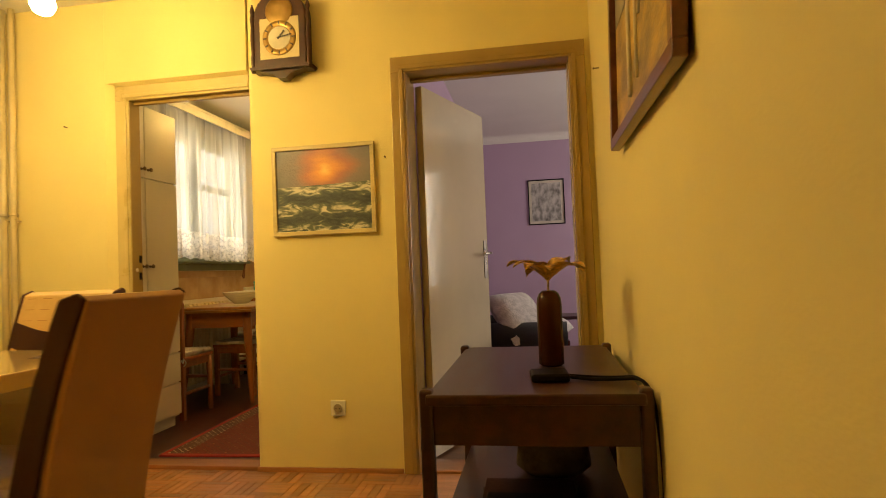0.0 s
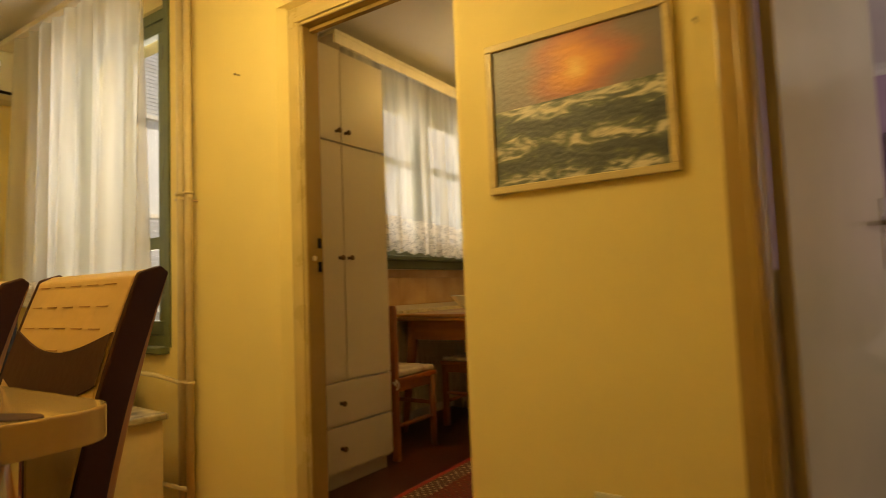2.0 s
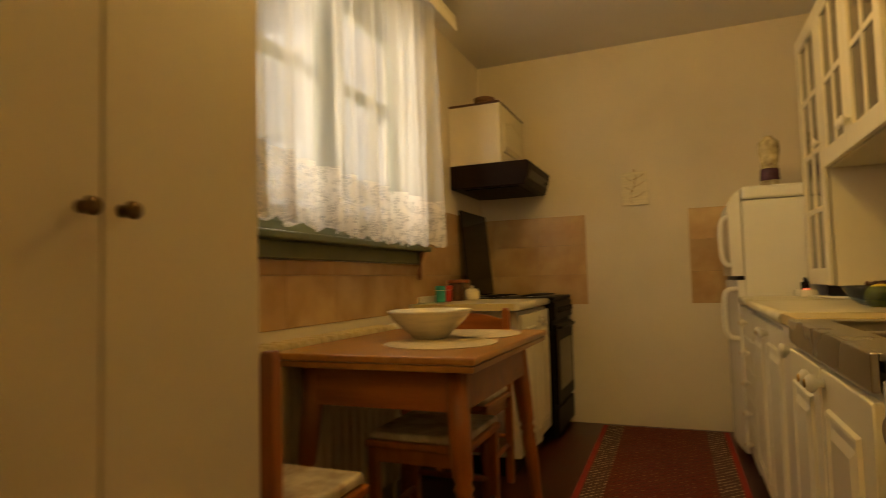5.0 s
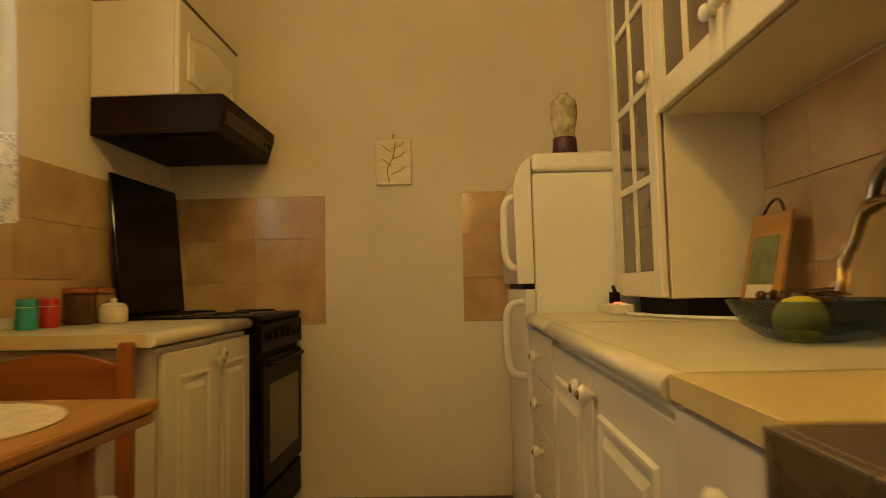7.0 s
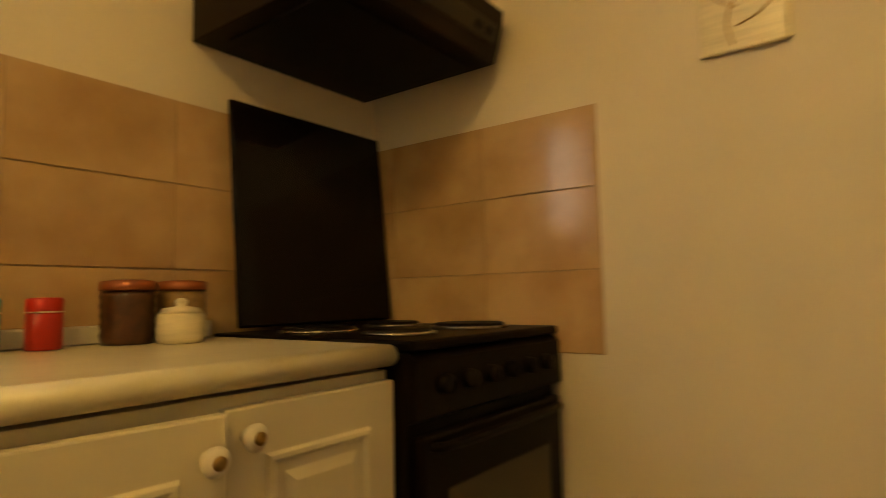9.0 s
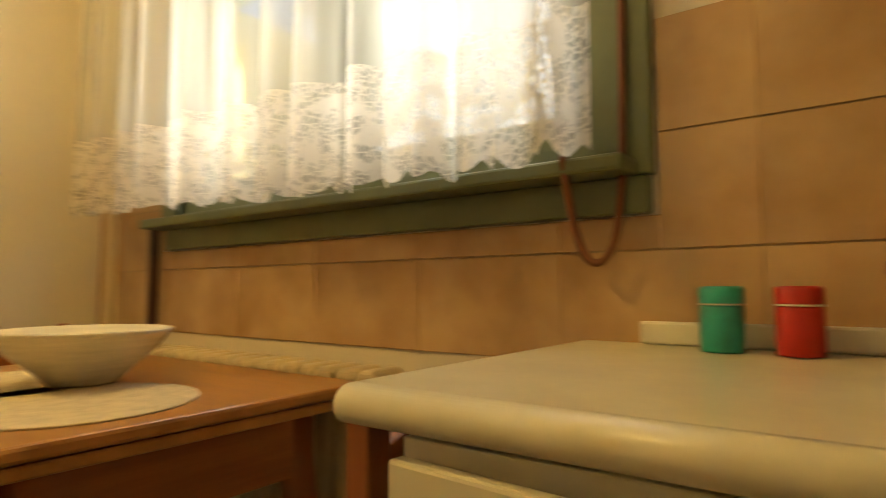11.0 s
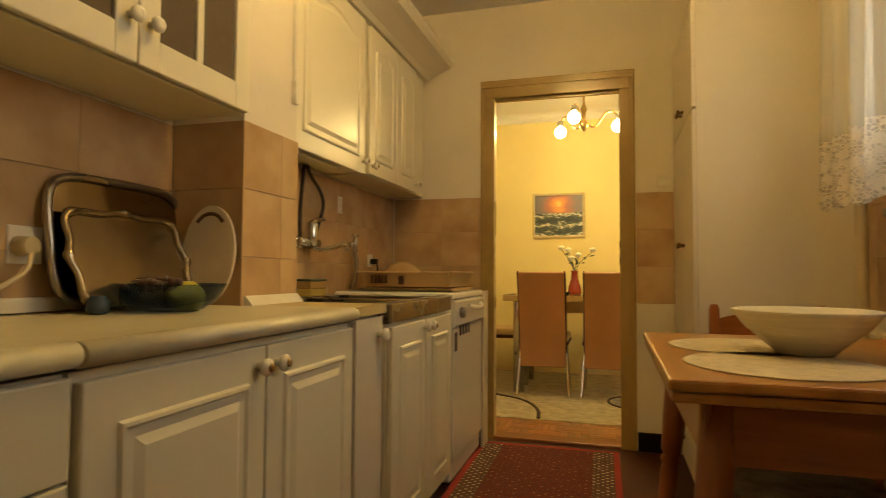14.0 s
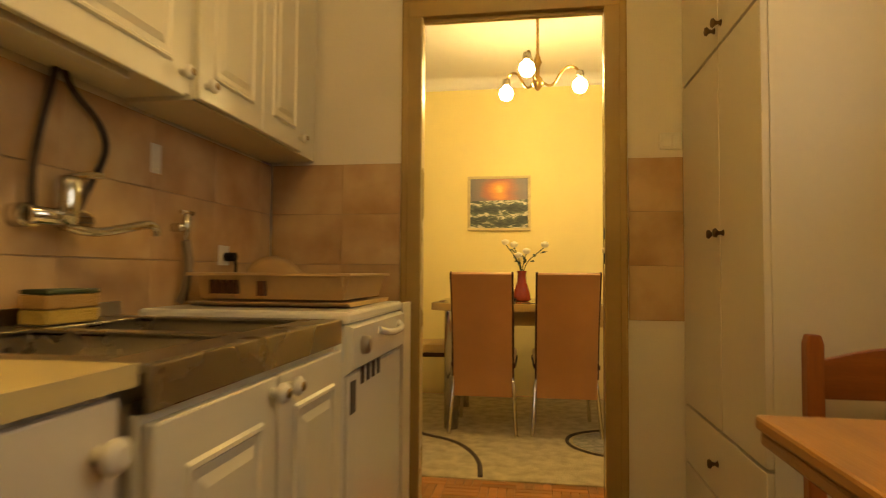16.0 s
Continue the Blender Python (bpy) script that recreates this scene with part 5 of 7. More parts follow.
SILVER = mat("tarnished_silver", (0.46, 0.37, 0.25), 0.25, 1.0, var=0.16, scale=5, bump=0.05, bscale=9)


def tray_rim(w, h, wav):
    n = 96
    pts = []
    for k in range(n):
        a = 2 * math.pi * k / n
        c, s = math.cos(a), math.sin(a)
        e = 5.0
        rr = (abs(c) ** e + abs(s) ** e) ** (-1 / e)
        g = 1 + wav * math.cos(8 * a)
        pts.append((c * rr * w / 2 * g, s * rr * h / 2 * g))
    return pts


def tray(name, m, w, h, wav, label, rim_m, field_m, rim_r=0.013):
    t = thing(name, label, "tray", m)
    pts = tray_rim(w, h, wav)
    part("field", prism([(y, z + h / 2) for y, z in pts], "x", -0.002, 0.003), field_m, t)
    bm = bmesh.new()
    n, q = len(pts), 8
    rings = []
    for k in range(n):
        y, z = pts[k]
        y2, z2 = pts[(k + 1) % n]
        y1, z1 = pts[k - 1]
        d = Vector((0, y2 - y1, z2 - z1)).normalized()
        o = d.cross(Vector((1, 0, 0)))
        bead = rim_r * (1 + (0.45 if wav and k % 12 in (0, 1) else 0))
        rings.append([bm.verts.new(Vector((-0.006, y, z + h / 2)) + bead * (math.cos(b) * o + math.sin(b) * Vector((1, 0, 0)))) for b in (2 * math.pi * j / q for j in range(q))])
    for k in range(n):
        a, b = rings[k], rings[(k + 1) % n]
        for j in range(q):
            bm.faces.new((a[j], a[(j + 1) % q], b[(j + 1) % q], b[j])).smooth = True
    part("rim", bm, rim_m, t, "beaded rim" if wav else "")
    return t


tray("serving_tray", Matrix.Translation((0.140, 2.210, 0.872)) @ pose(0, 0, 0, 0, 9), 0.45, 0.325, 0.0, "chrome-rimmed tray leaning on the tiles behind a silver tray", STEEL, MIRRORM, 0.011)
tray("silver_tray", Matrix.Translation((0.068, 2.236, 0.871)) @ pose(0, 0, 0, 0, 20), 0.375, 0.248, 0.035, "tarnished silver tray with wavy beaded rim against another tray", SILVER, SILVER, 0.0085)
n = 32
ov = [(0.092 * math.cos(2 * math.pi * k / n), 0.148 + 0.148 * math.sin(2 * math.pi * k / n)) for k in range(n)]
cb = thing("cutting_board", "oval white plastic cutting board leaning against the pillar", "cutting board", Matrix.Translation((0.041, 2.046, 0.86)) @ pose(0, 0, 0, 6, 0, 0))
part("board", prism(ov, "y", -0.010, 0.0, 0.002), mat("worn_white_plastic", (0.68, 0.57, 0.43), 0.45, var=0.06, scale=9), cb)
part("grip_slot", tube([(-0.045, 0.001, 0.245), (-0.02, 0.001, 0.27), (0.02, 0.001, 0.27), (0.045, 0.001, 0.245)], 0.006), DARKTEA, cb, "curved grip slot")
bb = thing("fruit_bowl", "clear blue glass bowl holding a pear and dried pods", "bowl", pose(-0.045, 2.278, 0.8585))
part("shell", lathe([(0.05, 0.0), (0.080, 0.006), (0.112, 0.028), (0.130, 0.060), (0.134, 0.068), (0.130, 0.067), (0.106, 0.030), (0.04, 0.010)], 40), glass("blue_bowl_glass", (0.45, 0.54, 0.68), 0.03), bb)
solo("pear", moved(lathe([(0.012, -0.05), (0.035, -0.035), (0.045, -0.01), (0.038, 0.02), (0.018, 0.05), (0.006, 0.06)], 18), Matrix.Translation((-0.078, 2.262, 0.893)) @ pose(0, 0, 0, 80, 0, 172) @ Matrix.Scale(0.95, 4)), PEAR, "ripe yellow-green pear lying in the glass bowl", "pear")
rnd = random.Random(11)
for k in range(20):
    solo("nut", moved(lathe([(0.003, -0.013), (0.009, -0.006), (0.010, 0), (0.007, 0.008), (0.002, 0.013)], 10), pose(-0.030 + rnd.uniform(-0.055, 0.05), 2.322 + rnd.uniform(-0.05, 0.055), 0.8585 + 0.052 + rnd.uniform(0, 0.022), rnd.uniform(0, 180), rnd.uniform(0, 180))),
         DARKTEA, "dark brown dried pod lying in the blue bowl", "pod", "pods in the bowl")
for k in range(7):
    a = rnd.uniform(0, 6.28)
    c = Vector((-0.03 + rnd.uniform(-0.03, 0.03), 2.32 + rnd.uniform(-0.04, 0.04), 0.925 + rnd.uniform(0, 0.012)))
    d = Vector((0.045 * math.cos(a), 0.045 * math.sin(a), rnd.uniform(-0.006, 0.012)))
    solo("twig", tube([c - d, c + Vector((0, 0, 0.006)), c + d], 0.0022, 6, 2), DARKTEA, "thin dry brown twig among the pods", "twig", "twigs in the bowl")
solo("small_cup", lathe([(0.016, 0), (0.024, 0.005), (0.026, 0.03), (0.018, 0.036), (0.018, 0.042), (0.01, 0.042)], 20, (0.022, 2.425, 0.8585)), BLUEG, "tiny blue glazed pot on the worktop", "pot")
sk2 = thing("power_socket", "white wall socket with a round cream plug", "socket")
part("plate", box(0.19, 2.425, 0.972, 0.2, 2.51, 1.06, 0.004), WPLAST, sk2)
part("plug", merge(rod((0.19, 2.482, 1.013), (0.15, 2.482, 1.013), 0.024, 0.02), tube([(0.155, 2.482, 0.998), (0.14, 2.50, 0.95), (0.15, 2.60, 0.90), (0.16, 2.66, 0.865)], 0.006)), RADI, sk2, "cream plug and cable")
pf = thing("standing_picture", "framed green landscape board with a rope hanger leaning by the hutch", "picture", Matrix.Translation((0.09, 2.74, 0.861)) @ pose(0, 0, 0, 0, 12))
part("board", box(-0.006, -0.09, 0, 0.006, 0.09, 0.27, 0.004), TABLEW, pf)
part("photo", box(-0.0085, -0.06, 0.09, -0.0062, 0.06, 0.21), mat("green_photo", (0.17, 0.20, 0.10), 0.4, col2=(0.05, 0.07, 0.03), scale=18), pf)
part("caption", box(-0.0085, -0.06, 0.055, -0.0062, 0.06, 0.088), PAPER, pf)
part("rope", tube([(0, -0.05, 0.268), (0, -0.02, 0.305), (0, 0.02, 0.305), (0, 0.05, 0.268)], 0.004), DARKTEA, pf)
ps = thing("power_strip", "white power strip with a cable and a lit red switch", "power strip")
part("case", box(-0.16, 3.13, 0.861, -0.09, 3.30, 0.893, 0.004), WPLAST, ps)
part("plug", merge(rod((-0.12, 3.25, 0.893), (-0.12, 3.25, 0.93), 0.018), tube([(-0.12, 3.25, 0.93), (-0.12, 3.27, 0.955), (-0.10, 3.31, 0.93)], 0.005)), BLACKP, ps)
part("switch", box(-0.135, 3.185, 0.893, -0.115, 3.205, 0.899), REDLED, ps)
part("cable", tube([(-0.12, 3.13, 0.872), (-0.13, 3.05, 0.866), (-0.06, 2.9, 0.866), (0.0, 2.8, 0.866), (0.12, 2.7, 0.866)], 0.005), WPLAST, ps)

# lamps
cl = thing("ceiling_lamp", "round frosted glass kitchen ceiling lamp, switched on", "ceiling lamp", pose(-0.85, 1.95, H))
part("base", lathe([(0.06, -0.03), (0.07, -0.01), (0.07, 0.0)], 24), BRASS, cl)
part("globe", lathe([(0.02, -0.20), (0.06, -0.185), (0.095, -0.14), (0.10, -0.10), (0.08, -0.05), (0.055, -0.03)], 28), GLOBE, cl)

CHX, CHY = -0.90, -1.12
ch = thing("chandelier", "brass chandelier with curved arms and lit round bulbs", "chandelier", pose(CHX, CHY, 0))
part("canopy", lathe([(0.02, H - 0.05), (0.05, H - 0.03), (0.055, H)], 24), BRASS, ch)
part("chain", merge(*(moved(lathe([(0.008, 0), (0.010, 0.012), (0.008, 0.024)], 8), pose(0, 0, 2.30 + 0.0245 * k)) for k in range(8))), BRASS, ch)
part("body", lathe([(0.006, 2.06), (0.02, 2.075), (0.035, 2.10), (0.03, 2.13), (0.012, 2.15), (0.014, 2.20), (0.026, 2.23), (0.012, 2.27), (0.006, 2.31)], 24), BRASS, ch)
for k in range(3):
    a = radians(120 * k + 77)
    c, s = math.cos(a), math.sin(a)
    arm = part("arm", tube([(0.02 * c, 0.02 * s, 2.12), (0.09 * c, 0.09 * s, 2.08), (0.16 * c, 0.16 * s, 2.21), (0.23 * c, 0.23 * s, 2.225), (0.265 * c, 0.265 * s, 2.185)], 0.008), BRASS, ch)
    part("bulb_holder", lathe([(0.018, 2.15), (0.026, 2.165), (0.022, 2.195)], 14, (0.265 * c, 0.265 * s, 0)), STEEL, arm)
    part("bulb", lathe([(0.010, 2.060), (0.032, 2.072), (0.045, 2.10), (0.038, 2.13), (0.017, 2.15)], 20, (0.265 * c, 0.265 * s, 0)), BULBG, arm, "lit round bulb")

# ---------------------------------------------------------------- dining room


def painting(name, label, m, w, h, frame_m, paint, fw=0.022, depth=0.02, inner=None):
    """A framed picture; local x across, z up, front towards -y, centre at the origin."""
    p = thing(name, label, "picture", m)
    o = w / 2, h / 2
    part("frame", merge(box(-o[0], -depth, o[1] - fw, o[0], 0, o[1], 0.003), box(-o[0], -depth, -o[1], o[0], 0, -o[1] + fw, 0.003),
                        box(-o[0], -depth, -o[1] + fw, -o[0] + fw, 0, o[1] - fw, 0.003), box(o[0] - fw, -depth, -o[1] + fw, o[0], 0, o[1] - fw, 0.003)), frame_m, p)
    if inner:
        part("mount", box(-o[0] + fw, -0.006, -o[1] + fw, o[0] - fw, -0.001, o[1] - fw), PAPER, p, "pale paper mount")
        part("canvas", box(-o[0] + fw + inner, -0.009, -o[1] + fw + inner, o[0] - fw - inner, -0.0065, o[1] - fw - inner), paint, p)
    else:
        part("canvas", box(-o[0] + fw, -0.010, -o[1] + fw, o[0] - fw, -0.004, o[1] - fw), paint, p)
    return p


def sea_paint(name, w, h, sun_x, seed, rocks=0.0):
    """Oil paint of a sunset over breakers: sky ramp, a soft sun, banded waves with foam crests."""
    m = mat(name, (0.5, 0.5, 0.5), 0.35, bump=0.25, bscale=90)
    nt = m.node_tree
    b = nt.nodes["Principled BSDF"]
    N, L = nt.nodes.new, nt.links.new
    tc = N("ShaderNodeTexCoord")
    sep = N("ShaderNodeSeparateXYZ")
    L(tc.outputs["Object"], sep.inputs[0])

    def m2(op, a, b_=None, c=None):
        n = N("ShaderNodeMath")
        n.operation = op
        for k, v in enumerate((a, b_, c)):
            if v is None:
                continue
            if isinstance(v, (int, float)):
                n.inputs[k].default_value = v
            else:
                L(v, n.inputs[k])
        return n.outputs[0]

    def ramp(fac, stops):
        r = N("ShaderNodeValToRGB")
        e = r.color_ramp.elements
        while len(e) < len(stops):
            e.new(0.5)
        for el, (pos, col) in zip(e, stops):
            el.position, el.color = pos, (*col, 1)
        L(fac, r.inputs["Fac"])
        return r.outputs["Color"]

    def mix(fac, a, c):
        n = N("ShaderNodeMix")
        n.data_type = "RGBA"
        L(fac, n.inputs["Factor"])
        L(a, n.inputs["A"])
        L(c, n.inputs["B"])
        return n.outputs["Result"]

    def noise_at(scale, sx, sz, detail=6, dist=0.0):
        mp = N("ShaderNodeMapping")
        mp.inputs["Scale"].default_value = (sx, 1, sz)
        mp.inputs["Location"].default_value = (seed, seed * 0.7, 0)
        L(tc.outputs["Object"], mp.inputs["Vector"])
        n = N("ShaderNodeTexNoise")
        n.inputs["Scale"].default_value, n.inputs["Detail"].default_value, n.inputs["Distortion"].default_value = scale, detail, dist
        L(mp.outputs["Vector"], n.inputs["Vector"])
        return n.outputs["Fac"]
    u, v = m2("DIVIDE", sep.outputs["X"], w), m2("MULTIPLY_ADD", sep.outputs["Z"], 1 / h, 0.5)
    # sky
    dx, dz = m2("SUBTRACT", u, sun_x), m2("MULTIPLY", m2("SUBTRACT", v, 0.76), 0.85)
    r = m2("SQRT", m2("ADD", m2("MULTIPLY", dx, dx), m2("MULTIPLY", dz, dz)))
    r = m2("ADD", r, m2("MULTIPLY", m2("SUBTRACT", noise_at(5, 1, 3), 0.5), 0.28))
    skyc = ramp(r, ((0.0, (0.95, 0.66, 0.22)), (0.08, (0.78, 0.33, 0.10)), (0.20, (0.45, 0.17, 0.12)), (0.34, (0.22, 0.17, 0.18)), (0.6, (0.15, 0.16, 0.19))))
    # sea: bands that tilt and curl
    bend = m2("MULTIPLY", m2("SUBTRACT", noise_at(3.2, 2.0, 2.4, 4), 0.5), 0.26)
    vv = m2("ADD", v, bend)
    wave = m2("SINE", m2("MULTIPLY_ADD", vv, 25.0, 1.2))
    foam = m2("MULTIPLY_ADD", wave, 0.135, m2("MULTIPLY", noise_at(9, 1.3, 3.4, 9, 1.6), 0.95))
    seac = ramp(foam, ((0.22, (0.032, 0.042, 0.052)), (0.42, (0.065, 0.085, 0.088)), (0.52, (0.11, 0.135, 0.105)), (0.59, (0.32, 0.32, 0.27)), (0.68, (0.66, 0.62, 0.52))))
    hor = m2("ADD", v, m2("MULTIPLY", u, -0.03))
    up = m2("GREATER_THAN", hor, 0.56)
    L(mix(up, seac, skyc), b.inputs["Base Color"])
    return m


PALEF = wood("pale_frame_wood", (0.62, 0.50, 0.27), (0.52, 0.40, 0.20), 0.4, axis=0)
painting("seascape_painting", "oil painting of breakers at sunset in a pale wooden frame", pose(-0.026, -0.003, 1.43), 0.548, 0.462, PALEF, sea_paint("sunset_oil_paint", 0.50, 0.42, 0.02, 3.1))
painting("seascape_painting", "small oil painting of a rocky shore at sunset, pale frame", Matrix.Translation((-0.60, -2.328, 1.53)) @ pose(0, 0, 0, 0, 0, 180), 0.505, 0.44, PALEF, sea_paint("shore_oil_paint", 0.47, 0.40, 0.02, 8.4))
VALLEY = mat("landscape_oil_paint", (0.60, 0.39, 0.11), 0.4, col2=(0.15, 0.11, 0.08), scale=5, bump=0.4, bscale=70, stretch=(1, 1.2, 2.2), fine=0.3)
wp = painting("landscape_painting", "large autumn landscape painting in a reddish brown frame", Matrix.Translation((1.328, -1.33, 1.72)) @ pose(0, 0, 0, 0, 0, -90) @ pose(0, 0, 0, -1.5), 0.88, 0.72, wood("red_brown_frame", (0.17, 0.045, 0.02), (0.09, 0.02, 0.01), 0.3, axis=0), VALLEY, 0.035, 0.03)
part("birch_trunk", merge(rod((-0.12, -0.012, -0.27), (-0.16, -0.012, 0.30), 0.010, 0.005), rod((-0.02, -0.012, -0.25), (-0.05, -0.012, 0.30), 0.006, 0.004), rod((0.02, -0.012, -0.10), (0.05, -0.012, 0.30), 0.005, 0.003)), PAPER, wp, "painted birch trunks")
part("sky_patch", box(-0.39, -0.0125, 0.02, -0.20, -0.0105, 0.31), mat("painted_dusk_sky", (0.17, 0.19, 0.23), 0.4, col2=(0.36, 0.30, 0.18), scale=3), wp)

# wall clock
ck = thing("wall_clock", "dark carved wooden wall clock with an arched top and cream dial", "clock", pose(-0.205, -0.002, 2.06))
n = 16
arch = [(-0.14, 0.0), (0.14, 0.0), (0.14, 0.26)] + [(0.14 * math.cos(math.pi * k / n), 0.26 + 0.13 * math.sin(math.pi * k / n)) for k in range(1, n)] + [(-0.14, 0.26)]
part("case", prism(arch, "y", -0.085, 0, 0.006), DARKW, ck)
part("face_plate", box(-0.105, -0.0885, 0.04, 0.105, -0.086, 0.25, 0.0005), mat("dial_plate", (0.62, 0.52, 0.30), 0.35, var=0.06, scale=12), ck, "cream brass dial plate")
part("arch_relief", moved(lathe([(0.075, 0), (0.07, 0.004), (0.03, 0.006)], 28), pose(0, -0.086, 0.285, 90)), BRASS, ck)
part("chapter_ring", moved(lathe([(0.090, 0), (0.088, 0.003), (0.064, 0.003), (0.062, 0.0005)], 40), pose(0, -0.0886, 0.145, 90)), BRASS, ck, "brass chapter ring")
part("dial", moved(lathe([(0.060, 0), (0.058, 0.002)], 36), pose(0, -0.0886, 0.145, 90)), PAPER, ck)
for k in range(12):
    a = radians(30 * k)
    part("hour_mark", moved(box(-0.0035, -0.0935, 0.068, 0.0035, -0.0915, 0.085), Matrix.Translation((0, 0, 0.145)) @ pose(0, 0, 0, 0, 30 * k)), INK, ck)
part("hand_hour", moved(box(-0.004, -0.0955, -0.01, 0.004, -0.094, 0.045), Matrix.Translation((0, 0, 0.145)) @ pose(0, 0, 0, 0, 40)), INK, ck)
part("hand_minute", moved(box(-0.003, -0.0975, -0.01, 0.003, -0.096, 0.068), Matrix.Translation((0, 0, 0.145)) @ pose(0, 0, 0, 0, 80)), INK, ck)
for s in (-1, 1):
    part("column", lathe([(0.010, -0.02), (0.014, -0.005), (0.010, 0.01), (0.013, 0.06), (0.009, 0.075), (0.013, 0.15), (0.009, 0.22), (0.013, 0.26), (0.008, 0.285), (0.013, 0.30), (0.004, 0.335)], 14, (s * 0.15, -0.075, 0)), DARKW, ck)
part("crest", prism([(-0.155, -0.012), (0.155, -0.012), (0.165, 0.004), (-0.165, 0.004)], "y", -0.095, 0), DARKW, ck)
part("bottom_carving", prism([(-0.12, -0.013), (0.12, -0.013), (0.05, -0.03), (0.02, -0.055), (-0.02, -0.055), (-0.05, -0.03)], "y", -0.07, -0.01), DARKW, ck)
skt = thing("power_socket", "white round wall socket low on the yellow wall", "socket", pose(0.012, -0.001, 0.32))
part("plate", box(-0.04, -0.012, -0.04, 0.04, 0, 0.04, 0.006), WPLAST, skt)
# the well's recess shade is put into a darker tan
part("well", moved(lathe([(0.022, 0), (0.021, 0.002), (0.018, 0.0005)], 24), pose(0, -0.0125, 0, 90)), mat("shaded_socket_well", (0.30, 0.24, 0.15), 0.5), skt)
for x in (-0.009, 0.009):
    part("pin_hole", moved(lathe([(0.003, 0), (0.003, 0.001)], 10), pose(x, -0.0145, 0, 90)), BLACKP, skt)
part("rim", moved(merge(*(rod((0.024 * math.cos(0.4 * k), 0.024 * math.sin(0.4 * k), 0.001), (0.024 * math.cos(0.4 * k + 0.42), 0.024 * math.sin(0.4 * k + 0.42), 0.001), 0.0022, n=6) for k in range(16))), pose(0, -0.012, 0, 90)), WPLAST, skt)

# console table by the right wall
cs = thing("console_table", "dark walnut console table with corner posts and a lower shelf", "table")
x0, x1, y0, y1, z = 0.70, 1.315, -1.30, -0.36, 0.66
part("top", box(x0 + 0.02, y0 + 0.0, z - 0.03, x1 - 0.02, y1, z, 0.006), DARKW, cs)
for ya in (y0 + 0.025, y1 - 0.045):
    part("apron", box(x0 + 0.03, ya, z - 0.14, x1 - 0.03, ya + 0.02, z - 0.03), DARKW, cs)
for xa in (x0, x1 - 0.036):
    part("side_rail", box(xa + 0.004, y0 + 0.02, z - 0.13, xa + 0.032, y1 - 0.02, z - 0.035, 0.004), DARKW, cs)
    for ya in (y0 + 0.01, y1 - 0.055):
        part("leg", box(xa, ya, -0.012, xa + 0.036, ya + 0.045, z + 0.012, 0.010, 3), DARKW, cs)
part("shelf", box(x0 + 0.03, y0 + 0.03, 0.24, x1 - 0.03, y1 - 0.03, 0.262, 0.003), DARKW, cs)
bt = thing("bottle_vase", "straight dark red-brown glass vase standing on the console", "vase", pose(1.068, -0.84, 0.66))
part("body", lathe([(0.034, 0), (0.042, 0.006), (0.042, 0.205), (0.040, 0.225), (0.033, 0.242), (0.024, 0.250), (0.018, 0.252)], 28), mat("brown_glass", (0.050, 0.010, 0.005), 0.22, var=0.1, spec=0.25), bt)
fl = thing("artificial_poinsettia", "gold glitter artificial poinsettia standing in the bottle", "artificial flower", pose(1.068, -0.84, 0.905))
part("stem", rod((0, 0, -0.08), (0, 0, 0.045), 0.004), GOLD, fl)
rnd = random.Random(4)
for k in range(9):
    ln_, wd, up = rnd.uniform(0.11, 0.165), rnd.uniform(0.034, 0.046), rnd.uniform(0.02, 0.09)
    bm = bmesh.new()
    n = 7
    rows = []
    for j in range(n + 1):
        t = j / n
        hw = wd * math.sin(math.pi * min(1, t * 0.94 + 0.06)) ** 0.8 + 0.0006
        zz = up * t + 0.045 * math.sin(t * 2.2) - 0.06 * t * t
        rows.append([bm.verts.new((t * ln_, -hw, zz + 0.006)), bm.verts.new((t * ln_, 0, zz)), bm.verts.new((t * ln_, hw, zz + 0.006)), bm.verts.new((t * ln_, 0, zz - 0.0015))])
    for a, b in zip(rows, rows[1:]):
        for q in range(4):
            bm.faces.new((a[q], a[(q + 1) % 4], b[(q + 1) % 4], b[q])).smooth = True
    bm.faces.new(rows[0]); bm.faces.new(rows[-1])
    part("petal", moved(bm, Matrix.Translation((0, 0, 0.04)) @ pose(0, 0, 0, 0, 0, 40 * k + rnd.uniform(-9, 9))), GOLD, fl)
part("bud", lathe([(0.004, 0.04), (0.012, 0.048), (0.013, 0.056), (0.005, 0.064)], 12), GOLD, fl)
rt = thing("tv_box", "small black media box with cables on the console", "media box", pose(1.055, -1.10, 0.66, 0, 0, 4))
part("case", box(-0.055, -0.055, 0.002, 0.055, 0.055, 0.026, 0.008, 3), BLACKP, rt)
part("cable", tube([(0.055, -0.02, 0.012), (0.12, -0.04, 0.006), (0.19, -0.06, 0.01), (0.25, -0.10, 0.02), (0.262, -0.16, -0.05), (0.268, -0.18, -0.25), (0.262, -0.16, -0.40), (0.25, -0.10, -0.48)], 0.005), BLACKP, rt, "black cable hanging down")
part("cable", tube([(0.055, 0.01, 0.012), (0.13, 0.0, 0.006), (0.20, -0.02, 0.008), (0.252, -0.05, 0.015), (0.27, -0.1, -0.05), (0.27, 0.0, -0.3)], 0.004), BLACKP, rt, "black cable hanging down")
mat("patterned_cloth_cover", (0.22, 0.16, 0.10), 0.5, var=0.2, scale=9)
mg = thing("magazine_stack", "stack of dark-covered magazines on the lower shelf", "magazines", pose(0.98, -1.02, 0.262))
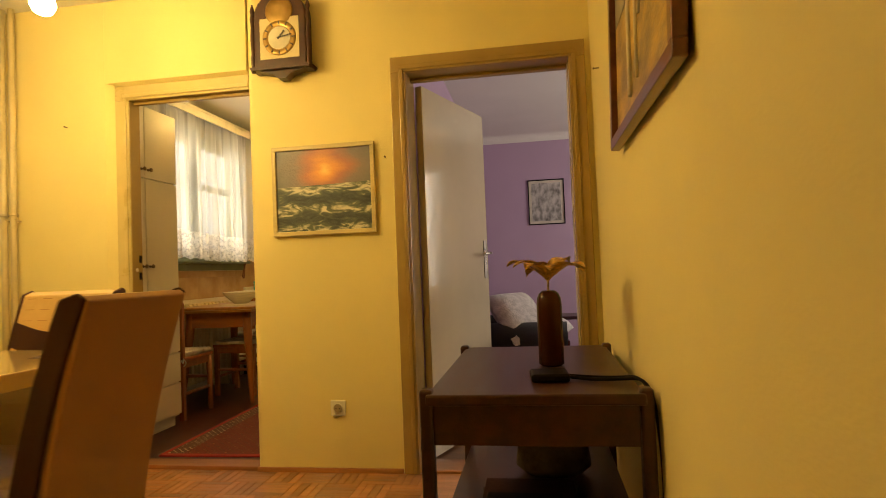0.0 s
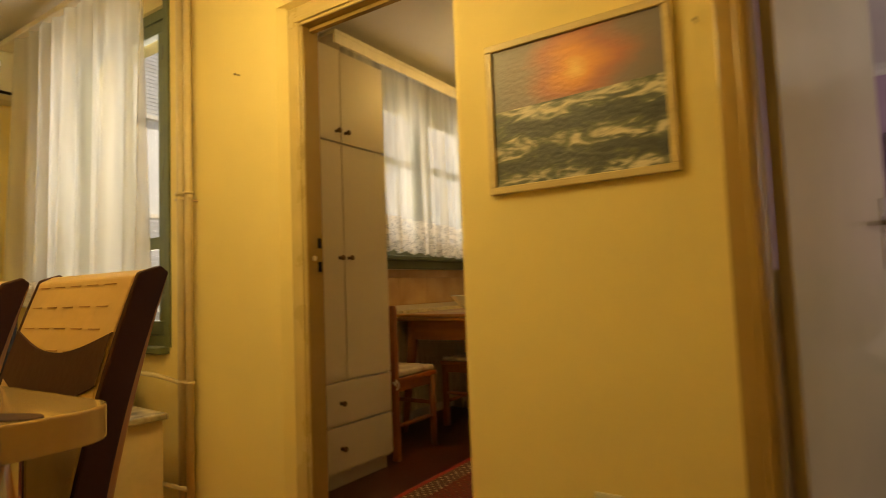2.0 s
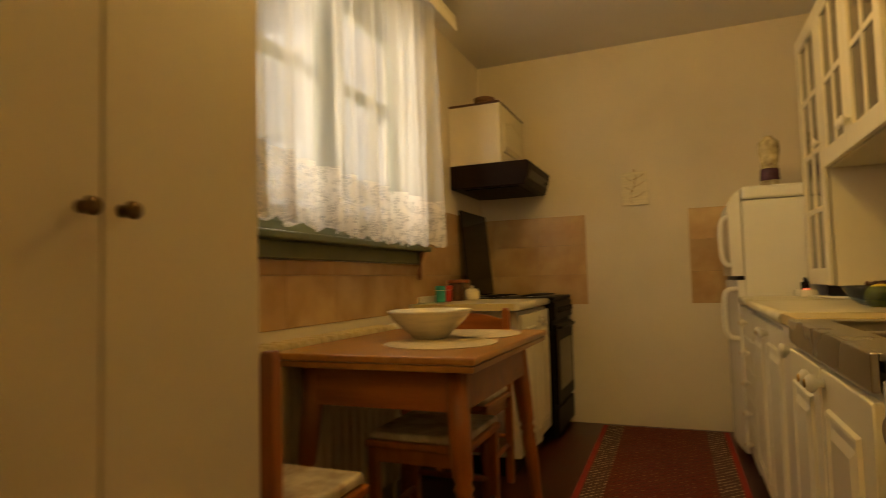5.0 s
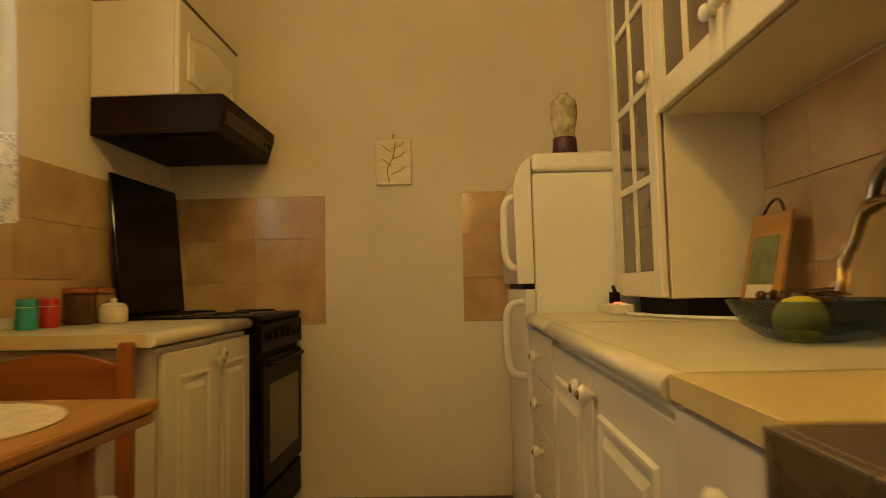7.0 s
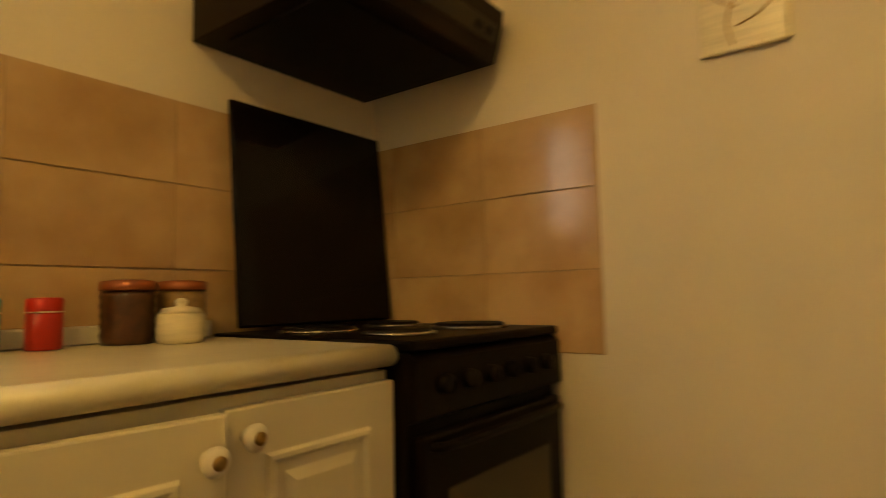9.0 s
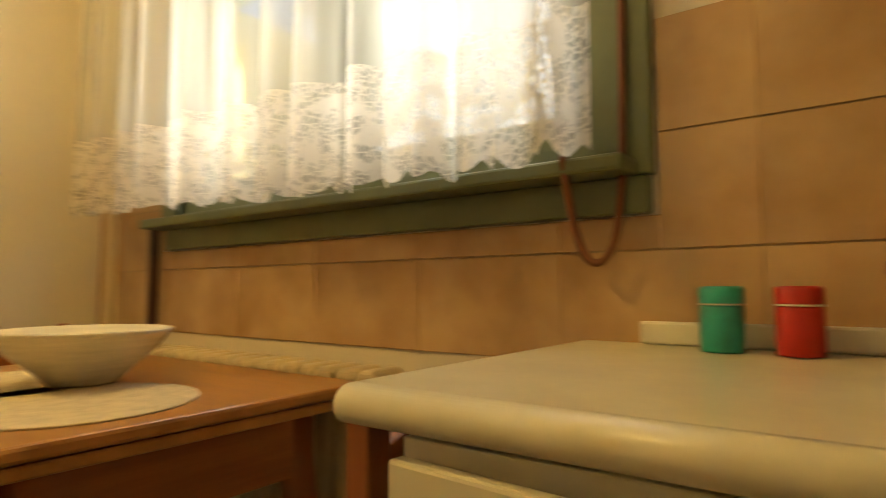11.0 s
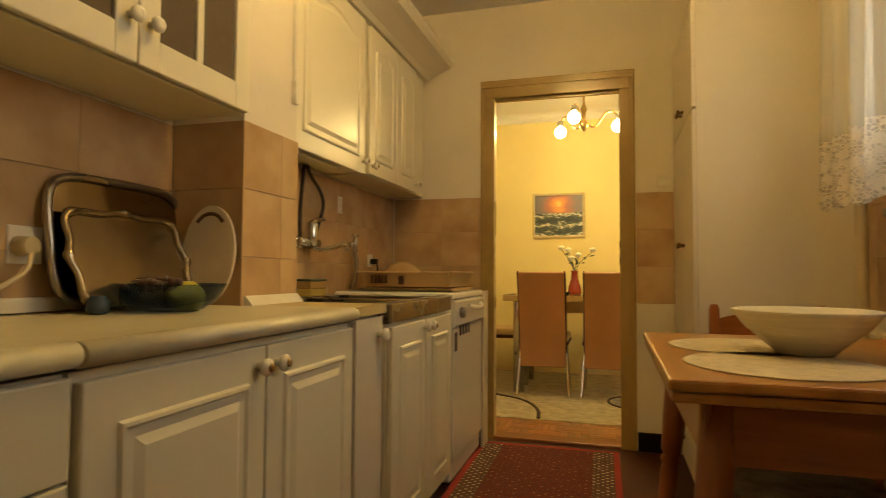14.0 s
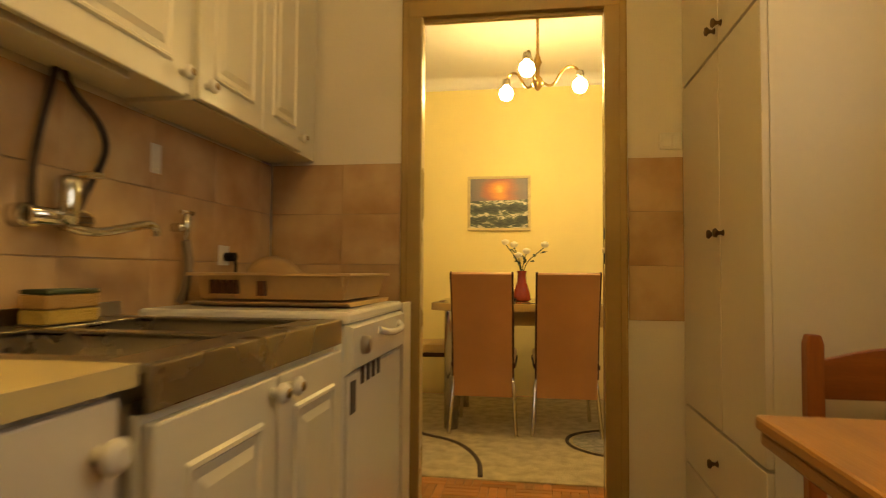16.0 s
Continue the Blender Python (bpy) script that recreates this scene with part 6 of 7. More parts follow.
for k in range(4):
    part("magazine", moved(box(-0.14, -0.10, 0.012 * k, 0.14, 0.10, 0.011 + 0.012 * k, 0.002), pose(0, 0, 0, 0, 0, 8 * math.sin(k * 2.1))), BROWNL if k % 2 else bpy.data.materials["patterned_cloth_cover"], mg)
solo("cloth_bag", moved(lathe([(0.08, 0), (0.11, 0.03), (0.10, 0.12), (0.05, 0.18), (0.02, 0.20)], 22), Matrix.Translation((1.06, -0.72, 0.262)) @ Matrix.Diagonal((1.2, 0.8, 1, 1))), mat("patterned_cloth", (0.17, 0.12, 0.07), 0.9, col2=(0.05, 0.03, 0.018), scale=16, bump=0.5, bscale=60), "patterned cloth bag on the lower shelf", "bag")
kb = thing("mini_piano_keys", "small black device with pale keys on the lower shelf", "device", pose(0.97, -1.16, 0.31))
part("case", box(-0.11, -0.04, 0.0, 0.11, 0.04, 0.03, 0.004), BLACKP, kb)
for k in range(12):
    part("key", box(-0.10 + 0.0168 * k, -0.041, 0.006, -0.088 + 0.0168 * k, -0.0385, 0.026), WPLAST, kb)

# dining table and chairs
dt = thing("dining_table", "cream glossy dining table with brown inlay and chrome legs", "table")
tx0, tx1, ty0, ty1, tz = -1.60, -0.25, -2.0, -1.15, 0.785
n = 8
r = 0.07
corner = []
for cx_, cy_, a0 in ((tx1 - r, ty1 - r, 0), (tx0 + r, ty1 - r, 90), (tx0 + r, ty0 + r, 180), (tx1 - r, ty0 + r, 270)):
    corner += [(cx_ + r * math.cos(radians(a0 + 90 * k / n)), cy_ + r * math.sin(radians(a0 + 90 * k / n))) for k in range(n + 1)]
GLOSSC = mat("cream_gloss_lacquer", (0.55, 0.38, 0.17), 0.12, var=0.03, scale=4, coat=0.6)
part("top", prism(corner, "z", tz - 0.045, tz, 0.003), GLOSSC, dt)
for x, y, a in ((-0.30, -1.27, 20), (-0.42, -1.32, 60), (-0.29, -1.42, 80), (-0.85, -1.27, 10), (-1.3, -1.3, 30)):
    petal = prism([(0.05 * math.cos(2 * math.pi * k / 20), 0.022 * math.sin(2 * math.pi * k / 20)) for k in range(20)], "z", tz + 0.0005, tz + 0.0015)
    part("inlay", moved(petal, pose(x, y, 0, 0, 0, a)), BROWNL, dt, "dark brown petal inlay")
part("apron", merge(box(tx0 + 0.10, ty1 - 0.16, tz - 0.14, tx1 - 0.10, ty1 - 0.14, tz - 0.046), box(tx0 + 0.10, ty0 + 0.14, tz - 0.14, tx1 - 0.10, ty0 + 0.16, tz - 0.046)), GLOSSC, dt)
for x in (tx0 + 0.14, tx1 - 0.12):
    for y in (ty0 + 0.12, ty1 - 0.12):
        part("leg", lathe([(0.045, 0.0), (0.045, 0.72), (0.05, 0.735)], 24, (x, y, 0.006)), CHROME, dt, "chrome tube leg")


def dining_chair(m):
    """High-backed padded chair on chrome legs; it faces -y locally, its back at +y."""
    c = thing("dining_chair", "high-backed tan and cream leatherette dining chair with chrome legs", "chair", m, "chairs round the dining table")
    n = 12

    def back_slab(x0, x1, t0, t1, lo=0.34, hi=0.955):
        prof = []
        for k in range(n + 1):
            u = k / n
            zz = lo + (hi - lo) * u
            prof.append((0.155 + 0.10 * u * u + 0.04 * u + t1, zz))
        top = prof[-1]
        prof.append((top[0] - 0.015, hi + 0.012))
        for k in range(n, -1, -1):
            u = k / n
            zz = lo + (hi - lo) * u
            prof.append((0.155 + 0.10 * u * u + 0.04 * u + t0, zz))
        return prism(prof, "x", x0, x1, 0.004)
    part("backrest", back_slab(-0.175, 0.175, 0.006, 0.022, lo=0.225), TAN, c, "tan leatherette back")
    part("side_edge", back_slab(-0.185, -0.172, -0.034, 0.018, hi=0.960), BROWNL, c, "dark brown side")
    part("side_edge", back_slab(0.172, 0.185, -0.034, 0.018, hi=0.960), BROWNL, c, "dark brown side")
    f = part("front_pad", back_slab(-0.172, 0.172, -0.036, 0.005), CREAML, c, "quilted cream front")
    bm = bmesh.new()
    rows = []
    for k in range(17):
        u = k / 16
        x = -0.171 + 0.342 * u
        sag = 0.055 * math.sin(math.pi * u)
        cols = []
        for zz in (0.865 - sag * 0.65, 0.785 - sag * 0.75):
            v = (zz - 0.34) / 0.615
            cols.append(bm.verts.new((x, 0.155 + 0.10 * v * v + 0.04 * v - 0.0395, zz)))
        for zz in (0.785 - sag * 0.75, 0.865 - sag * 0.65):
            v = (zz - 0.34) / 0.615
            cols.append(bm.verts.new((x, 0.155 + 0.10 * v * v + 0.04 * v - 0.034, zz)))
        rows.append(cols)
    for a, b in zip(rows, rows[1:]):
        for q in range(4):
            bm.faces.new((a[q], a[(q + 1) % 4], b[(q + 1) % 4], b[q]))
    part("wave_band", bm, BROWNL, f, "dark brown wave band")
    st_bm = merge(*(box(-0.15 + 0.06 * i, 0.155 + 0.10 * v * v + 0.04 * v - 0.0375, 0.34 + 0.615 * v, -0.115 + 0.06 * i, 0.155 + 0.10 * v * v + 0.04 * v - 0.0355, 0.3415 + 0.615 * v)
                    for i in range(5) for v in (0.80, 0.86, 0.92, 0.98)))
    tagged(part("stitch", st_bm, TAN, f), "rows of fine stitching", kind="stuff")
    part("seat", box(-0.19, -0.24, 0.41, 0.19, 0.17, 0.475, 0.025, 4), CREAML, c)
    part("seat_edge", box(-0.195, -0.235, 0.395, 0.195, 0.165, 0.425, 0.008), BROWNL, c)
    for s in (-1, 1):
        part("front_leg", tube([(s * 0.16, -0.18, 0.40), (s * 0.165, -0.20, 0.2), (s * 0.18, -0.225, 0.002)], 0.012), CHROME, c, "chrome leg")
        part("rear_leg", tube([(s * 0.16, 0.06, 0.40), (s * 0.175, 0.13, 0.33), (s * 0.185, 0.155, 0.2), (s * 0.20, 0.19, 0.002)], 0.012), CHROME, c, "chrome leg")
    return c


RZ = 0.008
c1 = dining_chair(pose(-0.578, -1.315, RZ))
copy_thing(c1, pose(-1.065, -1.335, RZ, 0, 0, 2))
copy_thing(c1, pose(-0.140, -1.710, RZ, 0, 0, -86))
va = thing("flower_vase", "dark red ceramic vase standing on the dining table", "vase", pose(-0.80, -1.52, tz + 0.001))
part("body", lathe([(0.045, 0), (0.06, 0.01), (0.052, 0.06), (0.03, 0.13), (0.027, 0.18), (0.034, 0.20), (0.03, 0.20), (0.022, 0.17)], 28), REDCER, va)
bq = thing("artificial_roses", "white artificial roses with dark leaves in the red vase", "artificial flower", pose(-0.80, -1.52, tz + 0.16))
rnd = random.Random(21)
for dx, dy, dz in ((-0.15, 0.02, 0.20), (-0.03, -0.03, 0.16), (0.05, 0.03, 0.20), (0.11, -0.02, 0.22), (0.02, 0.06, 0.13)):
    stem = part("stem", tube([(0, 0, 0), (dx * 0.2, dy * 0.3, dz * 0.5), (dx * 0.7, dy, dz * 0.8), (dx, dy, dz)], 0.003), LEAF, bq)
    part("rose", lathe([(0.006, -0.008), (0.02, 0.0), (0.026, 0.014), (0.022, 0.028), (0.012, 0.024), (0.008, 0.034)], 12, (dx, dy, dz)), ROSE, stem, "white rose head")
    for q in range(3):
        t = 0.35 + 0.22 * q
        bm = bmesh.new()
        vs = [bm.verts.new(p) for p in ((0, 0, 0), (0.022, 0.013, 0.006), (0.05, 0, 0.0), (0.022, -0.013, 0.006), (0.022, 0, -0.003))]
        for a, b, d_ in ((0, 1, 4), (1, 2, 4), (2, 3, 4), (3, 0, 4)):
            bm.faces.new((vs[a], vs[b], vs[d_]))
        bm.faces.new((vs[0], vs[1], vs[2], vs[3]))
        part("leaf", moved(bm, Matrix.Translation((dx * t, dy * t, dz * (0.3 + 0.6 * t))) @ pose(0, 0, 0, rnd.uniform(-40, 40), rnd.uniform(-50, 20), rnd.uniform(0, 360))), LEAF, stem)
solo("ashtray", lathe([(0.04, 0), (0.05, 0.02), (0.045, 0.022), (0.03, 0.006)], 22, (-0.72, -1.40, tz + 0.001)), BLACKP, "small dark dish beside the vase", "dish")

# pipes, stool, radiator, armchair, air conditioner by the window
for k, x in enumerate((-1.872, -1.812)):
    p = thing("heating_pipe", "cream painted vertical heating pipe in the corner", "pipe", None, "heating pipes")
    part("pipe", rod((x, -0.045, -0.012), (x, -0.045, H), 0.0165), RADI, p)
    for z in (0.55, 1.385):
        part("collar", lathe([(0.02, 0), (0.024, 0.006), (0.02, 0.014)], 16, (x, -0.045, z)), RADI, p)
    part("clip", merge(rod((x - 0.03, -0.05, 1.37), (x + 0.03, -0.05, 1.37), 0.007), rod((x, -0.045, 1.36), (x, 0.0, 1.36), 0.006)), RADI, p)
radiator(pose(-2.82, -0.13, 0), 10, 0.53, "cream cast iron radiator under the dining room window")
solo("radiator_pipe", merge(tube([(-2.22, -0.13, 0.60), (-2.12, -0.13, 0.60), (-2.0, -0.08, 0.585), (-1.872, -0.045, 0.55)], 0.011)), RADI, "cream pipe from the radiator to the riser", "pipe")
solo("radiator_pipe", merge(tube([(-2.21, -0.13, 0.145), (-2.1, -0.10, 0.12), (-1.812, -0.045, 0.10)], 0.011)), RADI, "cream return pipe near the floor", "pipe")
sx = thing("step_stool", "small cream stool with painted grey leaf shapes", "stool", pose(-1.985, -0.25, 0, 0, 0, -5) @ Matrix.Diagonal((1, 1, 1.05, 1)))
STOOLM = mat("painted_stool_cream", (0.62, 0.53, 0.34), 0.45, col2=(0.05, 0.05, 0.045), scale=11, bump=0.1, bscale=40)
part("seat", box(-0.185, -0.11, 0.405, 0.185, 0.11, 0.43, 0.006), STOOLM, sx)
for s in (-1, 1):
    part("side_panel", merge(prism([(-0.10, -0.012), (-0.05, -0.012), (-0.035, 0.05), (0.035, 0.05), (0.05, -0.012), (0.10, -0.012), (0.10, 0.405), (-0.10, 0.405)], "x", s * 0.145 - 0.009, s * 0.145 + 0.009)), RADI, sx)
part("brace", box(-0.135, -0.09, 0.22, 0.135, -0.075, 0.30, 0.003), RADI, sx)


def armchair(m, label, cushions=0):
    a = thing("armchair", label, "armchair", m)
    part("base", box(-0.40, -0.38, 0.10, 0.40, 0.40, 0.34, 0.03, 3), GREYF, a)
    part("seat_cushion", box(-0.27, -0.40, 0.34, 0.27, 0.24, 0.47, 0.045, 4), GREYF, a)
    part("backrest", moved(box(-0.33, 0, 0.0, 0.33, 0.17, 0.62, 0.06, 4), Matrix.Translation((0, 0.22, 0.36)) @ pose(0, 0, 0, -9)), GREYF, a)
    for s in (-1, 1):
        part("arm", merge(box(s * 0.345 - 0.075, -0.40, 0.14, s * 0.345 + 0.075, 0.36, 0.53, 0.03, 3), rod((s * 0.35, -0.41, 0.535), (s * 0.35, 0.34, 0.535), 0.085, n=20)), GREYF, a)
        part("arm_front", box(s * 0.345 - 0.06, -0.425, 0.12, s * 0.345 + 0.06, -0.405, 0.50, 0.008), mat("mahogany", (0.085, 0.016, 0.010), 0.25, coat=0.4), a, "dark red wooden arm front")
        for y in (-0.33, 0.33):
            part("foot", lathe([(0.02, 0), (0.028, 0.05), (0.025, 0.10)], 12, (s * 0.33, y, 0)), DARKW, a)
    return a


a1 = armchair(pose(-2.89, -0.66, 0, 0, 0, 68), "charcoal upholstered armchair with dark red wooden arm fronts")
solo("plastic_bag", moved(lathe([(0.08, 0), (0.13, 0.04), (0.11, 0.12), (0.04, 0.19)], 18), Matrix.Translation((-2.86, -0.68, 0.475)) @ Matrix.Diagonal((1.1, 0.8, 1, 1))), mat("black_bag_film", (0.012, 0.011, 0.012), 0.2, bump=1.0, bscale=25), "crumpled black plastic bag on the armchair", "bag")
ac = thing("air_conditioner", "white wall air conditioner showing 24 on its display", "air conditioner", pose(0, 0.05, 0.042))
prof = [(-3.70, 2.13), (-3.55, 2.13), (-3.49, 2.16), (-3.475, 2.22), (-3.475, 2.38), (-3.49, 2.42), (-3.70, 2.42)]
part("case", prism(prof, "y", -0.93, -0.10, 0.006), FRIDGE, ac)
part("louvre", box(-3.515, -0.90, 2.138, -3.48, -0.16, 2.158, 0.003), BLACKP, ac, "dark air outlet")
part("flap", moved(box(0, -0.90, 0, 0.06, -0.16, 0.006, 0.002), Matrix.Translation((-3.53, 0, 2.118)) @ pose(0, 0, 0, 0, -12)), FRIDGE, ac)


def writing(name, text, size, material, m, parent):
    cu = bpy.data.curves.new(name, "FONT")
    cu.body, cu.size, cu.extrude, cu.align_x, cu.align_y = text, size, 0.0008, "CENTER", "CENTER"
    cu.materials.append(material)
    ob = new(name, cu)
    ob.parent = parent
    ob.matrix_basis = m
    return ob


writing("display_digits", "24", 0.042, LED, Matrix.Translation((-3.4735, -0.25, 2.31)) @ pose(0, 0, 0, 90, 0, 90), ac)
solo("cable", tube([(-3.68, -0.22, 2.16), (-3.69, -0.35, 2.08), (-3.692, -0.7, 2.03), (-3.692, -1.2, 2.0)], 0.006), RADI, "pale cable sagging along the wall", "cable")

# bare nails left in the walls
for p, d in (((-1.505, 0, 1.867), (0, -1, 0)), ((0.305, 0, 1.574), (0, -1, 0)), ((1.33, -0.328, 1.824), (-1, 0, 0)), ((-3.7, -0.216, 1.90), (1, 0, 0))):
    e = Vector(p) + Vector(d) * 0.022
    solo("nail", merge(rod(p, e, 0.0022), rod(e, e + Vector(d) * 0.003, 0.005)), BRONZE, "small dark bent nail hammered into the plaster", "nail", "wall nails")

# ---------------------------------------------------------------- living room
SNOW = mat("ink_landscape_print", (0.55, 0.52, 0.48), 0.5, col2=(0.12, 0.11, 0.10), scale=13, stretch=(1.4, 1, 0.9))
painting("ink_landscape", "grey ink drawing of a winter path in a thin black frame", pose(1.175, 4.097, 1.74), 0.42, 0.53, BLACKP, SNOW, 0.012, 0.018, 0.03)
painting("framed_poster", "poster of a pink and dark figureless motif in a white frame", pose(1.87, 4.097, 1.57), 0.37, 0.72, WPLAST, mat("pink_poster_print", (0.55, 0.33, 0.32), 0.5, col2=(0.10, 0.07, 0.08), scale=6), 0.035, 0.02)
a2 = armchair(pose(0.80, 1.47, 0, 0, 0, 90), "charcoal upholstered armchair holding white fur cushions")


def cushion(m, s=0.36):
    bm = bmesh.new()
    bmesh.ops.create_grid(bm, x_segments=16, y_segments=16, size=0.5)
    top = bm.verts[:]
    for v in top:
        e = (1 - (2 * v.co.x) ** 4) * (1 - (2 * v.co.y) ** 4)
        v.co.z = 0.19 * max(e, 0) ** 0.6 + 0.012 * noise.noise(v.co * 22)
    geo = bmesh.ops.duplicate(bm, geom=bm.verts[:] + bm.edges[:] + bm.faces[:])["geom"]
    for v in geo:
        if isinstance(v, bmesh.types.BMVert):
            v.co.z = -v.co.z - 0.002
    bmesh.ops.remove_doubles(bm, verts=bm.verts, dist=0.004)
    for f in bm.faces:
        f.smooth = True
    bmesh.ops.recalc_face_normals(bm, faces=bm.faces)
    bmesh.ops.scale(bm, vec=(s, s, s), verts=bm.verts)
    ob = solo("cushion", bm, FLUFF, "square white long-pile fur cushion on the armchair", "cushion", "fur cushions")
    ob.matrix_basis = m
    return ob


cushion(Matrix.Translation((0.90, 1.26, 0.64)) @ pose(0, 0, 0, 0, 50, -40), 0.42)
cushion(Matrix.Translation((1.06, 1.50, 0.575)) @ pose(0, 0, 0, 0, 16, -20), 0.36)
sd = thing("side_table", "low dark side table between the armchairs", "table", pose(1.44, 2.85, 0))
part("top", box(-0.20, -0.20, 0.49, 0.20, 0.20, 0.52, 0.006), DARKW, sd)
for sx_ in (-1, 1):
    for sy_ in (-1, 1):
        part("leg", box(sx_ * 0.17 - 0.018, sy_ * 0.17 - 0.018, 0, sx_ * 0.17 + 0.018, sy_ * 0.17 + 0.018, 0.49, 0.004), DARKW, sd)
a3 = copy_thing(a2, pose(2.05, 2.62, 0, 0, 0, -80))
tagged(a3, "charcoal upholstered armchair with one white fur cushion")
cushion(Matrix.Translation((1.98, 2.60, 0.67)) @ pose(0, 0, 0, 76, 0, -80), 0.40)

# ---------------------------------------------------------------- outside
solo("ground", box(-60, -60, -3.6, 60, 60, -3.5), GROUNDM, "grey concrete courtyard ground", "ground", kind="structure")


def facade(name, m, w, h, label):
    """A plastered house front with window openings; local x across, z up, front towards -y."""
    f = thing(name, label, "building", m, kind="structure")
    part("wall", box(-w / 2, 0.0, -3.5, w / 2, 0.4, h), FACADE, f)
    part("roof", prism([(-0.35, h), (0.9, h + 0.9), (0.9, h)], "x", -w / 2 - 0.2, w / 2 + 0.2), ROOFT, f)
    for i in range(int(w / 2.4)):
        for j in range(3):
            x, z = -w / 2 + 1.3 + 2.4 * i, -2.2 + 3.0 * j
            wd = part("window", merge(box(x - 0.06, -0.03, z - 0.06, x, 0.02, z + 1.46), box(x + 0.9, -0.03, z - 0.06, x + 0.96, 0.02, z + 1.46), box(x, -0.03, z + 1.4, x + 0.9, 0.02, z + 1.46), box(x - 0.08, -0.10, z - 0.06, x + 0.98, 0.02, z)), WPLAST, f)
            part("shutter", merge(*(box(x, -0.018, z + 0.06 * k, x + 0.9, -0.004, z + 0.05 + 0.06 * k) for k in range(23))), mat("grey_shutter", (0.55, 0.55, 0.54), 0.6) if not bpy.data.materials.get("grey_shutter") else bpy.data.materials["grey_shutter"], wd)
    return f


facade("apartment_house", pose(-8.2, 1.8, 0, 0, 0, 90), 14, 6.2, "pale plastered house front across the courtyard")
facade("apartment_house", pose(-4.5, 8.6, 0, 0, 0, 0), 9, 6.2, "pale plastered house front behind the courtyard")
# Added out of view to keep direct sun off the living room window.
facade("apartment_house", pose(9.5, 2.0, 0, 0, 0, -90), 16, 9.0, "unseen pale house front added to block the sun from the living room")

# ---------------------------------------------------------------- rugs
RUN = mat("red_runner_pile", (0.30, 0.045, 0.022), 0.95, bump=0.6, bscale=160, var=0.1)


def patterned(m, base, dots, scale, size=0.2):
    """A woven all-over figure: small lozenges in a second colour."""
    nt = m.node_tree
    b = nt.nodes["Principled BSDF"]
    tc = nt.nodes.new("ShaderNodeTexCoord")
    mp = nt.nodes.new("ShaderNodeMapping")
    mp.inputs["Rotation"].default_value = (0, 0, radians(45))
    vo = nt.nodes.new("ShaderNodeTexVoronoi")
    vo.inputs["Scale"].default_value, vo.inputs["Randomness"].default_value = scale, 0.12
    nt.links.new(tc.outputs["Object"], mp.inputs["Vector"])
    nt.links.new(mp.outputs["Vector"], vo.inputs["Vector"])
    r = nt.nodes.new("ShaderNodeValToRGB")
    e = r.color_ramp.elements
    e.new(0.5)
    for el, (p, c) in zip(e, ((size, dots), (size + 0.07, tuple(x * 0.35 for x in base)), (size + 0.2, base))):
        el.position, el.color = p, (*c, 1)
    nt.links.new(vo.outputs["Distance"], r.inputs["Fac"])
    nt.links.new(r.outputs["Color"], b.inputs["Base Color"])
    return m


patterned(RUN, (0.125, 0.012, 0.005), (0.30, 0.115, 0.045), 26, 0.20)
BORDER = patterned(mat("runner_border_pile", (0.3, 0.2, 0.1), 0.95, bump=0.6, bscale=160), (0.10, 0.040, 0.022), (0.44, 0.34, 0.21), 34, 0.33)
EDGE = mat("runner_red_edge", (0.32, 0.02, 0.02), 0.95, bump=0.6, bscale=160)
ru = thing("runner_rug", "long red patterned runner with cream figured borders on the kitchen floor", "rug", pose(-0.76, 0.20, 0, 0, 0, 0.9))
RW, RL = 0.372, 3.76
part("field", box(-RW + 0.13, 0.03, 0.001, RW - 0.13, RL, 0.010), RUN, ru)
for a, b in ((-RW + 0.03, -RW + 0.13), (RW - 0.13, RW - 0.03)):
    part("border", box(a, 0.03, 0.001, b, RL, 0.0105), BORDER, ru)
for a, b in ((-RW, -RW + 0.03), (RW - 0.03, RW)):
    part("edge", box(a, 0, 0.001, b, RL, 0.010), EDGE, ru)
part("edge", box(-RW + 0.03, 0, 0.001, RW - 0.03, 0.03, 0.010), EDGE, ru)

sh = thing("shag_rug", "cream shaggy rug with dark curved lines and a grey oval", "rug")
part("rug_field", box(-2.2, -2.28, -0.011, 0.62, -0.40, 0.006, 0.006), RUGC, sh)
part("curve_line", tube([(0.05, -1.35, 0.004), (-0.20, -1.10, 0.004), (-0.45, -0.98, 0.004), (-0.60, -0.70, 0.004), (-0.63, -0.42, 0.004)], 0.013), RUGD, sh, "dark brown curved line")
part("curve_line", tube([(-1.55, -0.80, 0.004), (-1.25, -0.82, 0.004), (-1.06, -1.00, 0.004), (-1.08, -1.25, 0.004), (-1.35, -1.40, 0.004)], 0.012), RUGD, sh, "dark brown curved line")
part("grey_oval", prism([(-1.40 + 0.30 * math.cos(2 * math.pi * k / 28), -1.10 + 0.24 * math.sin(2 * math.pi * k / 28)) for k in range(28)], "z", 0.0, 0.009), RUGG, sh, "grey oval")

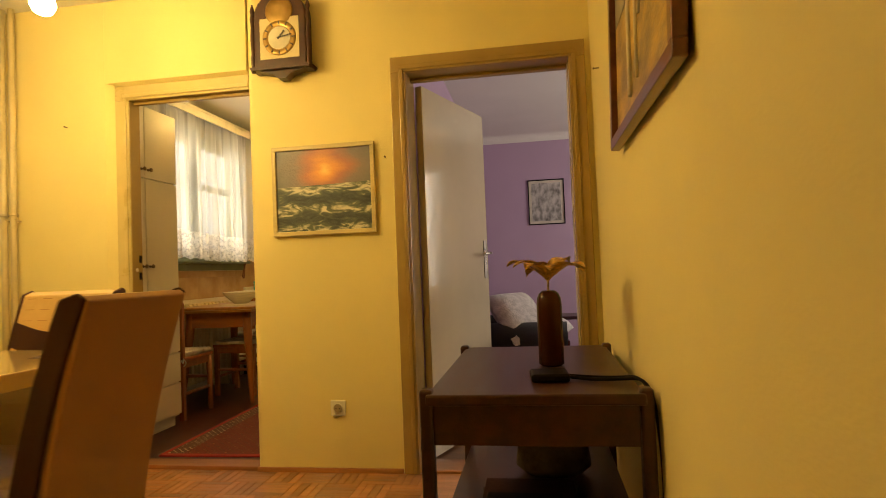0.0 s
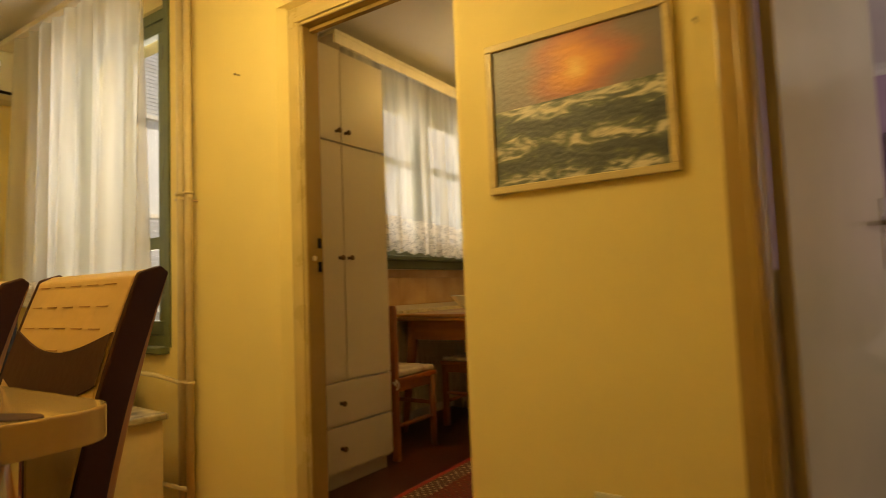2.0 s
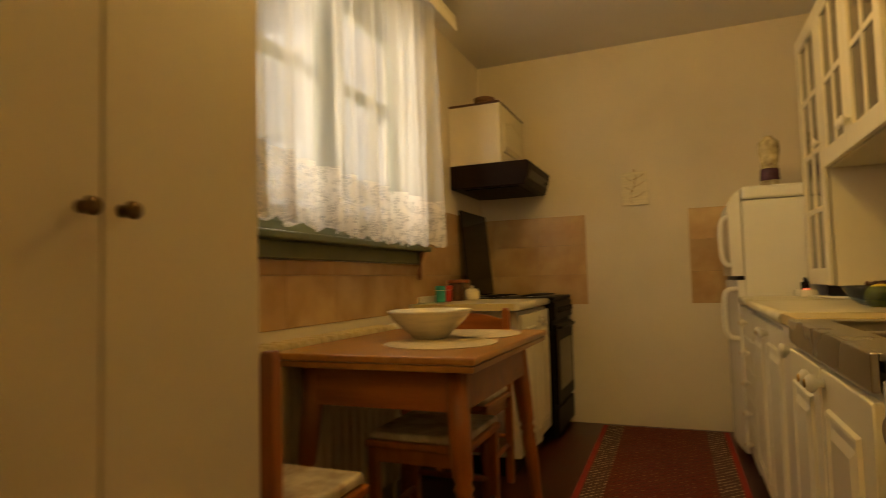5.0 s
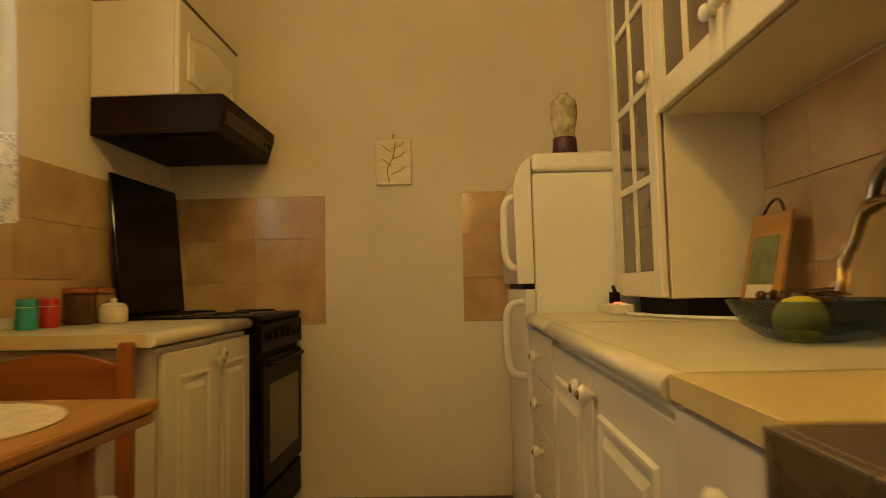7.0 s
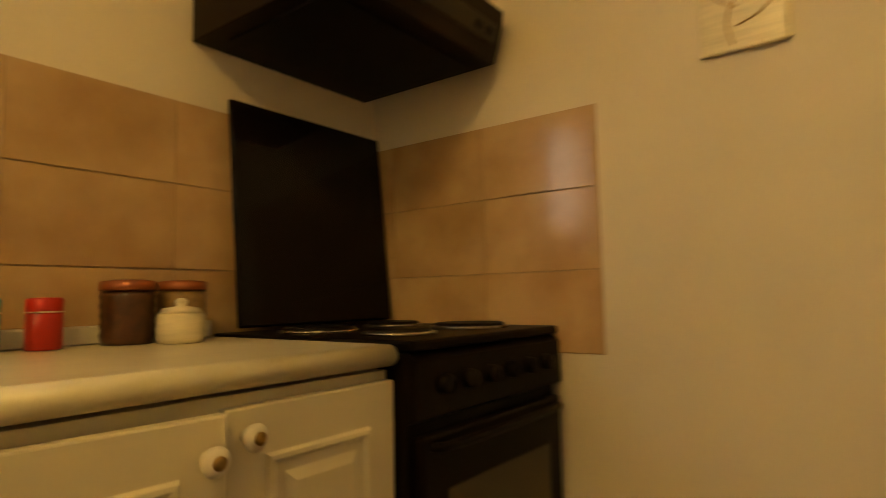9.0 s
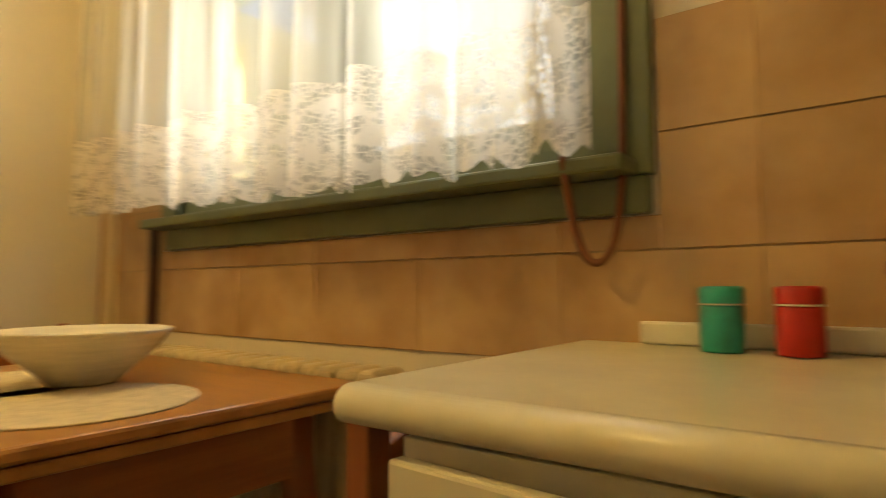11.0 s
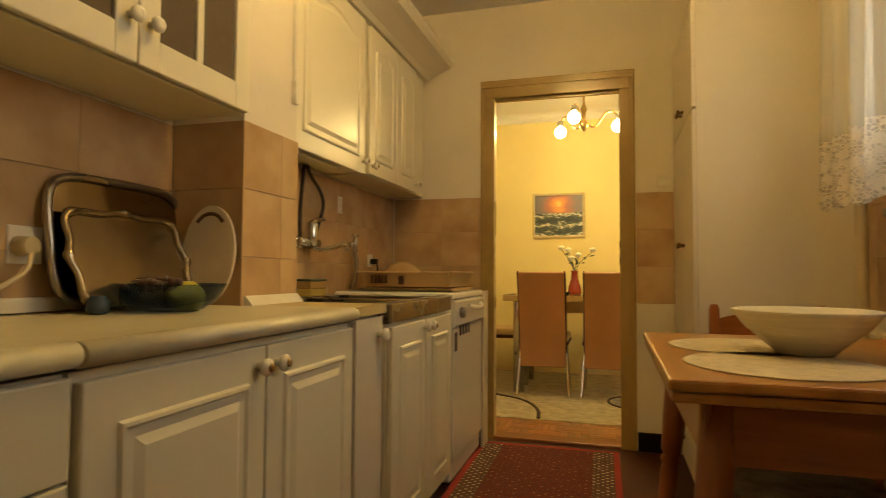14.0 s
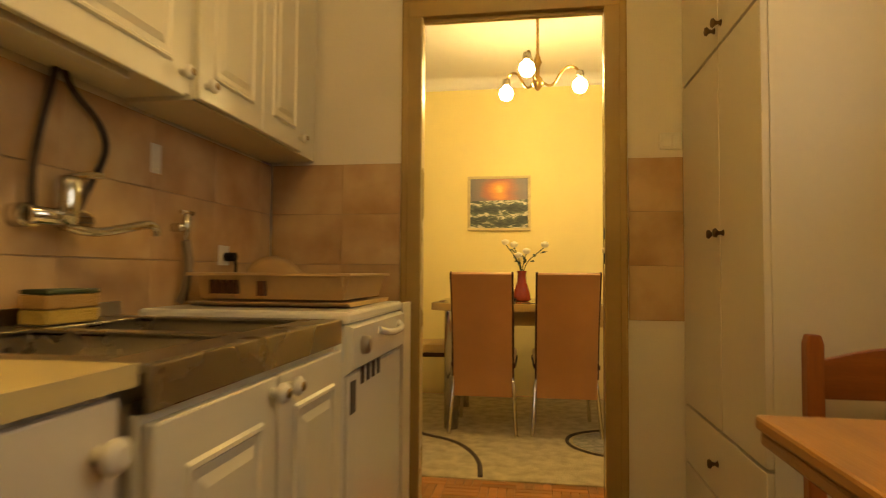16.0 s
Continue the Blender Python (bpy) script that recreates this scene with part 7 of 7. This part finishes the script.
# ---------------------------------------------------------------- parquet
PF = bpy.data.objects["floor_dining"]
strips = []
for k in range(2):
    strips.append(mesh_of("plank", box(-0.0795, -0.0188, -0.011, 0.0795, 0.0188, 0.0, 0.0012, 1) if not k else box(-0.0188, -0.0795, -0.011, 0.0188, 0.0795, 0.0, 0.0012, 1), OAK))
rnd = random.Random(7)
rest_faces = []
S = 0.16
for i in range(-24, 9):
    for j in range(-24, 0):
        cx_, cy_ = (i + 0.5) * S, (j + 0.5) * S
        if cx_ > 1.33 or cx_ < -3.7 or (cx_ < NX and cy_ < -2.42):
            continue
        near = -1.45 < cx_ < 0.5 and -0.80 < cy_
        for q in range(4):
            o = (q - 1.5) * S / 4
            d = (i + j) % 2
            if near:
                ob = new("plank", strips[d])
                ob.parent = PF
                ob.location = (cx_ + (o if d else 0), cy_ + (0 if d else o), rnd.uniform(-0.0006, 0.0))
            elif not (-2.1 < cx_ < 0.5 and -2.2 < cy_ < -0.5):
                a, b = (0.0188, 0.0795) if d else (0.0795, 0.0188)
                x, y, z = cx_ + (o if d else 0), cy_ + (0 if d else o), rnd.uniform(-0.0006, 0)
                rest_faces.append([(x - a, y - b, z), (x + a, y - b, z), (x + a, y + b, z), (x - a, y + b, z)])
me = bpy.data.meshes.new("planks")
me.from_pydata([p for f in rest_faces for p in f], [], [tuple(range(4 * k, 4 * k + 4)) for k in range(len(rest_faces))])
me.materials.append(OAK)
ob = tagged(new("planks", me), kind="stuff")
ob.parent = PF

# ---------------------------------------------------------------- wall tiles
TW, TH, G = 0.33, 0.2033, 0.003
cache = {}


def tile_piece(w, h, axis):
    key = (round(w, 3), round(h, 3), axis)
    if key not in cache:
        t = 0.0035
        b = {"+x": (0, -w / 2, -h / 2, t, w / 2, h / 2), "-x": (-t, -w / 2, -h / 2, 0, w / 2, h / 2), "-y": (-w / 2, -t, -h / 2, w / 2, 0, h / 2), "+y": (-w / 2, 0, -h / 2, w / 2, t, h / 2)}[axis]
        cache[key] = mesh_of("tile", box(*b, 0.0008, 1), TILE)
    return cache[key]


def tiling(name, axis, plane, a0, a1, z0, z1, start, skip=None, width=TW):
    """Rows of tiles on a wall; axis: the way the wall faces; a runs along the wall. start: where a whole tile begins."""
    s = 1 if axis[0] == "+" else -1
    g = 0.0015 * s
    lo, hi = min(plane, plane + g), max(plane, plane + g)
    bk = box(lo, a0, z0, hi, a1, z1) if axis[1] == "x" else box(a0, lo, z0, a1, hi, z1)
    if skip:
        bk.free()
        y0, y1, zs = skip
        bk = merge(box(lo, a0, z0, hi, a1, zs), box(lo, a0, zs, hi, y0, z1), box(lo, y1, zs, hi, a1, z1)) if y0 > a0 else merge(box(lo, a0, z0, hi, a1, zs), box(lo, y1, zs, hi, a1, z1))
    p = tagged(new(name, mesh_of(name, bk, GROUT)), "beige-pink glazed wall tiles with ochre joints", "wall tiles", kind="structure")
    rows = round((z1 - z0) / TH)
    for r_ in range(rows):
        za, zb = z0 + r_ * (z1 - z0) / rows, z0 + (r_ + 1) * (z1 - z0) / rows
        edges = [a0] + [start + k * width for k in range(-40, 41) if a0 + 0.012 < start + k * width < a1 - 0.012] + [a1]
        if skip and zb > skip[2] + 0.01:
            edges = sorted(set(edges) | {e for e in skip[:2] if a0 < e < a1})
        for ea, eb in zip(edges, edges[1:]):
            zt = zb
            if skip and zb > skip[2] + 0.01 and skip[0] - 1e-6 <= ea and eb <= skip[1] + 1e-6:
                if za > skip[2] - 0.02:
                    continue
                zt = skip[2]
            t = new("tile", tile_piece(eb - ea - 0.0007, zt - za - G, axis))
            t.parent = p
            c = ((ea + eb) / 2, (za + zt) / 2)
            t.location = (plane + g, c[0], c[1]) if axis[1] == "x" else (c[0], plane + g, c[1])
    return p


Z0, Z1 = 0.797, 1.407
tiling("wall_tiles_1", "-y", YF, XW + 0.009, -1.27, Z0, Z1, -1.27)
tiling("wall_tiles_2", "-y", YF, -0.617, -0.1, Z0, Z1, -0.617)
tiling("wall_tiles_3", "+x", XW, 0.87, YF - 0.009, 0.818, Z1, YF, (KY0 - 0.075, KY1 + 0.09, KZ0 - 0.087))
tiling("wall_tiles_4", "+y", YK, FX1 + 0.003, XR - 0.009, Z0, Z1, -0.352 - 0.09)
tiling("wall_tiles_5", "+y", YK, -1.435, FX0 - 0.003, Z0, Z1, FX0 - 0.003)
tiling("wall_tiles_6", "-x", XR, YK + 0.006, 1.705, Z0, Z1, 0.20)
tiling("wall_tiles_7", "-x", XR, 2.0, 3.32, Z0, Z1, 2.0)
tiling("wall_tiles_8", "-x", -0.055, 1.698, 2.0075, 0.797, Z1, 1.80, width=0.20)
tiling("wall_tiles_9", "+y", 2.0, -0.055, XR - 0.009, 0.797, Z1, -0.055 + 0.33)
